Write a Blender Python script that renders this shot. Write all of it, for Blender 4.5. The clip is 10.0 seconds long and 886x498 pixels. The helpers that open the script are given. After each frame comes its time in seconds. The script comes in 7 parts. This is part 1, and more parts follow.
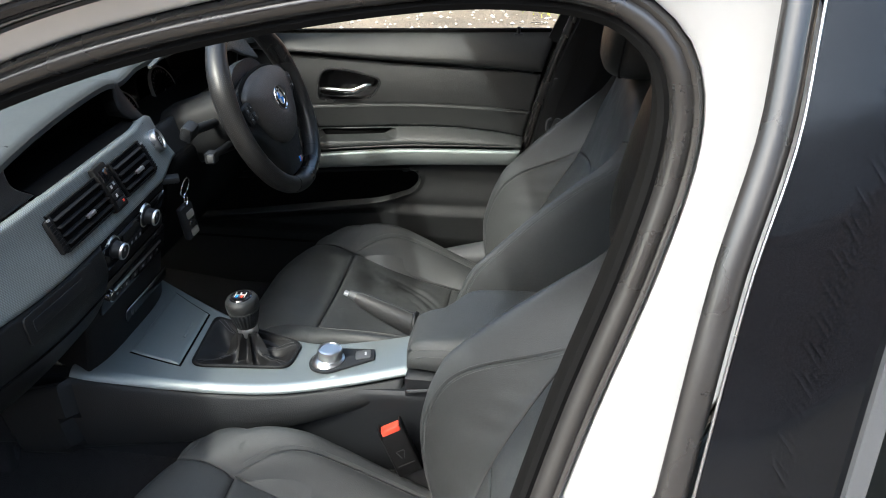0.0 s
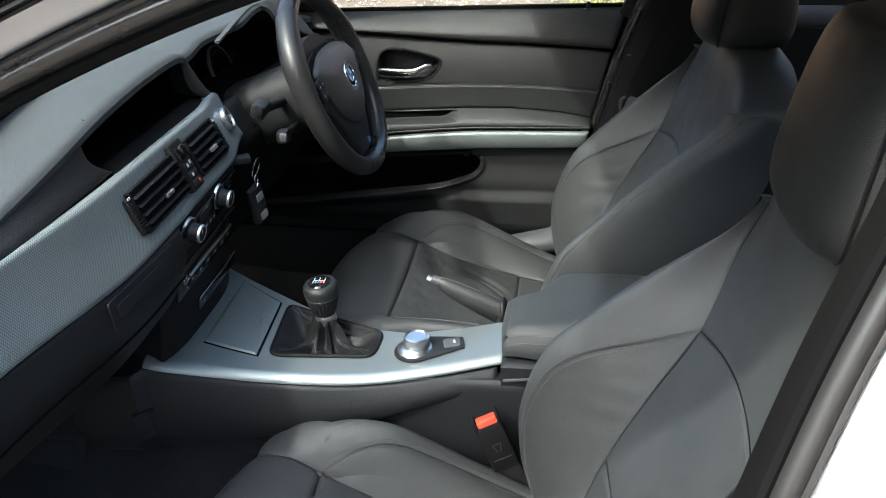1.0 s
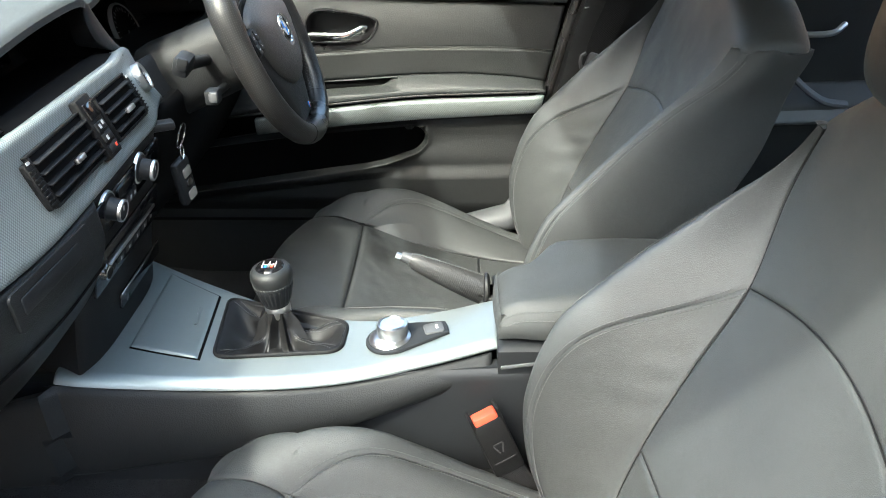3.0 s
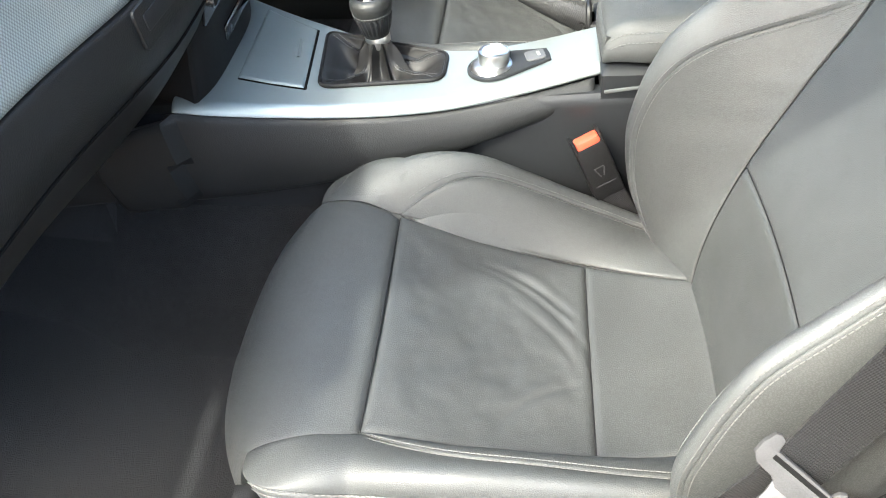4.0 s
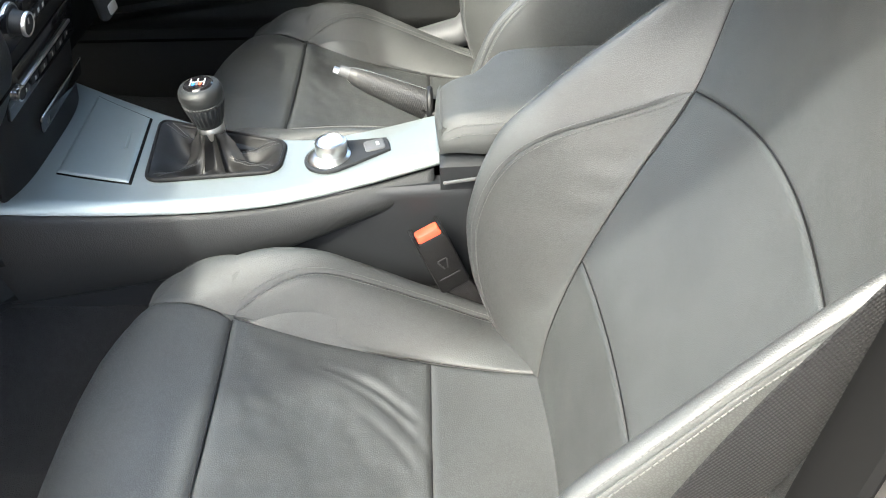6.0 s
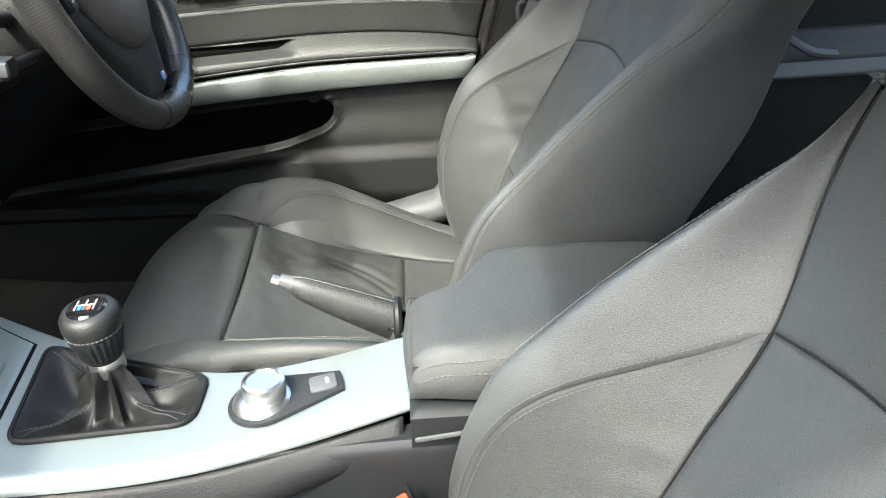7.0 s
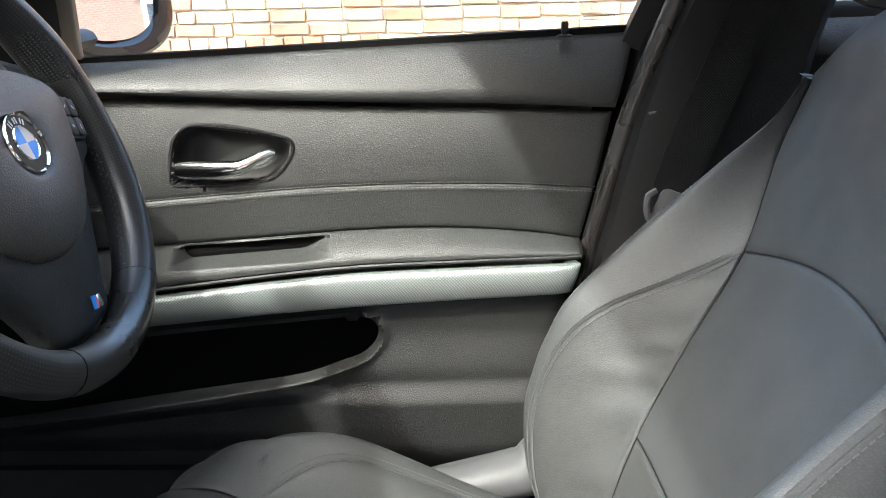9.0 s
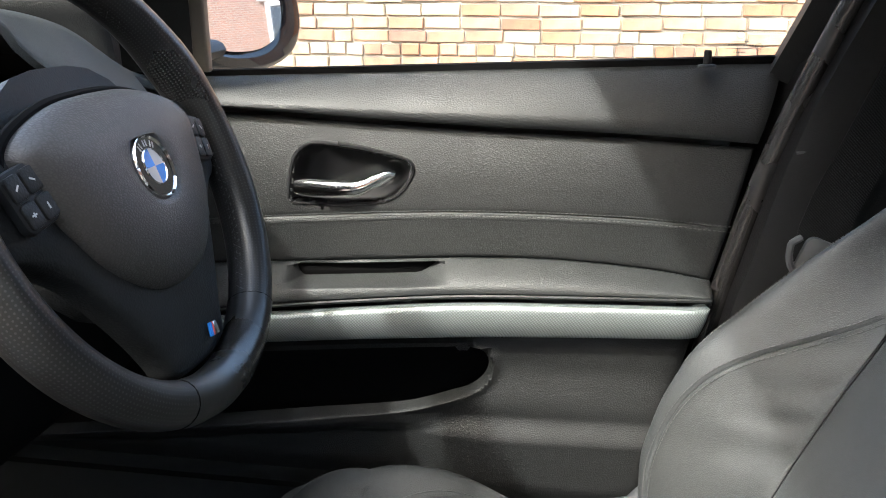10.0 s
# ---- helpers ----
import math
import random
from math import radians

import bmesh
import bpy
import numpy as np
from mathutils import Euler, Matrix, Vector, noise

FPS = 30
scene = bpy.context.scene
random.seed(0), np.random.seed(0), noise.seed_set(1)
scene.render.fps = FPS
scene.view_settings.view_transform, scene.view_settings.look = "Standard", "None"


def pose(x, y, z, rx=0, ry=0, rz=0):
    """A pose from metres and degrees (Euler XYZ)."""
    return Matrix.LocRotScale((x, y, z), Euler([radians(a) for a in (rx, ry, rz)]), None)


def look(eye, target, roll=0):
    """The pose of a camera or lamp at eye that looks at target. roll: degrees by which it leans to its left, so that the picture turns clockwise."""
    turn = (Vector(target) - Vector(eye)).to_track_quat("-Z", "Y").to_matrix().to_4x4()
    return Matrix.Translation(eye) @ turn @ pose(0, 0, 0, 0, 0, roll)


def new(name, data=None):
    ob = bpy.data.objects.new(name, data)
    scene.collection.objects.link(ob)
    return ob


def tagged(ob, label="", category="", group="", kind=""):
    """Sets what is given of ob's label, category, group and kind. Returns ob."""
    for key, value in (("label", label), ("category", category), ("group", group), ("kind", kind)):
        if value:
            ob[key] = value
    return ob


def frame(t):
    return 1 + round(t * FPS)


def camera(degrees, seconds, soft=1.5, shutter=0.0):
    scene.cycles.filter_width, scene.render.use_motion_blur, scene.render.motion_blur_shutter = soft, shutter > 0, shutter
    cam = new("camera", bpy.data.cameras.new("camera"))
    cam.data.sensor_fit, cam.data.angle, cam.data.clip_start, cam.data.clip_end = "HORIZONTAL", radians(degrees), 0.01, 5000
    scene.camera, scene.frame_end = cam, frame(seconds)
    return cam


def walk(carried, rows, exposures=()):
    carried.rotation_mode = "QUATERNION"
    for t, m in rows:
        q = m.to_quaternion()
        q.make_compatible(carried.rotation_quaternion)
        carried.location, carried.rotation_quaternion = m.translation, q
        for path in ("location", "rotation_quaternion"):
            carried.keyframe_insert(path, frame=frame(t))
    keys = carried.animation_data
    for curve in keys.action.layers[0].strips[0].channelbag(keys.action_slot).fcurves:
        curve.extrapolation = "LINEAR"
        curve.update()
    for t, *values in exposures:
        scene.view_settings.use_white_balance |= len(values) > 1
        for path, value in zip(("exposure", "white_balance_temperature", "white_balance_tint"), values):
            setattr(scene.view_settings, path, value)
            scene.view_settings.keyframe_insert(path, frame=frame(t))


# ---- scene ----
cam = camera(54.5, 10.0, soft=1.0)
PATH = [
    (0, (0.5, -1.114, 1.324), (0.255, 0.66, 0.434), 0.3),
    (0.5, (0.432, -1.089, 1.298), (0.17, 0.681, 0.405), -1.3),
    (1, (0.371, -1.072, 1.264), (0.106, 0.699, 0.373), -0.5),
    (1.5, (0.287, -0.975, 1.234), (0.153, 0.878, 0.494), -1.6),
    (2, (0.257, -0.907, 1.227), (0.204, 0.993, 0.606), -0.2),
    (2.2, (0.264, -0.903, 1.214), (0.22, 0.994, 0.581), 0.3),
    (3.3, (0.246, -0.942, 1.114), (0.209, 0.775, 0.089), -0.6),
    (3.5, (0.228, -0.949, 1.105), (0.185, 0.704, -0.02), -0.7),
    (4, (0.221, -0.973, 1.101), (0.021, 0.525, -0.21), -4.5),
    (4.5, (0.221, -0.984, 1.084), (0.026, 0.427, -0.32), -4.8),
    (5, (0.236, -0.98, 1.081), (0.062, 0.444, -0.314), -4.5),
    (5.5, (0.248, -0.963, 1.081), (0.131, 0.512, -0.264), -3.2),
    (6, (0.291, -0.909, 1.106), (0.317, 0.679, -0.11), -0.8),
    (6.2, (0.305, -0.863, 1.109), (0.357, 0.793, -0.011), -0.3),
    (7.3, (0.312, -0.564, 1.007), (0.366, 1.217, 0.098), -2.0),
    (7.5, (0.305, -0.518, 0.982), (0.259, 1.281, 0.109), -3.5),
    (8, (0.3, -0.389, 0.946), (0.2, 1.423, 0.107), -3.2),
    (8.5, (0.309, -0.269, 0.953), (0.24, 1.622, 0.306), -2.8),
    (9, (0.3, -0.22, 0.968), (0.232, 1.693, 0.389), -1.3),
    (9.5, (0.282, -0.213, 0.988), (0.144, 1.704, 0.435), 0.0),
    (10, (0.278, -0.179, 0.983), (-0.023, 1.717, 0.42), 0.1),
]
EXPOSURES = [(0, 2.60, 6300, 3), (1, 2.72, 6200, 1), (2.2, 3.44, 6300, -4), (3.3, 3.88, 6600, 0), (4.4, 4.17, 6700, 2), (6.2, 3.98, 6700, 2), (7.3, 4.0, 6600, 0), (8.2, 4.30, 6450, -1), (8.7, 4.32, 6450, 1), (9, 3.82, 6450, 4), (10, 3.50, 6450, 5)]
walk(cam, [(t, look(eye, target, roll)) for t, eye, target, roll in PATH], EXPOSURES)

# ---------------- world, sun ----------------
SUN_DIR = Vector((-0.399, -0.522, 0.753)).normalized()
world = bpy.data.worlds.new("world")
scene.world = world
world.use_nodes = True
wn = world.node_tree.nodes
sky = wn.new("ShaderNodeTexSky")
sky.sky_type = 'NISHITA'
sky.sun_disc = False
sky.dust_density = 4.0
sky.sun_elevation = math.asin(SUN_DIR.z)
sky.sun_rotation = math.atan2(SUN_DIR.x, SUN_DIR.y)
world.node_tree.links.new(sky.outputs[0], wn["Background"].inputs[0])
wn["Background"].inputs[1].default_value = 0.15
sun_data = bpy.data.lights.new("sun", 'SUN')
sun_data.energy = 0.7
sun_data.angle = radians(1.8)
sun_data.color = (1.0, 0.98, 0.955)
sun = new("sun", sun_data)
sun.matrix_world = look((-4, -5, 8), Vector((-4, -5, 8)) - SUN_DIR)


# ---------------- material helpers ----------------
def material(name, base, rough=0.5, metal=0.0, spec=0.5, var=0.15, var_scale=6.0, bump=0.0, bump_scale=300.0,
             bump_kind="noise", coat=0.0, rough_var=0.1, sheen=0.0, dist=0.001):
    """A principled material with colour drift, roughness drift and fine relief, in metres of the object."""
    m = bpy.data.materials.new(name)
    m.use_nodes = True
    nt = m.node_tree
    n, l = nt.nodes, nt.links
    b = n["Principled BSDF"]
    b.inputs["Roughness"].default_value = rough
    b.inputs["Metallic"].default_value = metal
    b.inputs["Specular IOR Level"].default_value = spec
    b.inputs["Coat Weight"].default_value = coat
    b.inputs["Sheen Weight"].default_value = sheen
    tc = n.new("ShaderNodeTexCoord")
    big = n.new("ShaderNodeTexNoise")
    big.inputs["Scale"].default_value = var_scale
    big.inputs["Detail"].default_value = 6
    l.new(tc.outputs["Object"], big.inputs["Vector"])
    fine = n.new("ShaderNodeTexNoise")
    fine.inputs["Scale"].default_value = var_scale * 25
    fine.inputs["Detail"].default_value = 3
    l.new(tc.outputs["Object"], fine.inputs["Vector"])
    mixv = n.new("ShaderNodeMath")
    mixv.operation = 'MULTIPLY_ADD'
    mixv.inputs[1].default_value = 0.4
    l.new(fine.outputs["Fac"], mixv.inputs[0])
    l.new(big.outputs["Fac"], mixv.inputs[2])
    ramp = n.new("ShaderNodeMapRange")
    ramp.inputs["From Min"].default_value, ramp.inputs["From Max"].default_value = 0.45, 0.95
    ramp.inputs["To Min"].default_value, ramp.inputs["To Max"].default_value = 1 - var, 1 + var
    l.new(mixv.outputs[0], ramp.inputs["Value"])
    col = n.new("ShaderNodeMix")
    col.data_type = 'RGBA'
    col.blend_type = 'MULTIPLY'
    col.inputs["Factor"].default_value = 1.0
    col.inputs[6].default_value = (*base, 1)
    l.new(ramp.outputs[0], col.inputs[7])
    l.new(col.outputs[2], b.inputs["Base Color"])
    rr = n.new("ShaderNodeMapRange")
    rr.inputs["From Min"].default_value, rr.inputs["From Max"].default_value = 0.3, 0.7
    rr.inputs["To Min"].default_value = max(0.02, rough - rough_var)
    rr.inputs["To Max"].default_value = min(1.0, rough + rough_var)
    l.new(big.outputs["Fac"], rr.inputs["Value"])
    l.new(rr.outputs[0], b.inputs["Roughness"])
    if bump:
        if bump_kind == "grain":
            t = n.new("ShaderNodeTexVoronoi")
            t.feature = 'F1'
            t.inputs["Scale"].default_value = bump_scale
            out = t.outputs["Distance"]
            # the base colour darkens from the middle of each grain cell to its border
            pit = n.new("ShaderNodeMapRange")
            pit.inputs["From Min"].default_value, pit.inputs["From Max"].default_value = 0.15, 0.75
            pit.inputs["To Min"].default_value, pit.inputs["To Max"].default_value = 1.08, 0.84
            l.new(out, pit.inputs["Value"])
            dark = n.new("ShaderNodeMix")
            dark.data_type, dark.blend_type = 'RGBA', 'MULTIPLY'
            dark.inputs["Factor"].default_value = 1.0
            l.new(col.outputs[2], dark.inputs[6])
            l.new(pit.outputs[0], dark.inputs[7])
            l.new(dark.outputs[2], b.inputs["Base Color"])
        elif bump_kind == "weave":
            t = n.new("ShaderNodeTexChecker")
            t.inputs["Scale"].default_value = bump_scale
            out = t.outputs["Fac"]
        elif bump_kind == "stamped":
            # rows of small raised lozenges, on the two long directions of the strip
            sep, comb = n.new("ShaderNodeSeparateXYZ"), n.new("ShaderNodeCombineXYZ")
            l.new(tc.outputs["Object"], sep.inputs[0])
            along = n.new("ShaderNodeMath")
            along.operation = 'ADD'
            l.new(sep.outputs["X"], along.inputs[0])
            l.new(sep.outputs["Y"], along.inputs[1])
            l.new(along.outputs[0], comb.inputs["X"])
            l.new(sep.outputs["Z"], comb.inputs["Y"])
            mp = n.new("ShaderNodeMapping")
            mp.inputs["Rotation"].default_value = (0, 0, radians(45))
            l.new(comb.outputs[0], mp.inputs[0])
            t = n.new("ShaderNodeTexVoronoi")
            t.voronoi_dimensions = '2D'
            t.inputs["Scale"].default_value = bump_scale
            t.inputs["Randomness"].default_value = 0.0
            l.new(mp.outputs[0], t.inputs["Vector"])
            out = t.outputs["Distance"]
            pit = n.new("ShaderNodeMapRange")
            pit.inputs["From Min"].default_value, pit.inputs["From Max"].default_value = 0.25, 0.65
            pit.inputs["To Min"].default_value, pit.inputs["To Max"].default_value = 1.12, 0.5
            l.new(out, pit.inputs["Value"])
            dark = n.new("ShaderNodeMix")
            dark.data_type, dark.blend_type = 'RGBA', 'MULTIPLY'
            dark.inputs["Factor"].default_value = 1.0
            l.new(col.outputs[2], dark.inputs[6])
            l.new(pit.outputs[0], dark.inputs[7])
            l.new(dark.outputs[2], b.inputs["Base Color"])
        elif bump_kind == "dots":
            t = n.new("ShaderNodeTexVoronoi")
            t.feature = 'F1'
            t.inputs["Scale"].default_value = bump_scale
            t.inputs["Randomness"].default_value = 0.0
            t.voronoi_dimensions = '2D'
            s = n.new("ShaderNodeMath")
            s.operation = 'GREATER_THAN'
            s.inputs[1].default_value = 0.21
            l.new(tc.outputs["UV"], t.inputs["Vector"])
            l.new(t.outputs["Distance"], s.inputs[0])
            out = s.outputs[0]
            hole = n.new("ShaderNodeMapRange")
            hole.inputs["To Min"].default_value, hole.inputs["To Max"].default_value = 3.0, 1.0
            l.new(out, hole.inputs["Value"])
            dark = n.new("ShaderNodeMix")
            dark.data_type, dark.blend_type = 'RGBA', 'MULTIPLY'
            dark.inputs["Factor"].default_value = 1.0
            l.new(col.outputs[2], dark.inputs[6])
            l.new(hole.outputs[0], dark.inputs[7])
            l.new(dark.outputs[2], b.inputs["Base Color"])
        else:
            t = n.new("ShaderNodeTexNoise")
            t.inputs["Scale"].default_value = bump_scale
            t.inputs["Detail"].default_value = 4
            out = t.outputs["Fac"]
        if bump_kind not in ("dots", "stamped"):
            l.new(tc.outputs["Object"], t.inputs["Vector"])
        bp = n.new("ShaderNodeBump")
        bp.inputs["Strength"].default_value = bump
        bp.inputs["Distance"].default_value = dist
        l.new(out, bp.inputs["Height"])
        l.new(bp.outputs[0], b.inputs["Normal"])
    return m


def piece_material(name, colours, rough, bump_scale):
    """A material whose colour steps from piece to piece."""
    m = material(name, (1, 1, 1), rough, var=0.42, var_scale=14, bump=0.7, bump_scale=bump_scale, dist=0.004)
    nt = m.node_tree
    n, l = nt.nodes, nt.links
    info = n.new("ShaderNodeObjectInfo")
    geo = n.new("ShaderNodeNewGeometry")
    add = n.new("ShaderNodeMath")
    add.operation = 'ADD'
    fr = n.new("ShaderNodeMath")
    fr.operation = 'FRACT'
    l.new(info.outputs["Random"], add.inputs[0])
    l.new(geo.outputs["Random Per Island"], add.inputs[1])
    l.new(add.outputs[0], fr.inputs[0])
    cr = n.new("ShaderNodeValToRGB")
    cr.color_ramp.elements.remove(cr.color_ramp.elements[1])
    for i, c in enumerate(colours):
        e = cr.color_ramp.elements[0] if i == 0 else cr.color_ramp.elements.new(i / len(colours))
        e.color = (*c, 1)
    l.new(fr.outputs[0], cr.inputs[0])
    mix = [x for x in n if x.bl_idname == "ShaderNodeMix"][0]
    l.new(cr.outputs[0], mix.inputs[6])
    return m


def leather(name, base, rough, spec, grain=600.0, relief=0.28, folds=0.6, worn=0.25):
    """Pebbled hide: warped cells with sunk creases, long fine wrinkles, and polish that drifts with wear."""
    m = material(name, base, rough, spec=spec, var=0.16, var_scale=7)
    n, l = m.node_tree.nodes, m.node_tree.links
    b = n["Principled BSDF"]
    tc = [x for x in n if x.bl_idname == "ShaderNodeTexCoord"][0]
    col = [x for x in n if x.bl_idname == "ShaderNodeMix"][0]

    def noise_of(scale, detail, src):
        t = n.new("ShaderNodeTexNoise")
        t.inputs["Scale"].default_value = scale
        t.inputs["Detail"].default_value = detail
        l.new(src, t.inputs["Vector"])
        return t

    def calc(op, a, c, d=None):
        t = n.new("ShaderNodeMath")
        t.operation = op
        for k, v in enumerate((a, c, d)):
            if v is None:
                continue
            if isinstance(v, float):
                t.inputs[k].default_value = v
            else:
                l.new(v, t.inputs[k])
        return t.outputs[0]
    # cells drawn out unevenly from place to place
    drift = noise_of(26.0, 2, tc.outputs["Object"])
    warp = n.new("ShaderNodeVectorMath")
    warp.operation = 'MULTIPLY_ADD'
    l.new(drift.outputs["Color"], warp.inputs[0])
    warp.inputs[1].default_value = (0.012, 0.012, 0.012)
    drawn = n.new("ShaderNodeVectorMath")
    drawn.operation = 'MULTIPLY'
    drawn.inputs[1].default_value = (0.72, 0.9, 1.3)
    l.new(tc.outputs["Object"], drawn.inputs[0])
    l.new(drawn.outputs[0], warp.inputs[2])
    cell = n.new("ShaderNodeTexVoronoi")
    cell.feature = 'DISTANCE_TO_EDGE'
    cell.inputs["Scale"].default_value = grain
    l.new(warp.outputs[0], cell.inputs["Vector"])
    crease = n.new("ShaderNodeMapRange")
    crease.interpolation_type = 'SMOOTHSTEP'
    crease.inputs["From Max"].default_value = 0.30
    l.new(cell.outputs["Distance"], crease.inputs["Value"])
    # wrinkles: ridged noise, stronger in some patches
    wr = noise_of(95.0, 3, warp.outputs[0])
    ridge = calc('ABSOLUTE', calc('SUBTRACT', wr.outputs["Fac"], 0.5), 0.0)
    patch = noise_of(9.0, 2, tc.outputs["Object"])
    ridge = calc('MULTIPLY', calc('MULTIPLY', ridge, patch.outputs["Fac"]), 6.0 * folds)
    height = calc('ADD', calc('MULTIPLY', crease.outputs[0], 0.6), ridge)
    bp = n.new("ShaderNodeBump")
    bp.inputs["Strength"].default_value = relief
    bp.inputs["Distance"].default_value = 0.0008
    l.new(height, bp.inputs["Height"])
    l.new(bp.outputs[0], b.inputs["Normal"])
    # shade in the creases is painted into the base colour
    tone = n.new("ShaderNodeMapRange")
    tone.inputs["To Min"].default_value, tone.inputs["To Max"].default_value = 0.76, 1.05
    l.new(crease.outputs[0], tone.inputs["Value"])
    dark = n.new("ShaderNodeMix")
    dark.data_type, dark.blend_type = 'RGBA', 'MULTIPLY'
    dark.inputs["Factor"].default_value = 1.0
    l.new(col.outputs[2], dark.inputs[6])
    l.new(tone.outputs[0], dark.inputs[7])
    l.new(dark.outputs[2], b.inputs["Base Color"])
    # creases are duller, rubbed patches shinier
    rr = n.new("ShaderNodeMapRange")
    rr.inputs["From Min"].default_value, rr.inputs["From Max"].default_value = 0.35, 0.65
    rr.inputs["To Min"].default_value, rr.inputs["To Max"].default_value = rough - 0.3 * worn, rough + 0.3 * worn
    l.new(patch.outputs["Fac"], rr.inputs["Value"])
    l.new(calc('MULTIPLY_ADD', crease.outputs[0], -0.10, calc('ADD', rr.outputs[0], 0.08)), b.inputs["Roughness"])
    return m


LEATHER = leather("seat_leather", (0.0345, 0.0368, 0.0366), 0.53, 0.42)
LEATHER_SOFT = leather("soft_leather", (0.0120, 0.0131, 0.0133), 0.45, 0.36, 660)
LEATHER_BACK = leather("back_leather", (0.0385, 0.0415, 0.0424), 0.47, 0.50, 620, 0.26, 0.4)
GAITER = material("gaiter_leather", (0.0062, 0.0062, 0.0064), 0.55, spec=0.28, var=0.3, var_scale=20, bump=0.25, bump_scale=260, dist=0.0008)
THREAD = material("thread", (0.10, 0.102, 0.10), 0.8, spec=0.15, var=0.1)
BLACK_SOFT = material("soft_black_plastic", (0.011, 0.0118, 0.0122), 0.5, spec=0.26, var=0.14, bump=0.25, bump_scale=640, bump_kind="grain", dist=0.001)
DASH_TOP = leather("dash_top_vinyl", (0.041, 0.0468, 0.0462), 0.58, 0.5, 620, 0.32, 0.05, 0.1)
DOOR_SOFT = leather("door_vinyl", (0.0150, 0.0163, 0.0163), 0.47, 0.58, 420, 0.42, 0.12, 0.15)
DOOR_LIGHT = leather("door_armrest_leather", (0.0255, 0.0275, 0.0272), 0.48, 0.46, 440, 0.42, 0.12, 0.15)
PLASTIC = material("hard_black_plastic", (0.0112, 0.0122, 0.0135), 0.5, spec=0.26, var=0.1, bump=0.12, bump_scale=900)
PAD = leather("airbag_vinyl", (0.036, 0.0330, 0.0305), 0.46, 0.6, 430, 0.36, 0.2, 0.15)
VALANCE = material("matt_black_plastic", (0.0075, 0.0075, 0.0078), 0.55, spec=0.18, var=0.2, bump=0.2, bump_scale=700, bump_kind="grain", dist=0.001)
DOOR_LOW = leather("lower_door_vinyl", (0.0100, 0.0107, 0.0105), 0.48, 0.32, 460, 0.45, 0.1, 0.15)
BOWL = material("satin_black_bowl", (0.010, 0.010, 0.0105), 0.26, spec=0.6, var=0.05, rough_var=0.03)
GLOSS = material("gloss_black", (0.006, 0.006, 0.007), 0.08, var=0.05, rough_var=0.03)
# near-black for black parts, and for shade painted into recesses and hidden depths
DARK = material("black_and_painted_shade", (0.003, 0.003, 0.003), 0.9, spec=0.1, var=0.1)
CARPET = material("carpet", (0.0112, 0.0112, 0.0116), 0.95, spec=0.1, var=0.45, var_scale=5, bump=0.8, bump_scale=620, dist=0.0025, sheen=0.08)
SILVER = material("patterned_aluminium", (0.255, 0.285, 0.278), 0.50, metal=0.55, var=0.05, bump=0.5, bump_scale=390, bump_kind="stamped", dist=0.0012, rough_var=0.05)
SILVER_PLAIN = material("satin_aluminium", (0.232, 0.260, 0.258), 0.42, metal=0.7, var=0.04, bump=0.08, bump_scale=900, rough_var=0.06)
CHROME = material("chrome", (0.75, 0.75, 0.75), 0.12, metal=1.0, var=0.03, rough_var=0.04)
SATIN = material("satin_metal", (0.62, 0.62, 0.62), 0.3, metal=1.0, var=0.05)
PAINT = material("silver_paint", (0.52, 0.535, 0.55), 0.33, metal=0.6, coat=0.6, var=0.03, rough_var=0.04)
RUBBER = material("rubber_seal", (0.020, 0.019, 0.0185), 0.27, spec=0.7, var=0.2, var_scale=14, bump=0.04, bump_scale=400)
PILLAR_GLOSS = material("dusty_gloss_black", (0.009, 0.010, 0.0125), 0.07, var=0.25, var_scale=9, rough_var=0.05, bump=0.02, bump_scale=30)
BELT = material("belt_webbing", (0.0145, 0.0145, 0.015), 0.8, spec=0.12, var=0.1, bump=0.8, bump_scale=480, bump_kind="stamped", dist=0.001)
GUIDE = material("scuffed_grey_plastic", (0.034, 0.034, 0.035), 0.7, spec=0.12, var=0.25, var_scale=40, bump=0.2, bump_scale=500)
TONGUE = material("worn_steel", (0.045, 0.045, 0.046), 0.6, metal=0.3, var=0.15, var_scale=30)
RED = material("red_plastic", (0.70, 0.07, 0.035), 0.4, var=0.05)
POST = material("brown_grey_post", (0.085, 0.074, 0.060), 0.45, var=0.12, bump=0.1, bump_scale=600)
GREY = material("grey_plastic", (0.055, 0.057, 0.06), 0.45, var=0.1, bump=0.15, bump_scale=700)
WHITE = material("white_print", (0.42, 0.42, 0.42), 0.6, var=0.05)
BLUE = material("blue_enamel", (0.03, 0.20, 0.62), 0.2, var=0.05, rough_var=0.05)
WHEEL = material("wheel_leather", (0.010, 0.010, 0.010), 0.30, spec=0.4, var=0.2, var_scale=12, bump=0.1, bump_scale=900, bump_kind="grain", dist=0.001)
PERFORATED = material("perforated_leather", (0.0095, 0.0095, 0.0095), 0.33, spec=0.36, var=0.2, var_scale=12, bump=0.5, bump_scale=330, bump_kind="dots", dist=0.002)
ASTER = material("headliner", (0.36, 0.355, 0.34), 0.9, var=0.1, bump=0.5, bump_scale=900)
MIRROR = material("mirror_glass", (0.85, 0.87, 0.9), 0.02, metal=1.0, var=0.01, rough_var=0.005)
RIBBED = material("ribbed_leather", (0.016, 0.016, 0.016), 0.5, var=0.2, var_scale=14, bump=0.7, bump_scale=190, bump_kind="weave", dist=0.0012)
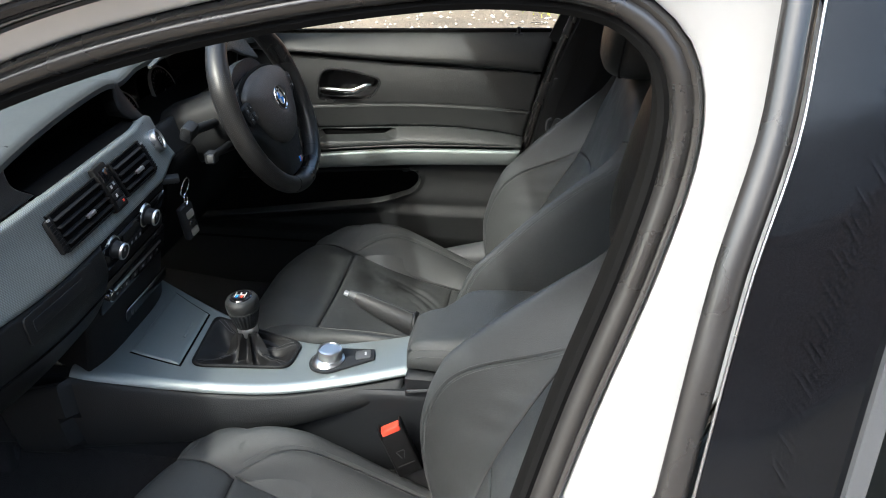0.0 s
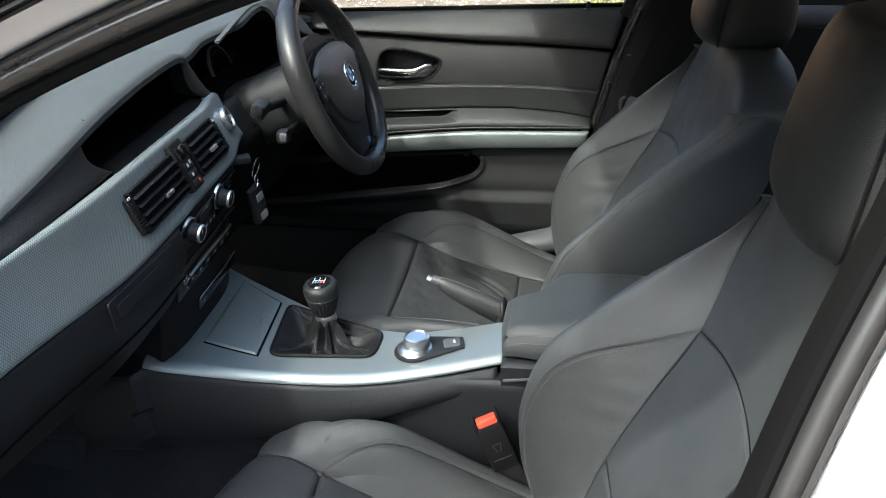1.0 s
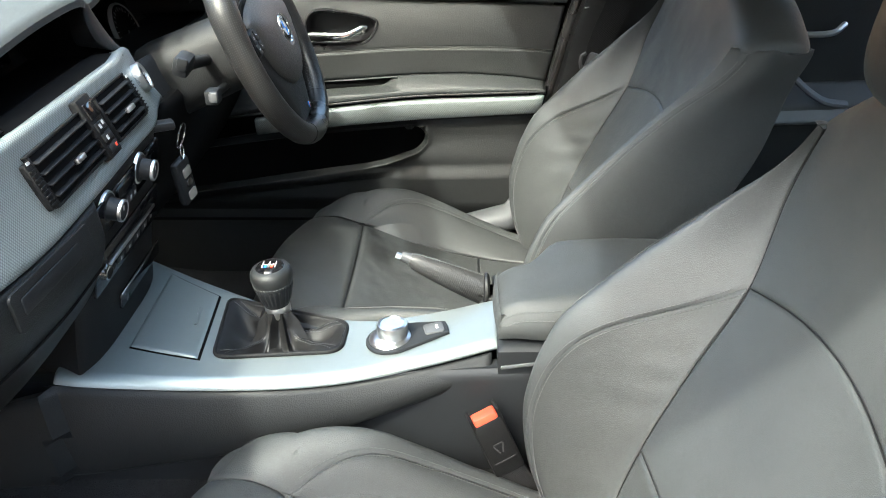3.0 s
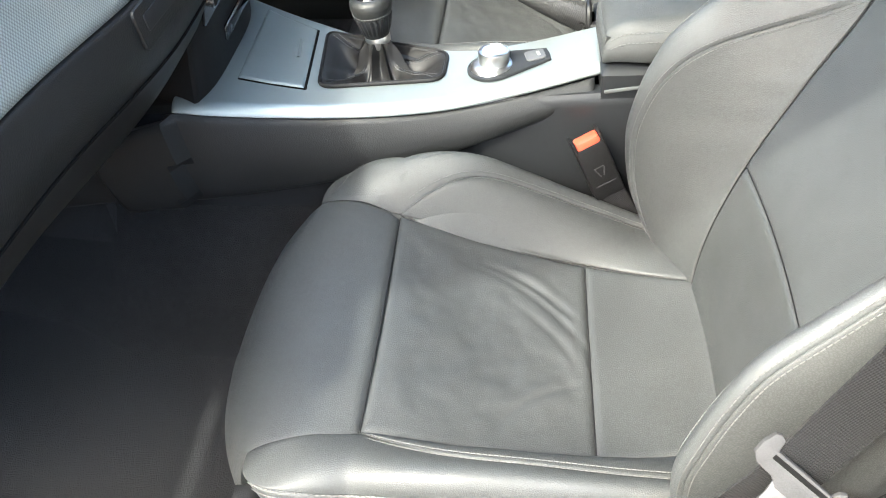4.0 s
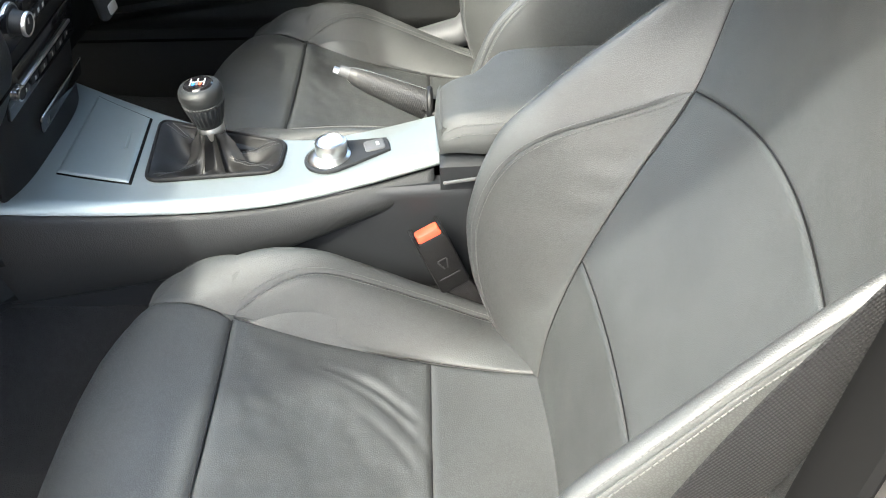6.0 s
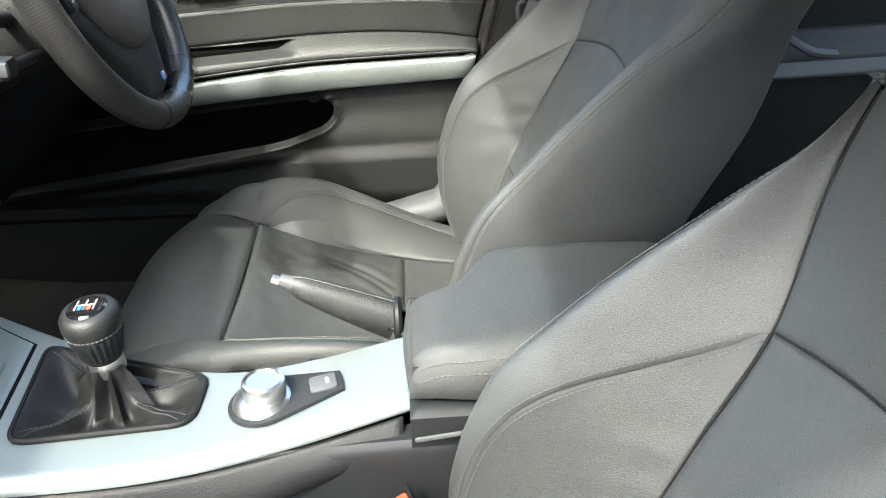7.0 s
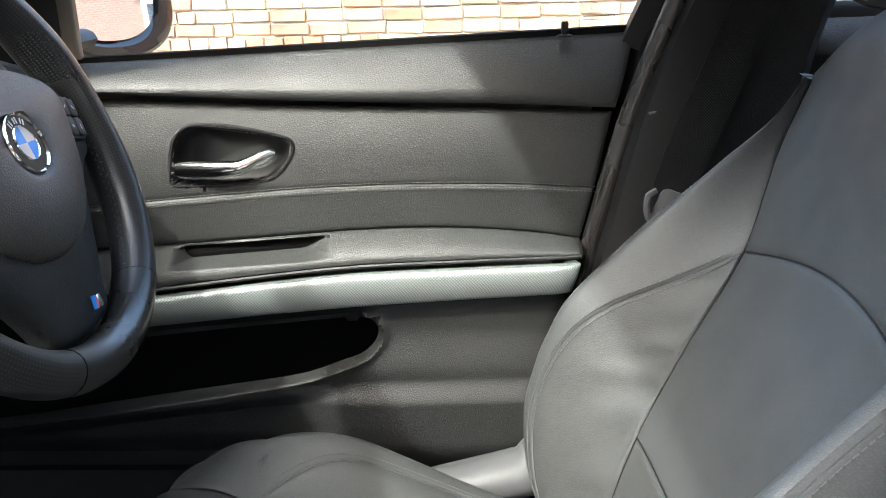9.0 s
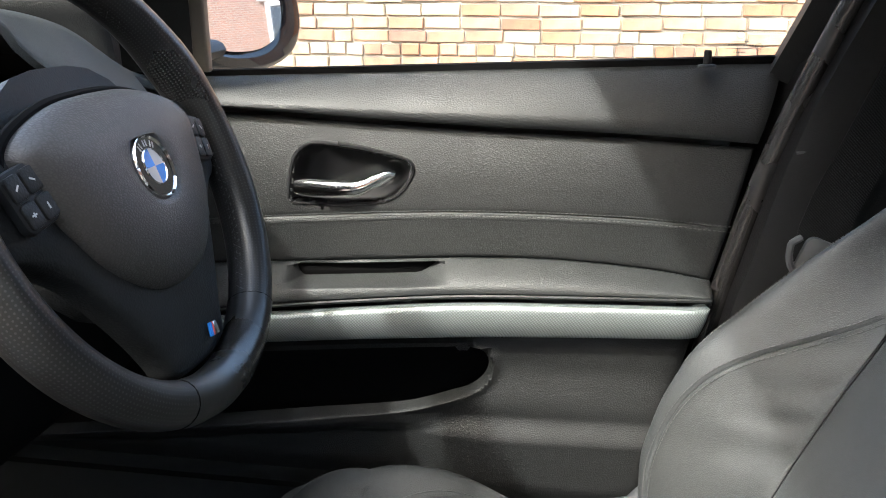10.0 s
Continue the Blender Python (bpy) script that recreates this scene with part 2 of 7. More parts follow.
BRICK = piece_material("brick", [(0.215, 0.098, 0.054), (0.25, 0.132, 0.072), (0.29, 0.205, 0.137), (0.19, 0.083, 0.048), (0.30, 0.245, 0.178),
                                 (0.175, 0.088, 0.060), (0.265, 0.156, 0.090), (0.31, 0.262, 0.203), (0.232, 0.112, 0.063), (0.295, 0.228, 0.152)], 0.9, 60)
BRICK_RED = piece_material("red_brick", [(0.218, 0.082, 0.044), (0.252, 0.102, 0.054), (0.190, 0.071, 0.044), (0.245, 0.129, 0.075), (0.272, 0.163, 0.095)], 0.9, 60)
MORTAR = material("lime_mortar", (0.31, 0.272, 0.218), 0.95, var=0.2, var_scale=5, bump=0.8, bump_scale=120, dist=0.004)
GATE = material("tarred_boards", (0.045, 0.047, 0.048), 0.7, var=0.5, var_scale=16, bump=0.6, bump_scale=90, dist=0.003)
GROUND = material("dusty_yard", (0.150, 0.122, 0.091), 0.95, var=0.35, var_scale=3.5, bump=1.0, bump_scale=45, dist=0.02)
STONE = material("pale_pebble", (0.45, 0.41, 0.35), 0.9, var=0.3, var_scale=5)
SLATE = material("roof_slate", (0.10, 0.11, 0.13), 0.6, var=0.3, var_scale=2, bump=0.5, bump_scale=8, dist=0.02)
WEED = material("yellow_weed", (0.35, 0.36, 0.05), 0.8, var=0.3)


def glass_material(name, tint, rough=0.0):
    m = bpy.data.materials.new(name)
    m.use_nodes = True
    n, l = m.node_tree.nodes, m.node_tree.links
    n.remove(n["Principled BSDF"])
    tr = n.new("ShaderNodeBsdfTransparent")
    tr.inputs[0].default_value = (*tint, 1)
    gl = n.new("ShaderNodeBsdfGlossy")
    gl.inputs["Roughness"].default_value = rough
    fr = n.new("ShaderNodeFresnel")
    fr.inputs[0].default_value = 1.35
    mx = n.new("ShaderNodeMixShader")
    l.new(fr.outputs[0], mx.inputs[0])
    l.new(tr.outputs[0], mx.inputs[1])
    l.new(gl.outputs[0], mx.inputs[2])
    l.new(mx.outputs[0], n["Material Output"].inputs[0])
    return m


GLASS = glass_material("clear_glass", (0.93, 0.96, 0.95))
GLASS_GREEN = glass_material("tinted_glass", (0.55, 0.62, 0.58))


# ---------------- mesh helpers ----------------
def thing(name, at, label, category, group="", kind=""):
    e = new(name)
    e.empty_display_size = 0.05
    e.location = at
    return tagged(e, label, category, group, kind)


def part(name, bm, mat, parent=None, label="", smooth=True, kind=""):
    me = bpy.data.meshes.new(name)
    bm.normal_update()
    bm.to_mesh(me)
    bm.free()
    me.materials.append(mat)
    if smooth:
        me.polygons.foreach_set("use_smooth", [True] * len(me.polygons))
        me.set_sharp_from_angle(angle=radians(38))
    ob = new(name, me)
    if parent is not None:
        ob.parent = parent
        if parent.data is None:
            ob.matrix_parent_inverse = Matrix.Translation(-parent.location)
    return tagged(ob, label, kind=kind)


def sm(a, b, x):
    t = min(1.0, max(0.0, (x - a) / (b - a)))
    return t * t * (3 - 2 * t)


def curve(x, pts):
    """Smooth interpolation through (x, value) pairs."""
    if x <= pts[0][0]:
        return pts[0][1]
    if x >= pts[-1][0]:
        return pts[-1][1]
    for i in range(len(pts) - 1):
        x0, v0 = pts[i]
        x1, v1 = pts[i + 1]
        if x0 <= x <= x1:
            h = x1 - x0
            m0 = (v1 - pts[i - 1][1]) / (x1 - pts[i - 1][0]) if i > 0 else (v1 - v0) / h
            m1 = (pts[i + 2][1] - v0) / (pts[i + 2][0] - x0) if i + 2 < len(pts) else (v1 - v0) / h
            t = (x - x0) / h
            return ((2 * t**3 - 3 * t**2 + 1) * v0 + (t**3 - 2 * t**2 + t) * h * m0
                    + (-2 * t**3 + 3 * t**2) * v1 + (t**3 - t**2) * h * m1)


def spline(pts, n):
    """n + 1 points on a smooth curve through pts."""
    ps = [Vector(p) for p in pts]
    d = [0.0]
    for a, b in zip(ps, ps[1:]):
        d.append(d[-1] + (b - a).length)
    out = []
    for i in range(n + 1):
        s = d[-1] * i / n
        out.append(Vector([curve(s, list(zip(d, [p[k] for p in ps]))) for k in range(3)]))
    return out


def skin(bm, rows, close_v=False, close_u=False):
    """Quads over a grid of points; returns the vertices."""
    vs = [[bm.verts.new(p) for p in r] for r in rows]
    nu, nv = len(rows), len(rows[0])
    for i in range(nu if close_u else nu - 1):
        for j in range(nv if close_v else nv - 1):
            a, b = vs[i][j], vs[(i + 1) % nu][j]
            c, d = vs[(i + 1) % nu][(j + 1) % nv], vs[i][(j + 1) % nv]
            bm.faces.new((a, b, c, d))
    return vs


def edged(n, e=0.03):
    """Parameters from 0 to 1, crowded at both ends."""
    base = [0, e * 0.3, e * 0.7, e * 1.3, e * 2.2]
    mid = [e * 2.2 + (1 - e * 4.4) * i / n for i in range(1, n)]
    return base + mid + [1 - b for b in reversed(base)]


def pad(fn, nu, nv, up, press=0.006, rim=0.012, skirt=0.02, swell=0.0, wrinkle=0.0, bm=None, edges="abcd"):
    """An upholstered panel: fn(u, v) gives its face; its borders are pulled in and turned under."""
    bm = bm or bmesh.new()
    lu = sum((Vector(fn((i + 1) / 8, 0.5)) - Vector(fn(i / 8, 0.5))).length for i in range(8))
    lv = sum((Vector(fn(0.5, (i + 1) / 8)) - Vector(fn(0.5, i / 8))).length for i in range(8))
    us, vs = edged(nu, min(0.1, rim / lu)), edged(nv, min(0.1, rim / lv))
    up = Vector(up)

    def normal(u, v):
        e = 0.004
        a = Vector(fn(min(1, u + e), v)) - Vector(fn(max(0, u - e), v))
        b = Vector(fn(u, min(1, v + e))) - Vector(fn(u, max(0, v - e)))
        n = a.cross(b)
        return n.normalized() if n.length > 1e-12 else up.normalized()

    flip = 1 if normal(0.5, 0.5).dot(up) > 0 else -1
    rows, norms = [], []
    for u in us:
        r, q = [], []
        for v in vs:
            n = normal(u, v) * flip
            de = min([9] + [x for k, x in zip("abcd", (u * lu, (1 - u) * lu, v * lv, (1 - v) * lv)) if k in edges])
            k = max(0.0, 1 - de / rim)
            p = Vector(fn(u, v)) - n * press * k * k
            if swell:
                p += n * swell * (1 - (2 * u - 1)**2) * (1 - (2 * v - 1)**2)
            if wrinkle:
                p += n * wrinkle * (noise.fractal(p * 14, 0.8, 2.0, 3)) * min(1, de / 0.03)
            r.append(p)
            q.append(n)
        rows.append(r)
        norms.append(q)
    if skirt:
        top = [p - n * skirt for p, n in zip(rows[0], norms[0])]
        bot = [p - n * skirt for p, n in zip(rows[-1], norms[-1])]
        rows = [top] + rows + [bot]
        norms = [norms[0]] + norms + [norms[-1]]
        rows = [[r[0] - q[0] * skirt] + r + [r[-1] - q[-1] * skirt] for r, q in zip(rows, norms)]
    skin(bm, rows)
    bmesh.ops.recalc_face_normals(bm, faces=bm.faces)
    return bm


def sweep(path, profile, side=None, bm=None, close=False, cap=True, scale=None):
    """Carries a closed profile of (a, b) along a path; a lies along side (or its own frame), b across it."""
    bm = bm or bmesh.new()
    n = len(path)
    rows, prev = [], None
    for i, p in enumerate(path):
        t = (path[(i + 1) % n] - path[i - 1]) if close else (path[min(n - 1, i + 1)] - path[max(0, i - 1)])
        t.normalize()
        if side is not None:
            a = Vector(side)
            a = (a - t * a.dot(t)).normalized()
        elif prev is None:
            a = t.orthogonal().normalized()
        else:
            a = (prev - t * prev.dot(t)).normalized()
        prev = a
        b = t.cross(a)
        s = scale(i / (n - 1)) if scale else 1
        rows.append([p + (a * x + b * y) * s for x, y in profile])
    vs = skin(bm, rows, close_v=True, close_u=close)
    if cap and not close:
        bm.faces.new(vs[0])
        bm.faces.new(list(reversed(vs[-1])))
    bmesh.ops.recalc_face_normals(bm, faces=bm.faces)
    return bm


def ring(r, n=10, ry=None):
    return [(r * math.cos(2 * math.pi * i / n), (ry or r) * math.sin(2 * math.pi * i / n)) for i in range(n)]


def tube(pts, r, n=8, steps=0, bm=None, close=False):
    path = spline(pts, steps) if steps else [Vector(p) for p in pts]
    return sweep(path, ring(r, n), bm=bm, close=close)


def stitches(pts, bm=None, gap=0.0050, size=0.0036, r=0.0005):
    """Short raised threads along a path."""
    bm = bm or bmesh.new()
    ps = [Vector(p) for p in pts]
    acc = 0.0
    for a, b in zip(ps, ps[1:]):
        d = (b - a).length
        if d < 1e-6:
            continue
        t = (b - a) / d
        s = t.orthogonal().normalized()
        w = t.cross(s)
        while acc < d:
            c = a + t * acc
            q = [c + t * k * size / 2 + s * x * r + w * y * r for k in (-1, 1) for x, y in ((1, 0), (0, 1), (-1, 0), (0, -1))]
            v = [bm.verts.new(x) for x in q]
            for i in range(4):
                bm.faces.new((v[i], v[(i + 1) % 4], v[4 + (i + 1) % 4], v[4 + i]))
            acc += gap
        acc -= d
    return bm


def slab(size, bevel=0.003, m=None, bm=None, seg=2, taper=None):
    """A block with rounded edges. taper: scale of its top face."""
    own = bmesh.new()
    bmesh.ops.create_cube(own, size=1)
    for v in own.verts:
        s = taper if taper and v.co.z > 0 else 1
        v.co = Vector((v.co.x * size[0] * s, v.co.y * size[1] * s, v.co.z * size[2]))
    if bevel:
        bmesh.ops.bevel(own, geom=own.edges[:], offset=bevel, segments=seg, affect='EDGES', profile=0.5)
    own.transform(m or Matrix())
    if bm is None:
        return own
    tmp = bpy.data.meshes.new("tmp")
    own.to_mesh(tmp)
    own.free()
    bm.from_mesh(tmp)
    bpy.data.meshes.remove(tmp)
    return bm


def lathe(profile, m=None, n=28, bm=None):
    """Turns (r, z) pairs round z."""
    bm = bm or bmesh.new()
    m = m or Matrix()
    rows = [[m @ Vector((r * math.cos(2 * math.pi * j / n), r * math.sin(2 * math.pi * j / n), z)) for j in range(n)] for r, z in profile]
    vs = skin(bm, rows, close_v=True)
    bmesh.ops.remove_doubles(bm, verts=bm.verts, dist=1e-6)
    bmesh.ops.recalc_face_normals(bm, faces=bm.faces)
    return bm


def plate(outline, thick, m=None, bevel=0.002, bm=None):
    """A flat piece with the outline (x, y), thick along z, edges rounded."""
    own = bmesh.new()
    vs = [own.verts.new((x, y, 0)) for x, y in outline]
    f = own.faces.new(vs)
    r = bmesh.ops.extrude_face_region(own, geom=[f])
    for v in r["geom"]:
        if isinstance(v, bmesh.types.BMVert):
            v.co.z += thick
    bmesh.ops.recalc_face_normals(own, faces=own.faces)
    if bevel:
        es = [e for e in own.edges if all(abs(v.co.z - thick) < 1e-6 for v in e.verts)]
        bmesh.ops.bevel(own, geom=es, offset=bevel, segments=2, affect='EDGES', profile=0.5)
    own.transform(m or Matrix())
    if bm is None:
        return own
    tmp = bpy.data.meshes.new("tmp")
    own.to_mesh(tmp)
    own.free()
    bm.from_mesh(tmp)
    bpy.data.meshes.remove(tmp)
    return bm


def smooth_loop(pts, per):
    """A closed smooth line through pts, per points to each stretch."""
    n = len(pts)
    out = []
    for i in range(n):
        p0, p1, p2, p3 = (Vector((*pts[(i + q) % n], 0)) for q in (-1, 0, 1, 2))
        for k in range(per):
            t = k / per
            out.append(0.5 * (2 * p1 + (p2 - p0) * t + (2 * p0 - 5 * p1 + 4 * p2 - p3) * t * t + (3 * p1 - p0 - 3 * p2 + p3) * t**3))
    return out


def rounded(w, h, r, n=5):
    out = []
    for cx, cy, a0 in ((w / 2 - r, h / 2 - r, 0), (-w / 2 + r, h / 2 - r, 90), (-w / 2 + r, -h / 2 + r, 180), (w / 2 - r, -h / 2 + r, 270)):
        out += [(cx + r * math.cos(radians(a0 + 90 * i / n)), cy + r * math.sin(radians(a0 + 90 * i / n))) for i in range(n + 1)]
    return out


def frame_at(o, x, y):
    """A matrix with its origin at o and its axes along x, y and x cross y."""
    x = Vector(x).normalized()
    z = x.cross(Vector(y)).normalized()
    y = z.cross(x)
    return Matrix.Translation(o) @ Matrix((x, y, z)).transposed().to_4x4()


# ---------------- yard: ground, brick wall, gate ----------------
def ground_z(x, y):
    return 0.24 * sm(1.4, 4.4, y) + 0.012 * noise.noise(Vector((x * 1.5, y * 1.5, 0))) + 0.006 * noise.noise(Vector((x * 6, y * 6, 3)))


def build_ground():
    bm = bmesh.new()
    xs = [-400, -60, -20, -9] + [-6 + 0.12 * i for i in range(101)] + [9, 20, 60, 400]
    ys = [-400, -60, -20, -8, -4, -2] + [-1 + 0.12 * i for i in range(58)] + [8, 20, 60, 400]
    skin(bm, [[(x, y, ground_z(x, y)) for y in ys] for x in xs])
    bmesh.ops.recalc_face_normals(bm, faces=bm.faces)
    part("ground", bm, GROUND, None, "dusty pale concrete and gravel yard", kind="structure")
    bm = bmesh.new()
    rnd = random.Random(5)
    for _ in range(1500):
        x, y = rnd.uniform(-2.5, 4), 4.9 - abs(rnd.gauss(0, 0.9)) - 0.05
        r = rnd.uniform(0.004, 0.016)
        c = Vector((x, y, ground_z(x, y) + r * 0.3))
        vs = [bm.verts.new(c + Vector(d) * r * rnd.uniform(0.6, 1.2)) for d in ((1, 0, 0), (0, 1, 0), (-1, 0, 0), (0, -1, 0), (0, 0, 0.8), (0, 0, -0.6))]
        for i in range(4):
            bm.faces.new((vs[i], vs[(i + 1) % 4], vs[4]))
            bm.faces.new((vs[(i + 1) % 4], vs[i], vs[5]))
    tagged(part("gravel", bm, STONE), "loose pale gravel along the wall foot", "gravel", kind="stuff")
    bm = bmesh.new()
    for _ in range(420):
        cx, cy = rnd.choice(((0.9, 4.2), (0.5, 4.5), (-0.2, 4.75), (1.4, 4.78), (1.7, 4.0)))
        x, y = rnd.gauss(cx, 0.12), rnd.gauss(cy, 0.06)
        z, a, h = ground_z(x, y), rnd.uniform(0, 6.3), rnd.uniform(0.02, 0.06)
        d = Vector((math.cos(a), math.sin(a), 0))
        s = Vector((-d.y, d.x, 0)) * 0.004
        p = Vector((x, y, z))
        bm.faces.new([bm.verts.new(q) for q in (p - s, p + s, p + d * h * 0.5 + Vector((0, 0, h)))])
    tagged(part("weeds", bm, WEED), "small yellow-green weeds in the yard", "weeds", kind="stuff")


def brick_mesh(name, mat, w, h, d, seed):
    rnd = random.Random(seed)
    bm = slab((w, d, h), 0.005, seg=1)
    for v in bm.verts:
        v.co += Vector([rnd.uniform(-0.0034, 0.0034) for _ in range(3)])
    me = bpy.data.meshes.new(name)
    bm.to_mesh(me)
    bm.free()
    me.materials.append(mat)
    return me


def brick_wall(name, x0, x1, y, z0, z1, mat, near, label, course=0.075):
    """A wall in stretcher courses with headers here and there; the stretch near = (xa, xb, zb) in single pieces."""
    bm = slab((x1 - x0, 0.22, z1 - z0), 0, Matrix.Translation(((x0 + x1) / 2, y + 0.115, (z0 + z1) / 2)))
    wall = part(name, bm, MORTAR, None, label, smooth=False, kind="structure")
    full = [brick_mesh("brick", mat, 0.212, 0.064, 0.05, s) for s in range(6)]
    half = [brick_mesh("brick", mat, 0.102, 0.064, 0.05, s) for s in range(6, 10)]
    rnd = random.Random(11)
    rest = bmesh.new()
    count = 0
    rows = int((z1 - z0) / course)
    for r in range(rows):
        z = z0 + course * (r + 0.5)
        x = x0 + (0 if r % 2 else -0.11) - rnd.uniform(0, 0.03)
        head = r % 5 == 1
        while x < x1:
            w = rnd.uniform(0.105, 0.118) if (head or rnd.random() < 0.12) else rnd.uniform(0.205, 0.232)
            cx = x + w / 2
            x += w
            a, b = max(cx - w / 2, x0 + 0.004), min(cx + w / 2, x1 - 0.004)
            if b - a < 0.035:
                continue
            cut = (b - a) / (0.112 if w < 0.2 else 0.222)
            cx = (a + b) / 2
            me = rnd.choice(half if w < 0.2 else full)
            m = Matrix.Translation((cx, y + 0.02 - rnd.uniform(0.004, 0.012), z + rnd.uniform(-0.004, 0.004))) @ pose(0, 0, 0, 0, rnd.uniform(-1.3, 1.3), rnd.uniform(-1.5, 1.5)) @ Matrix.Diagonal((cut, 1, 1, 1))
            if near[0] < cx < near[1] and z < near[2] and count < 295:
                ob = new("brick", me)
                ob.parent = wall
                ob.matrix_basis = m
                count += 1
            else:
                k = len(rest.verts)
                rest.from_mesh(me)
                rest.verts.ensure_lookup_table()
                for v in rest.verts[k:]:
                    v.co = m @ v.co
    part("bricks", rest, mat, wall, smooth=False, kind="stuff")
    return wall


def build_gate():
    g = thing("yard_gate", (2.31, 5.0, 0.22), "weathered black boarded gate with flaking white paint specks", "gate")
    rnd = random.Random(3)
    for i in range(9):
        bm = slab((0.062 + rnd.uniform(-0.004, 0.004), 0.025, 2.2), 0.004, Matrix.Translation((2.045 + 0.0655 * i, 5.02 + rnd.uniform(-0.004, 0.004), 1.33)), seg=1)
        part("board", bm, GATE, g)
    for z in (0.5, 1.9):
        part("rail", slab((0.6, 0.03, 0.12), 0.004, Matrix.Translation((2.31, 5.06, z))), GATE, g)
    bm = bmesh.new()
    for _ in range(330):
        x, z = rnd.uniform(2.02, 2.6), rnd.uniform(0.3, 1.5)
        w, h = rnd.uniform(0.0012, 0.0034), rnd.uniform(0.003, 0.014)
        slab((w, 0.002, h), 0, Matrix.Translation((x, 5.001, z)), bm)
    part("paint_fleck", bm, WHITE, g, "white paint flecks", kind="stuff")


# ---------------- car shell ----------------
SEAL_PATH = [(-0.62, -0.685, 0.79), (-0.45, -0.675, 0.875), (-0.25, -0.66, 0.975), (-0.08, -0.645, 1.062), (0.08, -0.63, 1.142), (0.2, -0.625, 1.19),
             (0.3, -0.62, 1.217), (0.42, -0.618, 1.238), (0.495, -0.62, 1.240), (0.535, -0.622, 1.230), (0.560, -0.626, 1.205), (0.566, -0.632, 1.165), (0.552, -0.643, 1.095),
             (0.52, -0.66, 0.99), (0.49, -0.682, 0.88), (0.46, -0.70, 0.76), (0.44, -0.71, 0.64), (0.425, -0.715, 0.52), (0.40, -0.72, 0.42),
             (0.34, -0.72, 0.36), (0.2, -0.72, 0.335), (-0.2, -0.72, 0.33), (-0.55, -0.72, 0.34), (-0.72, -0.715, 0.42), (-0.74, -0.70, 0.6)]


def rail_sweep(path, prof, close=True, wide=True):
    """Carries an open profile of (outward, away, share) along the door opening; away points out of the opening in its own plane,
    and share tells how much of the pillar's extra width is added to it."""
    bm = bmesh.new()
    n = len(path)
    mid = Vector((-0.05, -0.67, 0.78))
    rows = []
    for i, p in enumerate(path):
        t = (path[(i + 1) % n] - path[i - 1]) if close else (path[min(n - 1, i + 1)] - path[max(0, i - 1)])
        t.normalize()
        out = Vector((0, -1, 0))
        out = (out - t * out.dot(t)).normalized()
        away = t.cross(out)
        if away.dot(p - mid) < 0:
            away = -away
        rail = (1 - sm(0.40, 0.50, p.x)) * sm(0.72, 0.85, p.z) if wide else 0
        extra = (0.040 * sm(0.44, 0.56, p.x) * sm(0.45, 0.6, p.z) + (-0.007) * rail) if wide else 0
        rows.append([p + out * (o - 0.006 * rail * k) + away * (a + extra * k) for o, a, k in prof])
    skin(bm, rows, close_u=close)
    bmesh.ops.recalc_face_normals(bm, faces=bm.faces)
    return bm


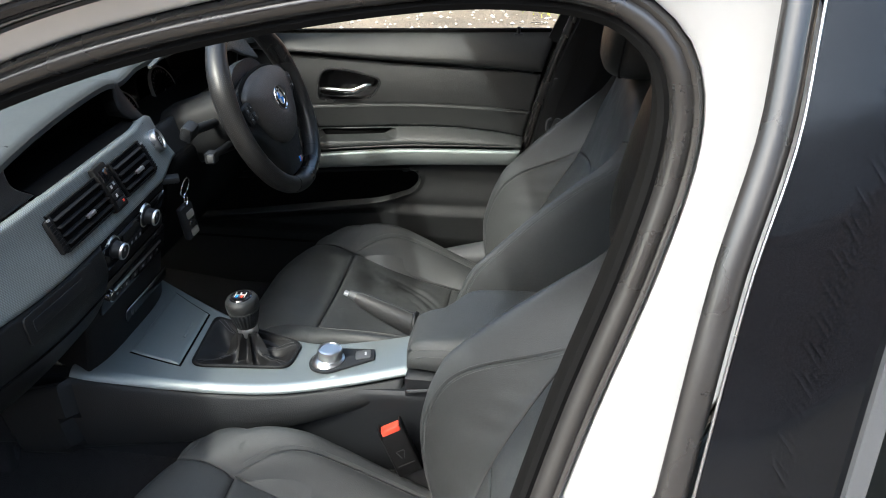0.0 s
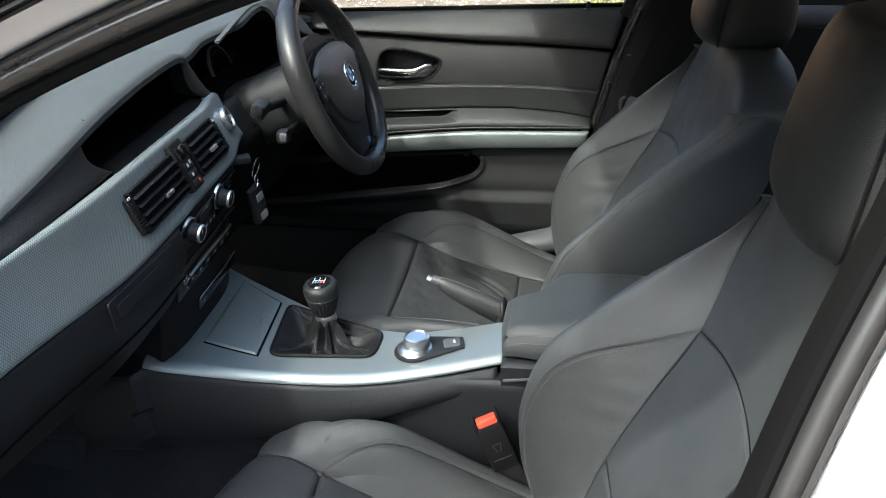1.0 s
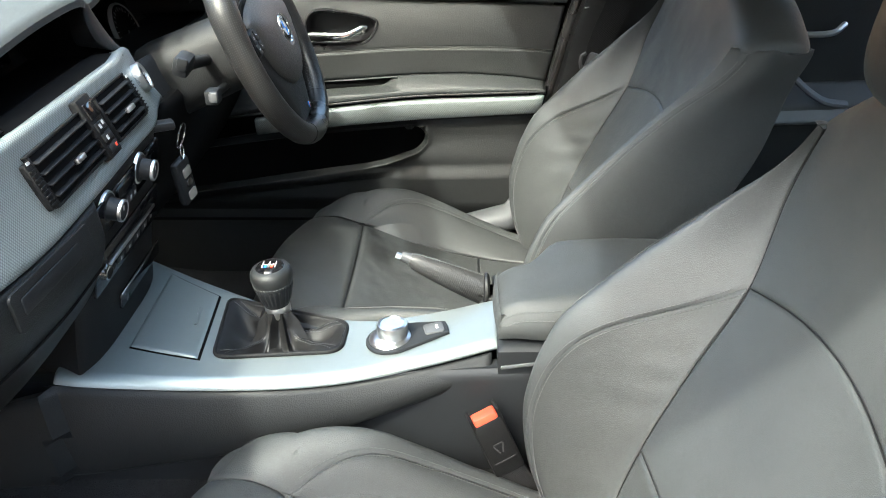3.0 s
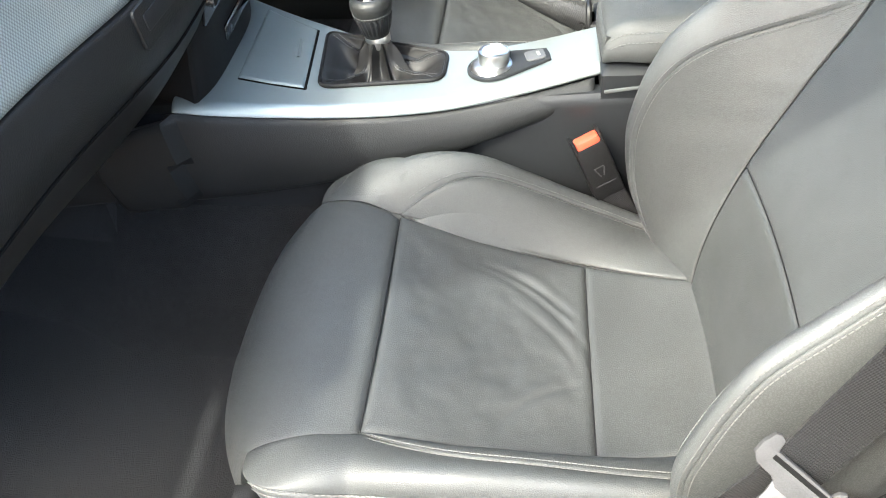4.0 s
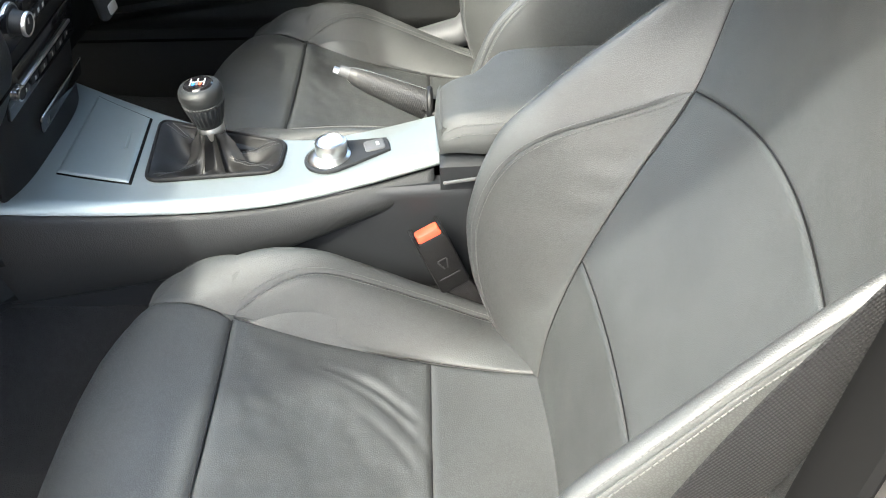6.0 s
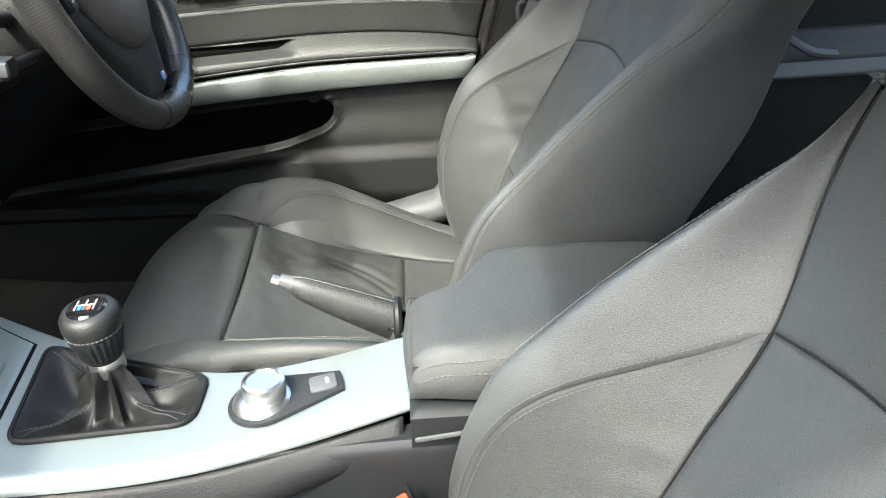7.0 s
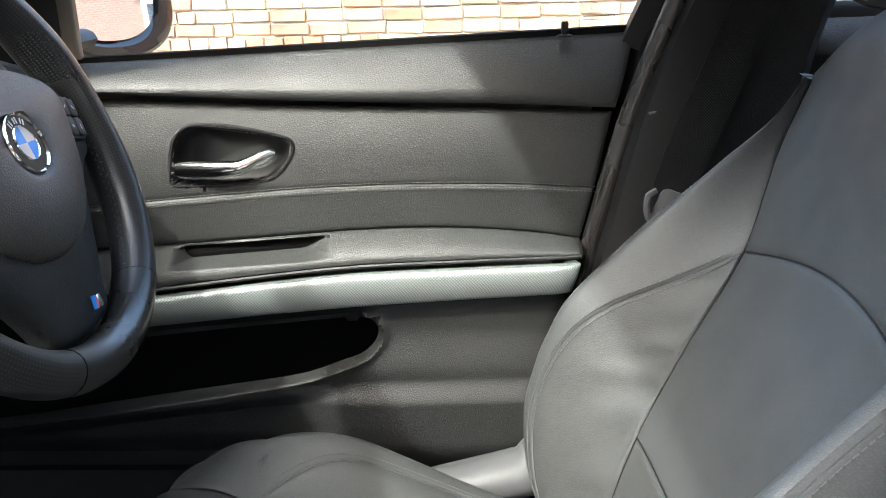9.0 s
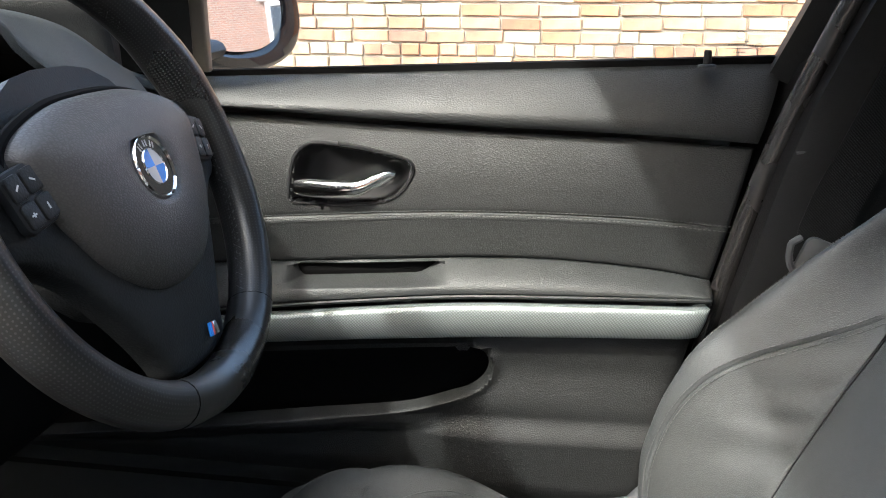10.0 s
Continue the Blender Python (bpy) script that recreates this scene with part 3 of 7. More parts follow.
def build_shell():
    """Body shell round the open passenger door, roof, rear door, floor."""
    path = spline(SEAL_PATH + [SEAL_PATH[0]], 300)[:-1]
    car = thing("car", (0.2, 0, 0), "silver saloon body with open door and dark rubber seals", "car")
    seal = [(0.0120 * math.cos(radians(a)) + 0.003, 0.0080 * math.sin(radians(a)) + 0.0032, 0) for a in range(150, 520, 18)]
    part("door_seal", rail_sweep(path, seal), RUBBER, car, "dark rubber door seal with worn shine")
    part("seal_lip", rail_sweep(path, [(0.010, 0.006, 0), (0.0138, 0.0085, 0), (0.0146, 0.0105, 0), (0.0122, 0.0125, 0), (0.008, 0.0135, 0)]), RUBBER, car, "thin second rubber lip")
    part("inner_trim", rail_sweep(path, [(-0.085, 0.042, 0), (-0.06, 0.014, 0), (-0.04, -0.004, 0), (-0.022, -0.0122, 0), (-0.004, -0.0124, 0), (0.004, -0.0112, 0), (0.0065, -0.0075, 0), (0.004, -0.003, 0)]), DARK, car, "black inner trim edge")
    part("door_frame", rail_sweep(path, [(0.006, 0.0135, 0), (0.012, 0.0142, 0), (0.0155, 0.0165, 0.05), (0.0175, 0.020, 0.2), (0.0205, 0.025, 0.45), (0.0245, 0.031, 0.75), (0.0270, 0.0360, 1), (0.0245, 0.0382, 1), (0.010, 0.039, 1)]), PAINT, car, "silver painted door frame")
    part("outer_seal", rail_sweep(path, [(0.008, 0.0385, 1), (0.020, 0.0395, 1), (0.0235, 0.0425, 1), (0.020, 0.046, 1), (0.004, 0.047, 1)]), RUBBER, car, "outer rubber seal")
    rail = SEAL_PATH[:8] + [(0.6, -0.618, 1.247), (0.9, -0.618, 1.243), (1.3, -0.63, 1.20), (1.65, -0.65, 1.10)]
    rp = spline(rail, 120)
    part("cant_rail", rail_sweep(rp, [(0.0300, 0.0425, 0), (0.0490, 0.0430, 0), (0.0530, 0.0465, 0), (0.0530, 0.0540, 0), (0.0490, 0.0650, 0), (0.0380, 0.0750, 0), (0.0100, 0.0860, 0), (-0.0300, 0.0940, 0), (-0.0750, 0.0930, 0)], close=False, wide=False), PAINT, car, "silver roof rail")
    part("rail_moulding", rail_sweep(rp, [(0.0120, 0.0315, 0), (0.0300, 0.0320, 0), (0.0430, 0.0335, 0), (0.0480, 0.0360, 0), (0.0495, 0.0395, 0), (0.0475, 0.0425, 0), (0.0300, 0.0435, 0)], close=False, wide=False), GLOSS, car, "gloss black roof moulding")
    # roof
    bm = bmesh.new()
    rows = []
    for i in range(41):
        x = 0.125 + 1.525 * i / 40
        zr = curve(x, [(0.08, 1.142), (0.2, 1.19), (0.3, 1.217), (0.42, 1.238), (0.6, 1.247), (0.9, 1.243), (1.3, 1.20), (1.65, 1.10)]) + 0.094
        rows.append([(x, 0.565 * (j / 16 - 1), zr + 0.05 * (1 - abs(j / 16 - 1)**2.4)) for j in range(33)])
    skin(bm, rows)
    part("roof", bm, PAINT, car, "silver painted roof")
    bm = bmesh.new()
    skin(bm, [[(x, y * 1.04, z - 0.06) for x, y, z in r] for r in rows])
    part("headliner", bm, ASTER, car, "grey fabric headliner")
    bm = rail_sweep([Vector((p.x, p.y, p.z)) for p in rp], [(0.004, 0.046, 0), (0.036, 0.066, 0), (0.028, 0.094, 0), (-0.015, 0.118, 0), (-0.075, 0.122, 0)], close=False, wide=False)
    for v in bm.verts:
        v.co.y = -v.co.y
    bmesh.ops.reverse_faces(bm, faces=bm.faces)
    part("cant_rail", bm, PAINT, car, "silver roof rail")
    # windscreen
    bm = bmesh.new()
    skin(bm, [[(-0.70 + 0.84 * i / 12 - 0.10 * (1 - (v / 6 - 1)**2) * (1 - i / 12 * 0.6), 0.64 * (v / 6 - 1) * (1.02 - 0.06 * i / 12), 0.90 + 0.40 * i / 12 + 0.05 * math.sin(i / 12 * math.pi)) for v in range(13)] for i in range(13)])
    ws = part("windscreen", bm, GLASS, car, "clear raked windscreen")
    ws.visible_shadow = False
    # rear passenger door: gloss pillar cover, edge seal, window and lower skin
    rear = thing("rear_door", (0.9, -0.74, 0.4), "closed silver rear door with gloss black pillar cover", "car door")
    line = spline([(0.618, -0.676, 1.275), (0.616, -0.686, 1.238), (0.612, -0.701, 1.187), (0.597, -0.721, 1.119), (0.580, -0.753, 1.006), (0.562, -0.785, 0.88), (0.552, -0.80, 0.72), (0.556, -0.795, 0.5)], 50)
    nrm = Vector((0, -0.96, 0.28))
    part("edge_seal", sweep([p + Vector((-0.007, 0.004, 0)) for p in line], ring(0.0085, 12), side=(0, -1, 0)), RUBBER, rear, "dark rubber edge strip")
    bm = bmesh.new()
    skin(bm, [[p + Vector((0.003 + 0.070 * k, 0, 0)) + nrm * (0.004 + 0.0025 * math.sin(k * 3.14)) for k in (0, 0.02, 0.06, 0.2, 0.4, 0.6, 0.8, 0.96, 1)] for p in line if p.z > 0.86])
    bmesh.ops.solidify(bm, geom=bm.faces[:], thickness=0.005)
    part("pillar_cover", bm, PILLAR_GLOSS, rear, "gloss black pillar cover reflecting sky")
    part("bright_edge", sweep([p + Vector((0.002, 0, 0)) + nrm * 0.005 for p in line], ring(0.0009, 6)), SATIN, rear, "thin bright trim line")
    line2 = [p + Vector((0.078, 0, 0)) + nrm * 0.004 for p in line if p.z > 0.86]
    part("window_frame", sweep(line2, [(-0.004, -0.005), (0.004, -0.005), (0.005, 0.005), (-0.004, 0.005)], side=(0, -1, 0)), GREY, rear, "satin grey window frame")
    bm = bmesh.new()
    skin(bm, [[p + Vector((0.004 + 0.6 * k, 0.004, 0)) for k in (0, 0.5, 1)] for p in line2])
    part("window_pane", bm, GLASS_GREEN, rear, "green tinted side glass")
    bm = bmesh.new()
    skin(bm, [[(x, -0.775 - 0.04 * math.sin((z - 0.3) / 0.56 * 2.6), z) for z in (0.3, 0.4, 0.5, 0.6, 0.7, 0.78, 0.84, 0.86)] for x in (0.56, 0.7, 0.9, 1.2, 1.6)])
    bmesh.ops.solidify(bm, geom=bm.faces[:], thickness=0.01)
    part("skin", bm, PAINT, rear, "silver painted skin")
    # far side: sills, rear quarter, bulkhead, so that the cabin is closed
    bm = bmesh.new()
    skin(bm, [[(x, y, z) for x, z in ((-0.95, 0.55), (-0.8, 0.42), (-0.62, 0.30), (-0.3, 0.262), (0.9, 0.262), (1.0, 0.36), (1.7, 0.40))] for y in (-0.72, -0.2, 0.0, 0.2, 0.78)])
    part("floor_pan", bm, CARPET, car, "black carpeted floor")
    bm = bmesh.new()
    skin(bm, [[(-0.92, y, z) for z in (0.3, 0.6, 0.9)] for y in (-0.72, 0, 0.74)])
    part("bulkhead", bm, CARPET, car, "dark carpeted bulkhead")
    bm = bmesh.new()
    skin(bm, [[(1.72, y, z) for z in (0.2, 0.7, 0.95)] for y in (-0.75, 0, 0.78)])
    part("rear_bulkhead", bm, DARK, car, "dark rear shelf panel")
    bm = bmesh.new()
    skin(bm, [[(x, -0.69, z) for z in (0.25, 0.34)] for x in (-0.8, 0.45)])
    part("sill_lining", bm, BLACK_SOFT, car)
    bm = bmesh.new()
    skin(bm, [[(x, -0.66 - (0.08 if z > 0.7 else 0), z) for z in (0.25, 0.6, 0.88)] for x in (0.6, 1.7)])
    part("rear_lining", bm, BLACK_SOFT, car)
    bm = bmesh.new()
    skin(bm, [[(x, 0.745, z) for z in (0.25, 0.42)] for x in (-0.9, 1.7)])
    part("far_sill_lining", bm, BLACK_SOFT, car)
    for y in (-0.735, 0.765):
        part("kick_panel", slab((0.48, 0.02, 0.72), 0.004, Matrix.Translation((-0.80, y, 0.56))), BLACK_SOFT, car, "black footwell end panel")
    part("footwell_lining", pad(lambda u, v: (-0.335 - 0.5 * u, -0.128 + 0.02 * u, 0.60 - 0.30 * v), 8, 6, (0, -1, 0)), CARPET, car, "carpeted footwell side")
    part("window_filler", pad(lambda u, v: (0.481 + 0.10 * u + 0.36 * 0.34 * v, 0.790 - 0.095 * v, 0.84 + 0.40 * v), 6, 10, (0, -1, 0)), BLACK_SOFT, car, "black window frame panel")
    # sill with scuff strip
    part("sill", sweep([Vector((-0.7, -0.70, 0.30)), Vector((0.0, -0.70, 0.30)), Vector((0.42, -0.70, 0.31))], [(-0.05, -0.05), (0.05, -0.05), (0.055, 0.0), (0.045, 0.028), (-0.04, 0.03), (-0.05, 0.01)], side=(0, -1, 0)), PLASTIC, car, "black door sill")
    part("sill_far", sweep([Vector((0.02, 0.70, 0.35)), Vector((0.2, 0.685, 0.375)), Vector((0.36, 0.665, 0.43)), Vector((0.43, 0.66, 0.52))], ring(0.035, 12, 0.028), side=(0, 1, 0)), GREY, car, "grey sill trim")
    # tunnel
    bm = bmesh.new()
    skin(bm, [[(x, y, z) for y, z in ((-0.235, 0.262), (-0.19, 0.275), (-0.15, 0.33), (-0.115, 0.39), (-0.08, 0.43), (0.09, 0.43), (0.125, 0.39), (0.16, 0.33), (0.20, 0.27), (0.24, 0.262))] for x in (-0.85, -0.4, 0, 0.4, 0.9)])
    part("tunnel", bm, CARPET, car, "carpeted centre tunnel")
    return car


def build_far_pillar(car):
    """Driver-side pillar trim with belt, and the window frames."""
    bm = bmesh.new()
    rows = []
    for z in [0.40 + 0.85 * i / 24 for i in range(25)]:
        xf = curve(z, [(0.40, 0.40), (0.67, 0.437), (0.72, 0.45), (0.835, 0.478), (0.987, 0.535), (1.11, 0.585), (1.25, 0.645)])
        xr = curve(z, [(0.40, 0.66), (0.85, 0.655), (1.1, 0.73), (1.25, 0.79)])
        yy = curve(z, [(0.40, 0.70), (0.8, 0.685), (0.95, 0.68), (1.25, 0.60)])
        rows.append([(xf - 0.034 + 0.034 * sm(0.895, 0.935, z), 0.80 - 0.45 * max(0, z - 0.9), z), (xf, yy + 0.05, z), (xf + 0.006, yy + 0.01, z), (xf + 0.025, yy - 0.004, z), ((xf + xr) / 2, yy - 0.012, z), (xr - 0.02, yy - 0.004, z), (xr, yy + 0.03, z), (xr + 0.005, yy + 0.06, z)])
    skin(bm, rows)
    bmesh.ops.recalc_face_normals(bm, faces=bm.faces)
    part("pillar_trim", bm, VALANCE, car, "black far pillar trim")
    line = spline([(0.42, 0.735, 0.60), (0.437, 0.73, 0.69), (0.475, 0.728, 0.835), (0.53, 0.715, 0.987), (0.58, 0.69, 1.11), (0.63, 0.66, 1.22)], 30)
    part("far_door_seal", sweep(line, ring(0.011, 10), side=(0, 1, 0)), RUBBER, car, "black rubber seal of far door")
    part("pillar_joint", sweep([Vector((0.487, 0.692, 0.838)), Vector((0.53, 0.680, 0.846)), Vector((0.58, 0.679, 0.852))], ring(0.0016, 6)), GREY, car)
    # rail above the far windows
    rail = spline([(-0.62, 0.70, 0.86), (-0.25, 0.685, 1.045), (0.08, 0.66, 1.185), (0.3, 0.64, 1.25), (0.6, 0.63, 1.275), (1.0, 0.62, 1.27), (1.4, 0.62, 1.20)], 40)
    part("far_roof_rail", sweep(rail, ring(0.045, 12, 0.035), side=(0, 1, 0)), BLACK_SOFT, car, "dark far roof rail")
    belt = thing("driver_seat_belt", (0.56, 0.66, 0.6), "black driver seat belt hanging on the pillar", "seat belt")
    strap = spline([(0.64, 0.652, 1.12), (0.592, 0.662, 0.98), (0.540, 0.668, 0.84), (0.513, 0.668, 0.76), (0.515, 0.672, 0.62), (0.51, 0.68, 0.45)], 24)
    part("strap", sweep(strap, [(-0.0009, -0.023), (0.0009, -0.023), (0.0009, 0.023), (-0.0009, 0.023)], side=(0, 1, 0)), BELT, belt)
    m = frame_at((0.500, 0.640, 0.742), (0.35, 0, 0.94), (-0.94, 0.1, 0.35))
    part("tongue", plate(rounded(0.05, 0.03, 0.008), 0.006, m), GREY, belt, "grey plastic tongue guide")
    part("hook", tube([(0.487, 0.636, 0.768), (0.478, 0.634, 0.762), (0.480, 0.634, 0.74), (0.497, 0.636, 0.728)], 0.0035, steps=12), GREY, belt, "grey plastic hook")
    part("upper_guide", slab((0.05, 0.03, 0.04), 0.01, Matrix.Translation((0.645, 0.645, 1.12))), PLASTIC, belt)
    # rear far door
    rd = thing("rear_door", (1.0, 0.76, 0.4), "far rear door with black lining and bright handle", "car door")
    part("lining", pad(lambda u, v: (0.66 + 0.75 * u, 0.755 + 0.02 * (v - 0.5)**2, 0.40 + 0.545 * v + 0.02 * u), 8, 12, (0, -1, 0), swell=0.01), BLACK_SOFT, rd)
    part("belt_pad", pad(lambda u, v: (0.66 + 0.75 * u, 0.735 + 0.05 * v * v, 0.885 + 0.062 * v + 0.015 * u), 8, 6, (0, -1, 0.3)), DOOR_SOFT, rd)
    part("armrest", pad(lambda u, v: (0.68 + 0.6 * u, 0.70 + 0.04 * v, 0.635 + 0.045 * v + 0.02 * u), 8, 5, (0, -1, 0.3)), DOOR_SOFT, rd)
    part("trim_strip", pad(lambda u, v: (0.68 + 0.6 * u, 0.695 + 0.012 * v, 0.607 + 0.03 * v + 0.02 * u), 8, 4, (0, -1, 0), press=0.003, rim=0.005), GREY, rd, "dull grey trim strip")
    part("handle", sweep(spline([(0.88, 0.735, 0.782), (0.92, 0.715, 0.783), (0.96, 0.712, 0.788), (0.985, 0.73, 0.80)], 12), ring(0.006, 8)), SATIN, rd, "bright inner handle")
    part("grab_handle", sweep(spline([(0.87, 0.72, 0.74), (0.90, 0.695, 0.70), (0.95, 0.685, 0.665), (1.0, 0.69, 0.655)], 14), ring(0.009, 8, 0.006)), GREY, rd, "grey grab handle")
    part("pane", slab((0.75, 0.004, 0.42), 0, Matrix.Translation((1.05, 0.79, 1.13))), GLASS, rd).visible_shadow = False
    part("outer_skin", slab((0.85, 0.02, 0.6), 0.005, Matrix.Translation((1.03, 0.82, 0.63))), PAINT, rd)


# ---------------- seats ----------------
def insert_half(x):
    return curve(x, [(-0.03, 0.178), (0.07, 0.156), (0.18, 0.148), (0.286, 0.138), (0.404, 0.117), (0.46, 0.105)])


def insert_z(x):
    return curve(x, [(-0.03, 0.476), (0.07, 0.474), (0.17, 0.440), (0.286, 0.414), (0.404, 0.414), (0.46, 0.43)])


def crest_z(x, far=False):
    if far:
        return curve(x, [(-0.04, 0.452), (0.0, 0.487), (0.04, 0.508), (0.085, 0.522), (0.12, 0.522), (0.165, 0.512), (0.21, 0.491), (0.25, 0.471), (0.30, 0.447), (0.355, 0.424), (0.44, 0.405)])
    return curve(x, [(-0.04, 0.440), (0.0, 0.463), (0.06, 0.487), (0.12, 0.500), (0.2, 0.500), (0.28, 0.490), (0.36, 0.477), (0.44, 0.46)])


def outer_half(x):
    return curve(x, [(-0.04, 0.174), (0.0, 0.198), (0.06, 0.217), (0.14, 0.228), (0.26, 0.228), (0.36, 0.222), (0.44, 0.20)])


def seam_half(x):
    a, b = insert_half(x), outer_half(x)
    return a + (b - a) * curve(x, [(0.07, 0.0), (0.09, 0.17), (0.115, 0.34), (0.15, 0.50), (0.2, 0.60), (0.36, 0.72), (0.44, 0.7)])


def bolster_pt(x, w, far=False):
    """w: 0 at the insert, 1 at the stitched seam, 2 at the outer seam, 3 under the side."""
    a, s, o = insert_half(x), seam_half(x), outer_half(x)
    zi, zc = insert_z(x), crest_z(x, far)
    f = (s - a) / max(0.001, o - a)
    zs = zi + (zc - zi) * math.sin(min(1, f * 1.25) * math.pi / 2)
    if w <= 1:
        return a + (s - a) * w, zi + (zs - zi) * math.sin(w * math.pi / 2)
    if w <= 2:
        k = w - 1
        zo = zc - 0.022
        return s + (o - s) * math.sin(k * math.pi / 2), zs + (zo - zs) * (1 - math.cos(k * math.pi / 2)) + (0.010 + 0.55 * (zc - zs)) * math.sin(k * math.pi)
    k = w - 2
    return o - 0.022 * k * k + 0.006 * math.sin(k * math.pi), zc - 0.022 + (0.385 - zc + 0.022) * k


def roll_line(u):
    """Profile of the thigh roll in x and z, from the insert over the nose."""
    return (curve(u, [(0, 0.07), (0.25, 0.004), (0.5, -0.058), (0.72, -0.089), (0.86, -0.092), (1, -0.070)]),
            curve(u, [(0, 0.474), (0.25, 0.485), (0.5, 0.470), (0.72, 0.422), (0.86, 0.372), (1, 0.32)]))


def roll_half(u):
    return curve(u, [(0, 0.156), (0.35, 0.174), (0.6, 0.182), (1, 0.176)])


def bolster_at(x, w, far=False):
    """The same in space; ahead of the insert it follows the thigh roll and closes over its corner."""
    if x >= 0.07:
        o, z = bolster_pt(x, w, far)
        return x, o, z
    e = min(1.0, (0.07 - x) / 0.14)
    u = 0.50 * e
    a, s = insert_half(0.07), seam_half(0.07)
    o, z = bolster_pt(0.07, w, far)
    zs = bolster_pt(0.07, 1.0, far)[1]
    ko, kh, fade = math.sqrt(max(0.0, 1 - e**2.4)), 1 - sm(0.0, 0.78, e), 1 - sm(0.0, 0.5, e)
    if w <= 1:
        po, h = (o - a) * fade, (z - insert_z(0.07)) * fade
    else:
        po = (o - s) * ko + (s - a) * fade
        h = (zs - insert_z(0.07)) * fade + (z - zs) * (kh if z > zs else (1 - 0.55 * e))
    bx, bz = roll_line(u)
    cx, cz = roll_line(u + 0.02)
    t = math.hypot(cx - bx, cz - bz)
    nx, nz = (cz - bz) / t, -(cx - bx) / t
    return bx + nx * h + 0.055 * u, roll_half(u) + po, bz + nz * h


def back_x(z):
    return curve(z, [(0.40, 0.402), (0.48, 0.413), (0.566, 0.443), (0.65, 0.488), (0.733, 0.538), (0.82, 0.573), (0.90, 0.600), (0.97, 0.622)])


def back_half(z):
    return curve(z, [(0.40, 0.108), (0.48, 0.116), (0.566, 0.128), (0.65, 0.145), (0.733, 0.163), (0.78, 0.182), (0.82, 0.196), (0.86, 0.206), (0.90, 0.208), (0.96, 0.190)])


def back_crest(z):
    return curve(z, [(0.40, 0.19), (0.46, 0.222), (0.55, 0.238), (0.65, 0.237), (0.72, 0.230), (0.80, 0.217), (0.86, 0.214), (0.90, 0.213), (0.93, 0.208), (0.96, 0.195)])


def back_push(z):
    return curve(z, [(0.40, 0.030), (0.46, 0.064), (0.54, 0.098), (0.58, 0.108), (0.62, 0.117), (0.66, 0.121), (0.70, 0.110), (0.73, 0.098), (0.77, 0.076), (0.81, 0.052), (0.85, 0.032), (0.89, 0.018), (0.93, 0.008), (0.96, 0.003)])


def wing_pt(z, w, give=1.0):
    """w: 0 at the insert, 1 at the outer double seam behind the rounded crest, 2 at the back edge; gives offset and x."""
    a, c, p, x0 = back_half(z), back_crest(z), back_push(z) * give, back_x(z)
    so, sx = c + 0.004, x0 - p + 0.004 + 0.022 * sm(0.74, 0.86, z)
    if w <= 1:
        k = 1 - w
        q = (k**3, 3 * k * k * w, 3 * k * w * w, w**3)
        return (q[0] * a + q[1] * (a + 0.45 * (c - a)) + q[2] * (c - 0.016) + q[3] * so,
                q[0] * x0 + q[1] * (x0 - 0.30 * p) + q[2] * (x0 - 1.25 * p - 0.008) + q[3] * sx)
    k = w - 1
    depth = curve(z, [(0.40, 0.06), (0.5, 0.11), (0.7, 0.115), (0.9, 0.108), (0.96, 0.10)])
    j = 1 - k
    q = (j**3, 3 * j * j * k, 3 * j * k * k, k**3)
    return (q[0] * so + q[1] * (so + 0.013) + q[2] * (c + 0.014) + q[3] * (c - 0.03),
            q[0] * sx + q[1] * (sx + 0.034) + q[2] * (x0 + 0.35 * depth) + q[3] * (x0 + depth))


def wing_seam(z):
    """Where the seam that sweeps out from the corner of the insert and down the crest lies across the wing."""
    return curve(z, [(0.40, 0.64), (0.50, 0.67), (0.57, 0.67), (0.61, 0.64), (0.64, 0.58), (0.67, 0.46), (0.695, 0.30), (0.715, 0.15), (0.728, 0.05), (0.733, 0.0)]) if z < 0.733 else 0.0


def seam_rows(surface, across, n, out, bm, gaps=(-0.0042, 0.0042), lift=0.0013):
    """Rows of stitches beside a seam; surface(s, w) is the leather, across(s) the seam's place in w."""
    out = Vector(out)
    for g in gaps:
        pts = []
        for i in range(n + 1):
            s = i / n
            s0, s1 = max(0.0, s - 0.01), min(1.0, s + 0.01)
            w = across(s)
            run = surface(s1, across(s1)) - surface(s0, across(s0))
            wide = (surface(s, w + 0.01) - surface(s, max(0.0, w - 0.01))) / (w + 0.01 - max(0.0, w - 0.01))
            run.normalize()
            side = wide - run * wide.dot(run)
            if side.length < 1e-5:
                continue
            nrm = run.cross(side).normalized()
            if nrm.dot(out) < 0:
                nrm = -nrm
            pts.append(surface(s, max(0.0, w + g / side.length)) + nrm * lift)
        stitches(pts, bm)
    return bm


def shoulder(o, z):
    """How far the top of the backrest falls away to its sides."""
    return 0.024 * sm(0.10, 0.22, abs(o)) * sm(0.80, 0.905, z)


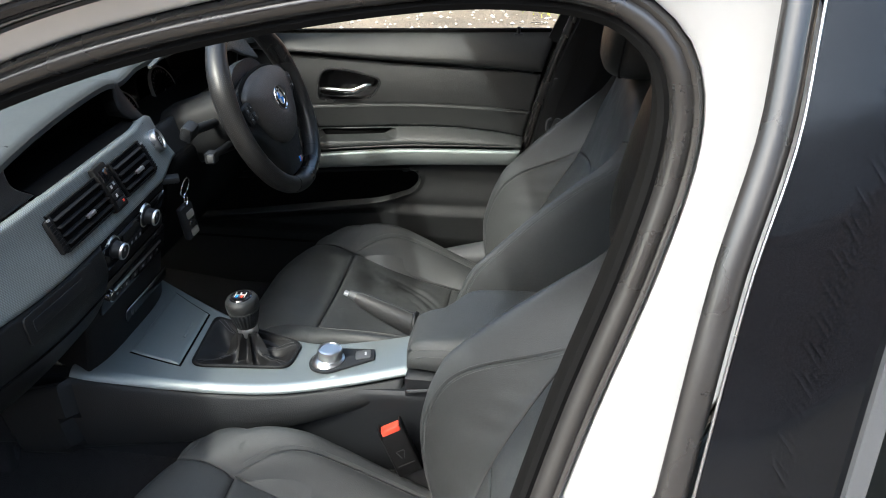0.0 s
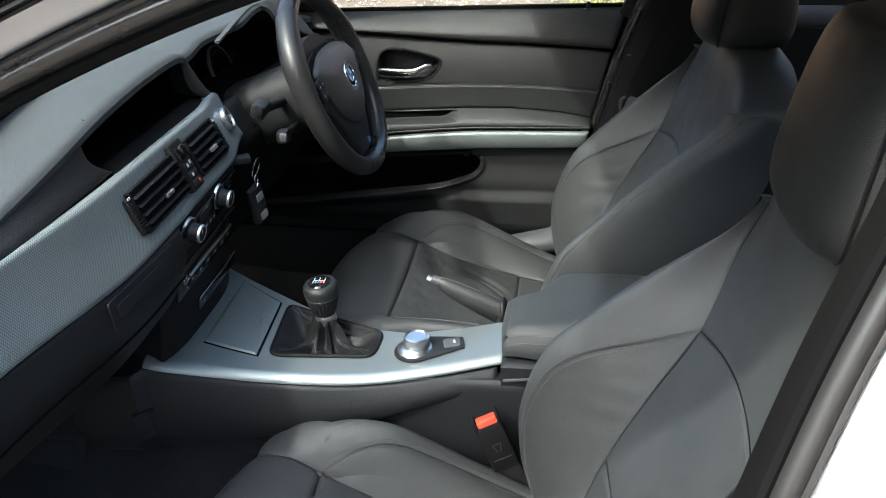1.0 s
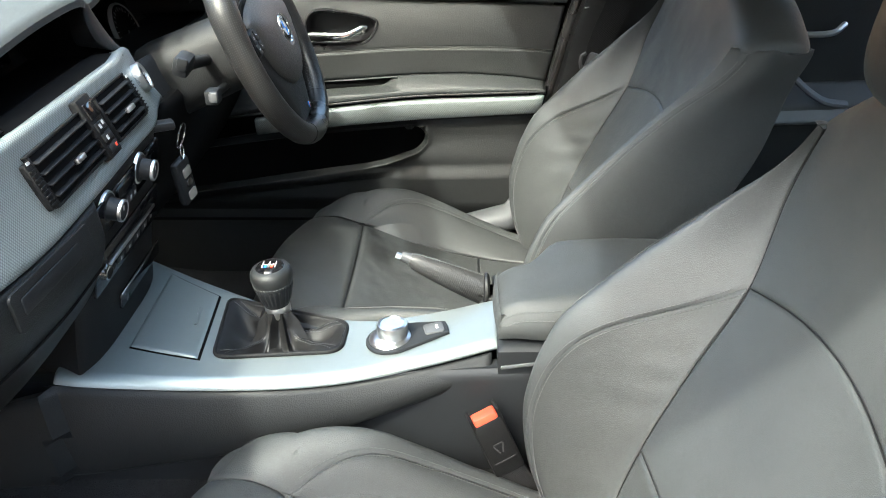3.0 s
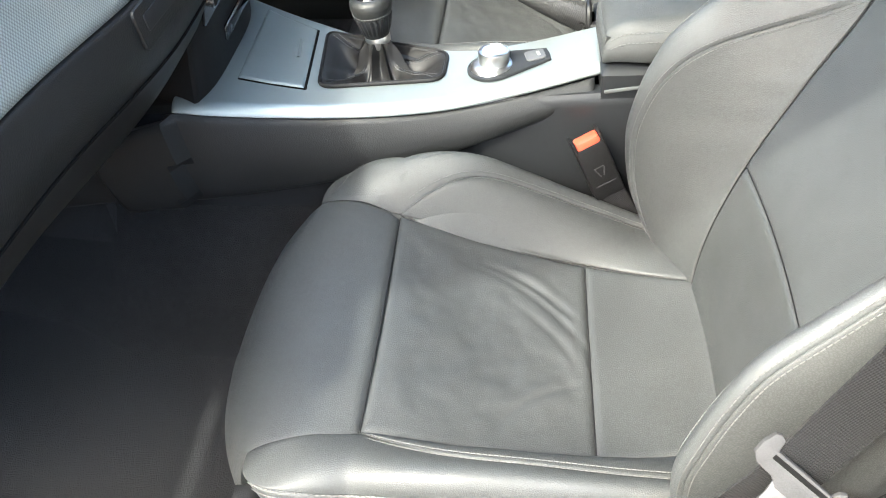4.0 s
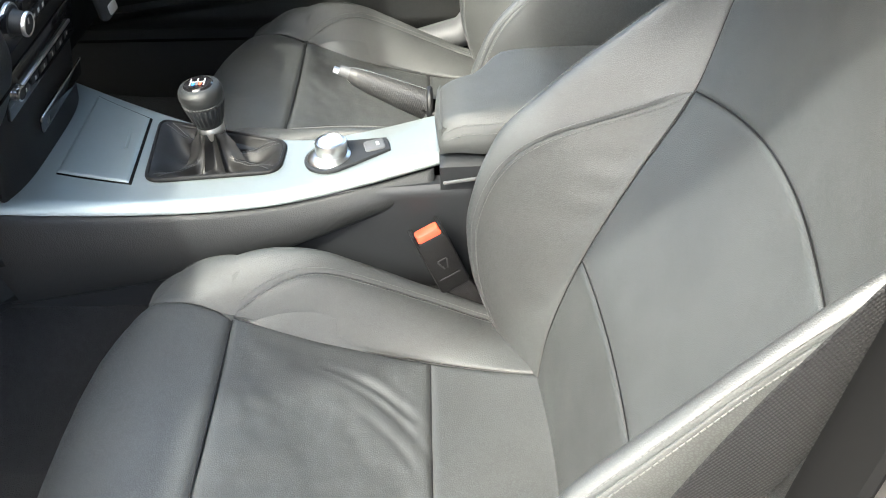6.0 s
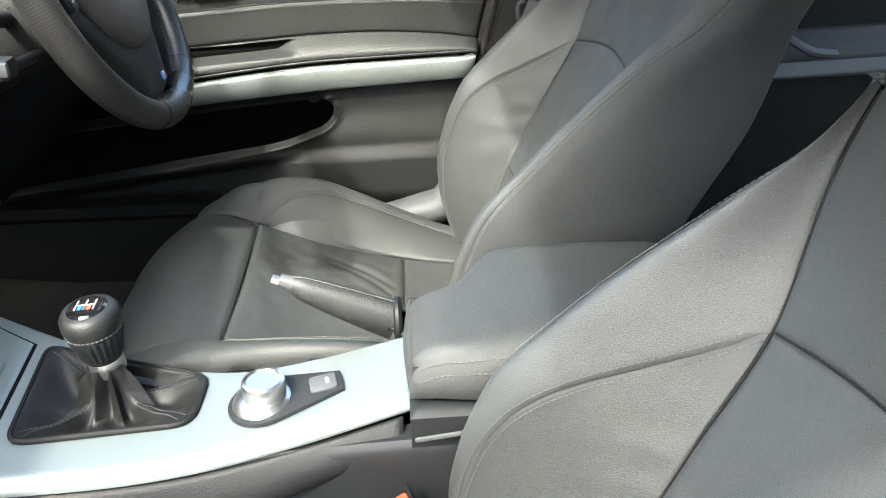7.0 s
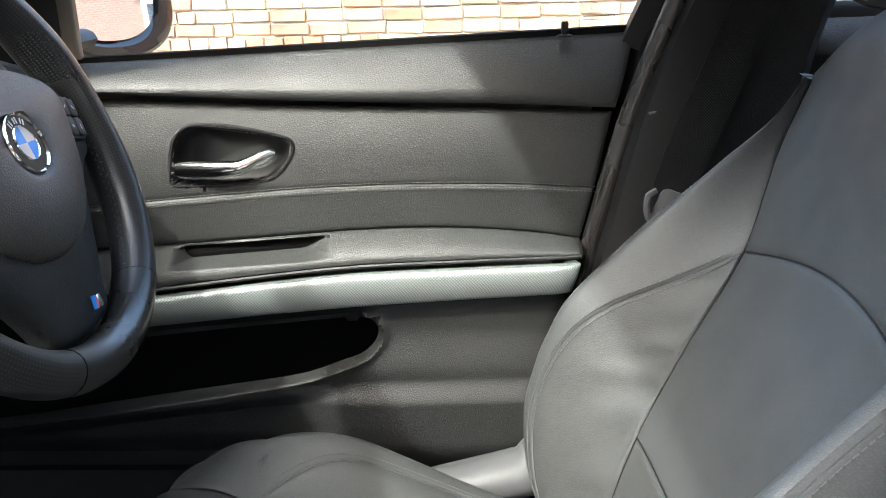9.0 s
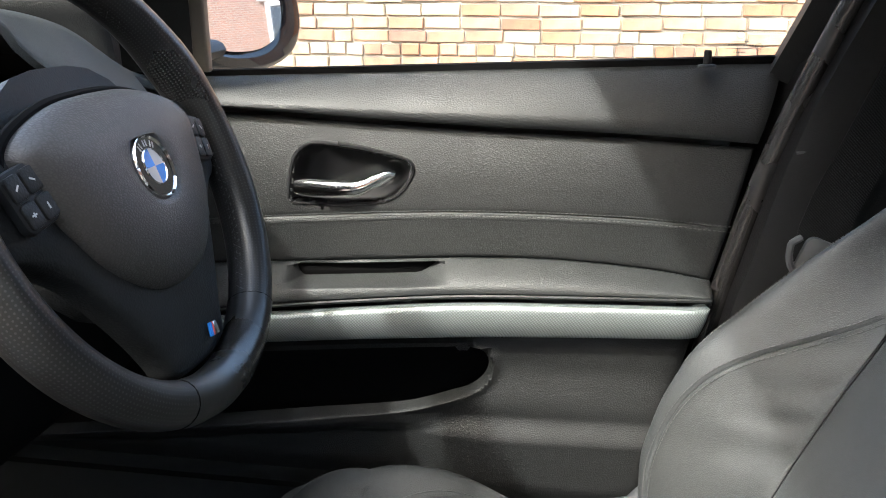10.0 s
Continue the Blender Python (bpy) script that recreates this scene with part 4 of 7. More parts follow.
def seat(name, at, out, label, longer=0.0):
    """A sports seat at (x, y) of its plan; out: the side of the door (-1 or 1)."""
    ox, oy = at
    s = thing(name, (ox + 0.2, oy, 0.27), label, "car seat", group="front seats")
    P = lambda x, y, z: Vector((x + ox, y + oy, z))  # noqa: E731

    # padding under the panels
    bm = bmesh.new()
    rows = []
    for i in range(26):
        x = -0.004 + 0.444 * i / 25
        row = []
        for w in (-2.9, -2, -1.6, -1, -0.5, -0.01, 0.01, 0.5, 1, 1.6, 2, 2.9):
            o, z = bolster_pt(x, abs(w), w > 0)
            row.append(P(x, (1 if w > 0 else -1) * max(0.0, o - 0.010 - 0.03 * (1 - sm(-0.02, 0.07, x))), z - 0.017 - 0.02 * (1 - sm(-0.02, 0.05, x))))
        rows.append(row)
    skin(bm, rows)
    part("cushion_core", bm, LEATHER, s)

    # thigh roll
    def roll(u, v):
        k = 2 * v - 1
        hw = roll_half(u) + 0.007 * sm(0.0, 0.08, u) * (1 - sm(0.45, 0.55, u))
        x, z = roll_line(u)
        return P(x + 0.055 * abs(k)**3 * u - longer * u, k * hw, z - 0.003 * abs(k)**4)
    part("thigh_roll", pad(roll, 22, 24, (-0.3, 0, 1), press=0.005, rim=0.010, wrinkle=0.0012), LEATHER, s)

    def mid(x0, x1):
        def fn(u, v):
            x = x0 + (x1 - x0) * u
            k = 2 * v - 1
            y = k * insert_half(x)
            z = insert_z(x) - 0.006 * (1 - k * k)
            for cx, cy, turn, reach, deep in ((0.235, 0.085, -0.6, 0.06, 0.0026), (0.245, 0.060, -0.75, 0.07, 0.0020), (0.250, 0.02, -0.9, 0.05, 0.0014), (0.225, -0.07, 0.7, 0.05, 0.0014)):
                p = (x - cx) * math.cos(turn) + (y - cy) * math.sin(turn)
                q = -(x - cx) * math.sin(turn) + (y - cy) * math.cos(turn) + 3.0 * p * p
                z -= deep * math.exp(-(p / reach)**2) * (math.exp(-(q / 0.0045)**2) - 0.5 * math.exp(-((q - 0.011) / 0.006)**2))
            return P(x, y, z)
        return fn
    part("seat_insert", pad(mid(0.07, 0.286), 70, 90, (0, 0, 1), press=0.004, rim=0.008, wrinkle=0.0026), LEATHER, s, "creased leather seat centre")
    part("rear_insert", pad(mid(0.286, 0.46), 14, 24, (0, 0, 1), press=0.004, rim=0.007, wrinkle=0.0014), LEATHER, s)

    # cushion bolsters and their stitching
    for sd in (-1, 1):
        def fn(w0, w1, xa, xb):
            def g(u, v):
                x = xa + (xb - xa) * u
                xx, o, z = bolster_at(x, w0 + (w1 - w0) * v, sd > 0)
                return P(xx, sd * o, z)
            return g
        part("inner_bolster", pad(fn(0, 1, 0.070, 0.45), 34, 10, (0, -sd, 1), press=0.0013, rim=0.0034, skirt=0.008, wrinkle=0.0008), LEATHER, s)
        part("bolster", pad(fn(1, 2, -0.069, 0.45), 60, 16, (0, sd, 1), press=0.0013, rim=0.0034, skirt=0.008, wrinkle=0.0009), LEATHER, s)
        part("side_panel", pad(fn(2, 3, -0.069, 0.45), 54, 8, (0, sd, 0), press=0.0013, rim=0.0034, skirt=0.008, wrinkle=0.0012), LEATHER, s)
        st = bmesh.new()
        for w, xa, far_end in ((1.0, 0.082, 0.43), (2.0, -0.045, 0.43)):
            def run(q, ww, xa=xa, far_end=far_end):
                xx, o, z = bolster_at(xa + (far_end - xa) * q, ww, sd > 0)
                return P(xx, sd * o, z)
            seam_rows(run, lambda q, w=w: w, 80, (0, sd * 0.5, 1), st)
        part("stitching", st, THREAD, s, "grey double stitching", kind="stuff")

    # backrest
    def low(u, v):
        z = 0.405 + 0.158 * u
        k = 2 * v - 1
        return P(back_x(z) + 0.006 * (1 - k * k), k * back_half(z), z)
    part("lumbar_insert", pad(low, 16, 26, (-1, 0, 0.3), press=0.003, rim=0.006, wrinkle=0.0012), LEATHER, s)

    def mid_back(u, v):
        z = 0.563 + (0.733 + 0.024 * math.sin(v * math.pi) - 0.563) * u
        k = 2 * v - 1
        return P(back_x(z) + 0.006 * (1 - k * k), k * back_half(min(z, 0.733)), z)
    part("back_insert", pad(mid_back, 20, 26, (-1, 0, 0.3), press=0.003, rim=0.006, wrinkle=0.0010), LEATHER_BACK, s)

    def high(u, v):
        k = 2 * v - 1
        z0 = 0.733 + 0.024 * math.sin(v * math.pi)
        z = z0 + (0.905 - z0) * u
        o = k * back_half(z)
        return P(back_x(z) + 0.006 * (1 - k * k) * (1 - 2 * u), o, z - shoulder(o, z))
    def cap(u, v):
        # the leather that wraps over the top of the backrest, from its front face to its rear
        k = 2 * v - 1
        a = u * math.pi
        rise = 0.050 * (1 - abs(k)**4)**0.7
        half = curve(u, [(0, back_half(0.905)), (0.08, 0.213), (0.25, 0.221), (0.5, 0.217), (0.75, 0.202), (0.9, 0.188), (1, 0.177)])
        o = k * half
        z = 0.905 + rise * max(0.0, math.sin(a))**0.75 - 0.012 * max(0.0, u - 0.5) * 2
        x = 0.6525 - 0.0513 * math.copysign(abs(math.cos(a))**0.75, math.cos(a)) + 0.25 * (z - 0.905) * max(0.0, 1 - 2 * u)
        return P(x - 0.006 * (1 - k * k) * (1 - u)**2, o, z - shoulder(o, 0.905))
    part("upper_back", pad(lambda u, v: high(u / 0.55, v) if u < 0.55 else cap((u - 0.55) / 0.45, v), 70, 40, (-1, 0, 0.5), press=0.003, rim=0.006, wrinkle=0.0012), LEATHER_BACK, s)
    for sd in (-1, 1):
        give = 0.86 if sd * out > 0 and out > 0 else 1.0

        def at_wing(z, w, sd=sd, give=give):
            o, x = wing_pt(z, w, give)
            return P(x, sd * o, z - shoulder(o, z) - 0.013 * sm(1.4, 2.0, w) * sm(0.84, 0.905, z))

        def wing_low(u, v):
            z = 0.405 + 0.327 * u
            w = wing_seam(z) * v
            p = at_wing(z, w)
            fold = math.sin((z - 0.5) * 150 + 8 * w + 2 * math.sin(z * 40)) * math.exp(-(w / 0.26)**2) * sm(0.44, 0.56, z) * (1 - sm(0.66, 0.72, z))
            p.x += 0.0024 * fold * sm(0.0, 0.06, w) * (1.4 if sd * out > 0 else 0.8)
            return p

        def wing_high(u, v):
            z = 0.405 + 0.503 * u
            w = wing_seam(z)
            return at_wing(z, w + (1 - w) * v)
        facing = (-1, -sd * 0.5, 0.2)
        part("lower_wing", pad(wing_low, 44, 22, facing, press=0.0014, rim=0.004, skirt=0.006, wrinkle=0.0013), LEATHER, s)
        part("upper_wing", pad(wing_high, 64, 20, (-1, sd * 0.3, 0.2), press=0.0014, rim=0.004, skirt=0.006, wrinkle=0.0009), LEATHER_BACK, s)
        part("back_side", pad(lambda u, v: at_wing(0.405 + 0.503 * u, 1 + v), 34, 14, (0, sd, 0), press=0.0014, rim=0.004, skirt=0.006, wrinkle=0.0009), LEATHER, s)
        st = bmesh.new()
        seam_rows(lambda q, w: at_wing(0.42 + 0.475 * q, w), lambda q: 1.0, 90, (-1, sd * 0.8, 0.2), st)
        seam_rows(lambda q, w: at_wing(0.42 + 0.309 * q, w), lambda q: wing_seam(0.42 + 0.309 * q), 120, (-1, -sd * 0.2, 0.2), st)
        part("stitching", st, THREAD, s, "grey double stitching", kind="stuff")

    # sunk seams between the panels
    def seam(pts, r=0.0008):
        part("seam", tube(pts, r, 6, 40), GAITER, s)
    for sd in (-1, 1):
        seam([P(back_x(z) + 0.0016, sd * back_half(z), z - shoulder(back_half(z), z)) for z in [0.41 + 0.49 * i / 40 for i in range(41)]])
        seam([P(x, sd * insert_half(x), insert_z(x) - 0.0026) for x in [0.08 + 0.34 * i / 25 for i in range(26)]])
    seam([P(back_x(0.563) + 0.006 * (1 - k * k) + 0.0016, k * back_half(0.563), 0.563) for k in [-0.98 + 1.96 * i / 16 for i in range(17)]])
    seam([P(back_x(0.733 + 0.024 * math.cos(k * math.pi / 2)) + 0.006 * (1 - k * k) + 0.0016, k * back_half(0.733), 0.733 + 0.024 * math.cos(k * math.pi / 2)) for k in [-0.98 + 1.96 * i / 20 for i in range(21)]])
    for xs in (0.070, 0.286):
        seam([P(xs, k * insert_half(xs), insert_z(xs) - 0.006 * (1 - k * k) * (1 if xs > 0.1 else 0.4) - 0.0030) for k in [-0.98 + 1.96 * i / 16 for i in range(17)]])

    # padding inside the backrest
    bm = bmesh.new()
    rows = []
    for i in range(22):
        z = 0.42 + 0.465 * i / 21
        row = []
        for w in (-1.9, -1.5, -1.05, -0.7, -0.3, 0.3, 0.7, 1.05, 1.5, 1.9):
            o, x = wing_pt(z, abs(w))
            row.append(P(x + (0.082 if abs(w) < 0.8 else 0.055 if abs(w) < 1.2 else -0.012), (1 if w > 0 else -1) * (o - 0.016), z - 1.15 * shoulder(o, z)))
        rows.append(row)
    vs = skin(bm, rows, close_v=True)
    bm.faces.new(vs[-1])
    bmesh.ops.recalc_face_normals(bm, faces=bm.faces)
    part("back_core", bm, LEATHER, s)

    # rear shell of the backrest
    def shell(u, v):
        z = 0.40 + 0.495 * u
        k = 2 * v - 1
        o, x = wing_pt(z, 2)
        return P(x - 0.004 + 0.016 * (1 - k * k) * (1 - sm(0.8, 0.9, z)), k * (o + 0.002 - 0.034 * sm(0.80, 0.895, z)), z - shoulder(k * o, z) - 0.006 * sm(0.8, 0.895, z))
    part("back_shell", pad(shell, 14, 14, (1, 0, 0)), PLASTIC, s)

    # headrest with two posts
    h = part("headrest", headrest_mesh(P), LEATHER_SOFT, s, "black leather headrest")
    for sd in (-1, 1):
        edge = [headrest_pt(P, math.pi * (0.06 + 0.88 * i / 30), math.pi - sd * 0.92) + Vector((-0.0004, sd * 0.0006, 0)) for i in range(31)]
        part("piping", tube(edge, 0.0021, 6), GAITER, s, "black headrest piping")
        part("post", tube([P(0.662, sd * 0.055, 0.93), P(0.662, sd * 0.055, 1.0)], 0.006, 10), CHROME, s, "chrome headrest post")
        part("post_collar", lathe([(0.0, 0.0), (0.014, 0.0), (0.015, 0.004), (0.011, 0.009), (0.0, 0.009)], Matrix.Translation(P(0.662, sd * 0.055, 0.960)), 16), PLASTIC, s)
    # plastic valance with controls on the door side
    def val(u, v):
        x = -0.03 + 0.50 * u
        b = curve(x, [(-0.03, 0.345), (0.02, 0.31), (0.1, 0.29), (0.45, 0.29)])
        tp = curve(x, [(-0.03, 0.405), (0.05, 0.40), (0.3, 0.375), (0.47, 0.37)])
        return P(x, out * (curve(x, [(-0.03, 0.185), (0.02, 0.208), (0.1, 0.218), (0.47, 0.214)]) + 0.014 * math.sin(v * 2.6)), tp + (b - tp) * v)
    part("valance", pad(val, 24, 10, (0, out, 0), press=0.004, rim=0.008), VALANCE, s, "black plastic seat valance")
    for name2, x, w in (("cushion_switch", 0.185, 0.095), ("back_lever", 0.305, 0.10)):
        m = frame_at(P(x, out * 0.240, 0.372), (1, 0, -0.06), (0, 0, 1)) if out < 0 else frame_at(P(x, out * 0.236, 0.338), (-1, 0, 0), (0, 0, 1))
        part(name2, plate([(-w * 0.55, 0.018), (w * 0.1, 0.024), (w * 0.5, 0.012), (w * 0.52, -0.010), (w * 0.2, -0.022), (-w * 0.3, -0.014)], 0.018, m, 0.006), VALANCE, s, "dark grey seat control lever")
    st = bmesh.new()
    for k in range(3):
        slab((0.003, 0.001, 0.010 - 0.002 * k), 0, Matrix.Translation(P(0.205 + 0.006 * k, out * 0.2595, 0.374)), st)
    part("control_symbol", st, WHITE, s, kind="stuff")
    part("round_cap", lathe([(0.0, 0.003), (0.012, 0.003), (0.0135, 0.0), (0.0135, -0.004)], frame_at(P(0.09, out * 0.2335, 0.335), (1, 0, 0), (0, 0, out * -1.0 if out > 0 else 1)), 20), PLASTIC, s)
    part("adjust_handle", plate([(p.x, p.y) for p in spline([(-0.013, 0.040, 0), (0.008, 0.040, 0), (0.016, 0.024, 0), (0.015, -0.016, 0), (0.0, -0.036, 0), (-0.014, -0.026, 0), (-0.018, 0.010, 0), (-0.013, 0.040, 0)], 28)[:-1]], 0.045, frame_at(P(-0.034, out * 0.187, 0.395), (1, 0, 0), (0, 0, 1)) @ Matrix.Translation((0, 0, 0.0 if out < 0 else -0.05)) @ Matrix.Diagonal((0.9, 0.9, 0.72, 1)), 0.005), VALANCE, s, "black height lever")
    for y in (-0.17, 0.17):
        part("runner", slab((0.42, 0.03, 0.035), 0.006, Matrix.Translation(P(0.17, y, 0.283))), GREY, s)
    # near-black block stands in for the shade beneath the cushion
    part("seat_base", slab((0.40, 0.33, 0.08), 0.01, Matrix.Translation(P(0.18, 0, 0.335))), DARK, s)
    return s


def headrest_pt(P, a, b):
    """a from the top to the bottom, b round from the rear."""
    cx, sx = math.cos(b), math.sin(b)
    sa = max(0.0, math.sin(a))**0.34
    y = 0.117 * sa * math.copysign(abs(sx)**0.42, sx)
    d = 0.056 * sa * math.copysign(abs(cx)**0.62, cx)
    z = 0.090 * math.copysign(abs(math.cos(a))**0.62, math.cos(a))
    front = 0.020 * (1 - (y / 0.132)**2)
    return P(0.640 + d * (1 - 0.25 * z / 0.09) - (front if d < 0 else 0) + 0.004 * z / 0.09, y * (1 - 0.10 * z / 0.09), 1.038 + z)


def headrest_mesh(P):
    bm = bmesh.new()
    skin(bm, [[headrest_pt(P, math.pi * i / 36, 2 * math.pi * j / 56) for j in range(56)] for i in range(37)], close_v=True)
    bmesh.ops.remove_doubles(bm, verts=bm.verts, dist=1e-5)
    bmesh.ops.recalc_face_normals(bm, faces=bm.faces)
    return bm


def build_seats():
    ps = seat("sports_seat", (0.0, -0.352), -1, "black leather sports seat with stitched bolsters, sunlit")
    ds = seat("sports_seat", (0.008, 0.375), 1, "black leather sports seat with stitched bolsters, creased outer wing", 0.014)
    # rear bench
    rb = thing("rear_bench", (1.15, 0, 0.3), "black leather rear bench seat", "car seat")
    part("bench_cushion", pad(lambda u, v: (0.93 + 0.5 * u, -0.62 + 1.26 * v, 0.46 + 0.06 * math.sin(u * 2.2) - 0.12 * max(0, 0.25 - u) * 2), 14, 24, (0, 0, 1), press=0.02, rim=0.04, skirt=0.12), LEATHER, rb)
    part("bench_front", pad(lambda u, v: (0.90 + 0.05 * u, -0.62 + 1.26 * v, 0.28 + 0.17 * u), 8, 24, (-1, 0, 0), press=0.01, rim=0.03), LEATHER, rb)
    part("bench_back", pad(lambda u, v: (1.38 + 0.22 * u, -0.62 + 1.26 * v, 0.48 + 0.46 * u), 12, 24, (-1, 0, 0), press=0.02, rim=0.04, skirt=0.1), LEATHER, rb)

    # passenger belt with tongue, hanging beside the backrest
    b = thing("passenger_seat_belt", (0.42, -0.64, 0.5), "black passenger seat belt with metal tongue hanging beside the seat", "seat belt")
    w = 0.023
    strap = spline([(0.62, -0.595, 1.14), (0.535, -0.632, 0.93), (0.455, -0.643, 0.79), (0.410, -0.645, 0.69), (0.380, -0.652, 0.635), (0.355, -0.646, 0.58), (0.335, -0.630, 0.50), (0.33, -0.622, 0.42)], 40)
    part("strap", sweep(strap, [(-0.0008, -w), (0.0008, -w), (0.0008, w), (-0.0008, w)], side=(0, 1, 0.12)), BELT, b, "black woven webbing")
    m = frame_at((0.381, -0.662, 0.648), (0.74, -0.40, -0.46), (0.42, 0.33, 0.66)) @ Matrix.Scale(0.74, 4)
    ol = [(-0.039, 0.020), (-0.034, 0.022), (-0.029, 0.020), (-0.027, 0.010), (0.027, 0.009), (0.029, 0.015), (0.034, 0.018), (0.039, 0.015), (0.042, 0.004), (0.041, -0.006), (0.034, -0.012), (0.016, -0.011), (0.008, -0.016), (-0.010, -0.016), (-0.018, -0.010), (-0.034, -0.009), (-0.041, -0.003), (-0.042, 0.008)]
    part("guide_slot", slab((0.056, 0.0042, 0.0016), 0, m @ Matrix.Translation((0, 0.0045, 0.0058))), DARK, b)
    part("tongue_guide", plate(ol, 0.006, m, 0.002), GUIDE, b, "dark grey plastic tongue guide")
    part("tongue_plate", plate([(-0.015, -0.008), (0.013, -0.008), (0.011, -0.02), (0.013, -0.026), (0.0125, -0.050), (0.009, -0.053), (-0.010, -0.053), (-0.0135, -0.050), (-0.0125, -0.024)], 0.0024, m @ Matrix.Translation((0, 0, 0.003)), 0.0006), TONGUE, b, "worn steel tongue")
    part("tongue_slot", plate(rounded(0.012, 0.010, 0.0015, 2), 0.0006, m @ Matrix.Translation((0, -0.038, 0.0054)), 0), DARK, b)

    # buckle by the tunnel
    k = thing("seat_belt_buckle", (0.33, -0.105, 0.42), "black seat belt buckle with red release button", "buckle")
    m = frame_at((0.302, -0.121, 0.488), (0.85, 0.25, 0.35), (-0.40, 0.06, 0.9))
    part("body", slab((0.038, 0.075, 0.024), 0.004, m), VALANCE, k)
    for sx in (-1, 1):
        part("cheek", slab((0.004, 0.016, 0.024), 0.0015, m @ Matrix.Translation((sx * 0.017, 0.0400, 0))), VALANCE, k)
    part("release_button", slab((0.0295, 0.013, 0.019), 0.003, m @ Matrix.Translation((0, 0.0385, 0.001))), RED, k, "red release button")
    bm = bmesh.new()
    slab((0.012, 0.0014, 0.001), 0, m @ Matrix.Translation((0.0, 0.006, 0.0122)), bm)
    slab((0.0016, 0.012, 0.001), 0, m @ Matrix.Translation((-0.004, -0.001, 0.0122)) @ pose(0, 0, 0, 0, 0, 20), bm)
    slab((0.0016, 0.012, 0.001), 0, m @ Matrix.Translation((0.004, -0.001, 0.0122)) @ pose(0, 0, 0, 0, 0, -20), bm)
    slab((0.026, 0.0014, 0.001), 0, m @ Matrix.Translation((0.0, -0.018, 0.0122)), bm)
    part("embossed_mark", bm, GUIDE, k)
    part("stalk", slab((0.032, 0.07, 0.012), 0.003, m @ Matrix.Translation((0.006, -0.068, 0)) @ pose(0, 0, 0, 0, 0, 6)), BELT, k)


# ---------------- dashboard ----------------
def crest(y):
    return curve(y, [(-0.7, 0.868), (-0.45, 0.894), (-0.3, 0.915), (-0.217, 0.929), (-0.133, 0.945), (-0.058, 0.955), (0.024, 0.962), (0.114, 0.964), (0.150, 0.956), (0.19, 0.946), (0.25, 0.956), (0.328, 0.970), (0.42, 0.980), (0.55, 0.962), (0.66, 0.915), (0.72, 0.90)])


def trim_pt(u, v):
    """Face of the dash trim: u along y, v from its top to its bottom."""
    y = -0.70 + 0.905 * u
    bow = 0.020 * sm(0.18, 0.50, -y) if y < 0 else 0.022 * sm(0.09, 0.205, y)
    ztop = curve(y, [(-0.7, 0.870), (-0.4, 0.876), (-0.168, 0.881), (0.05, 0.887), (0.12, 0.888), (0.165, 0.887), (0.190, 0.884), (0.205, 0.877)])
    zbot = curve(y, [(-0.7, 0.805), (-0.45, 0.796), (-0.25, 0.787), (-0.1, 0.792), (0.05, 0.802), (0.16, 0.806), (0.205, 0.812)])
    x = -0.160 + 0.038 * v - 0.004 * math.sin(v * math.pi) - bow
    return Vector((x, y, ztop + (zbot - ztop) * v))


def trim_frame(y, v=0.5):
    u = (y + 0.70) / 0.905
    o = trim_pt(u, v)
    dy = trim_pt(u + 0.01, v) - trim_pt(u - 0.01, v)
    dz = trim_pt(u, v - 0.05) - trim_pt(u, v + 0.05)
    return frame_at(o, dy, dz)


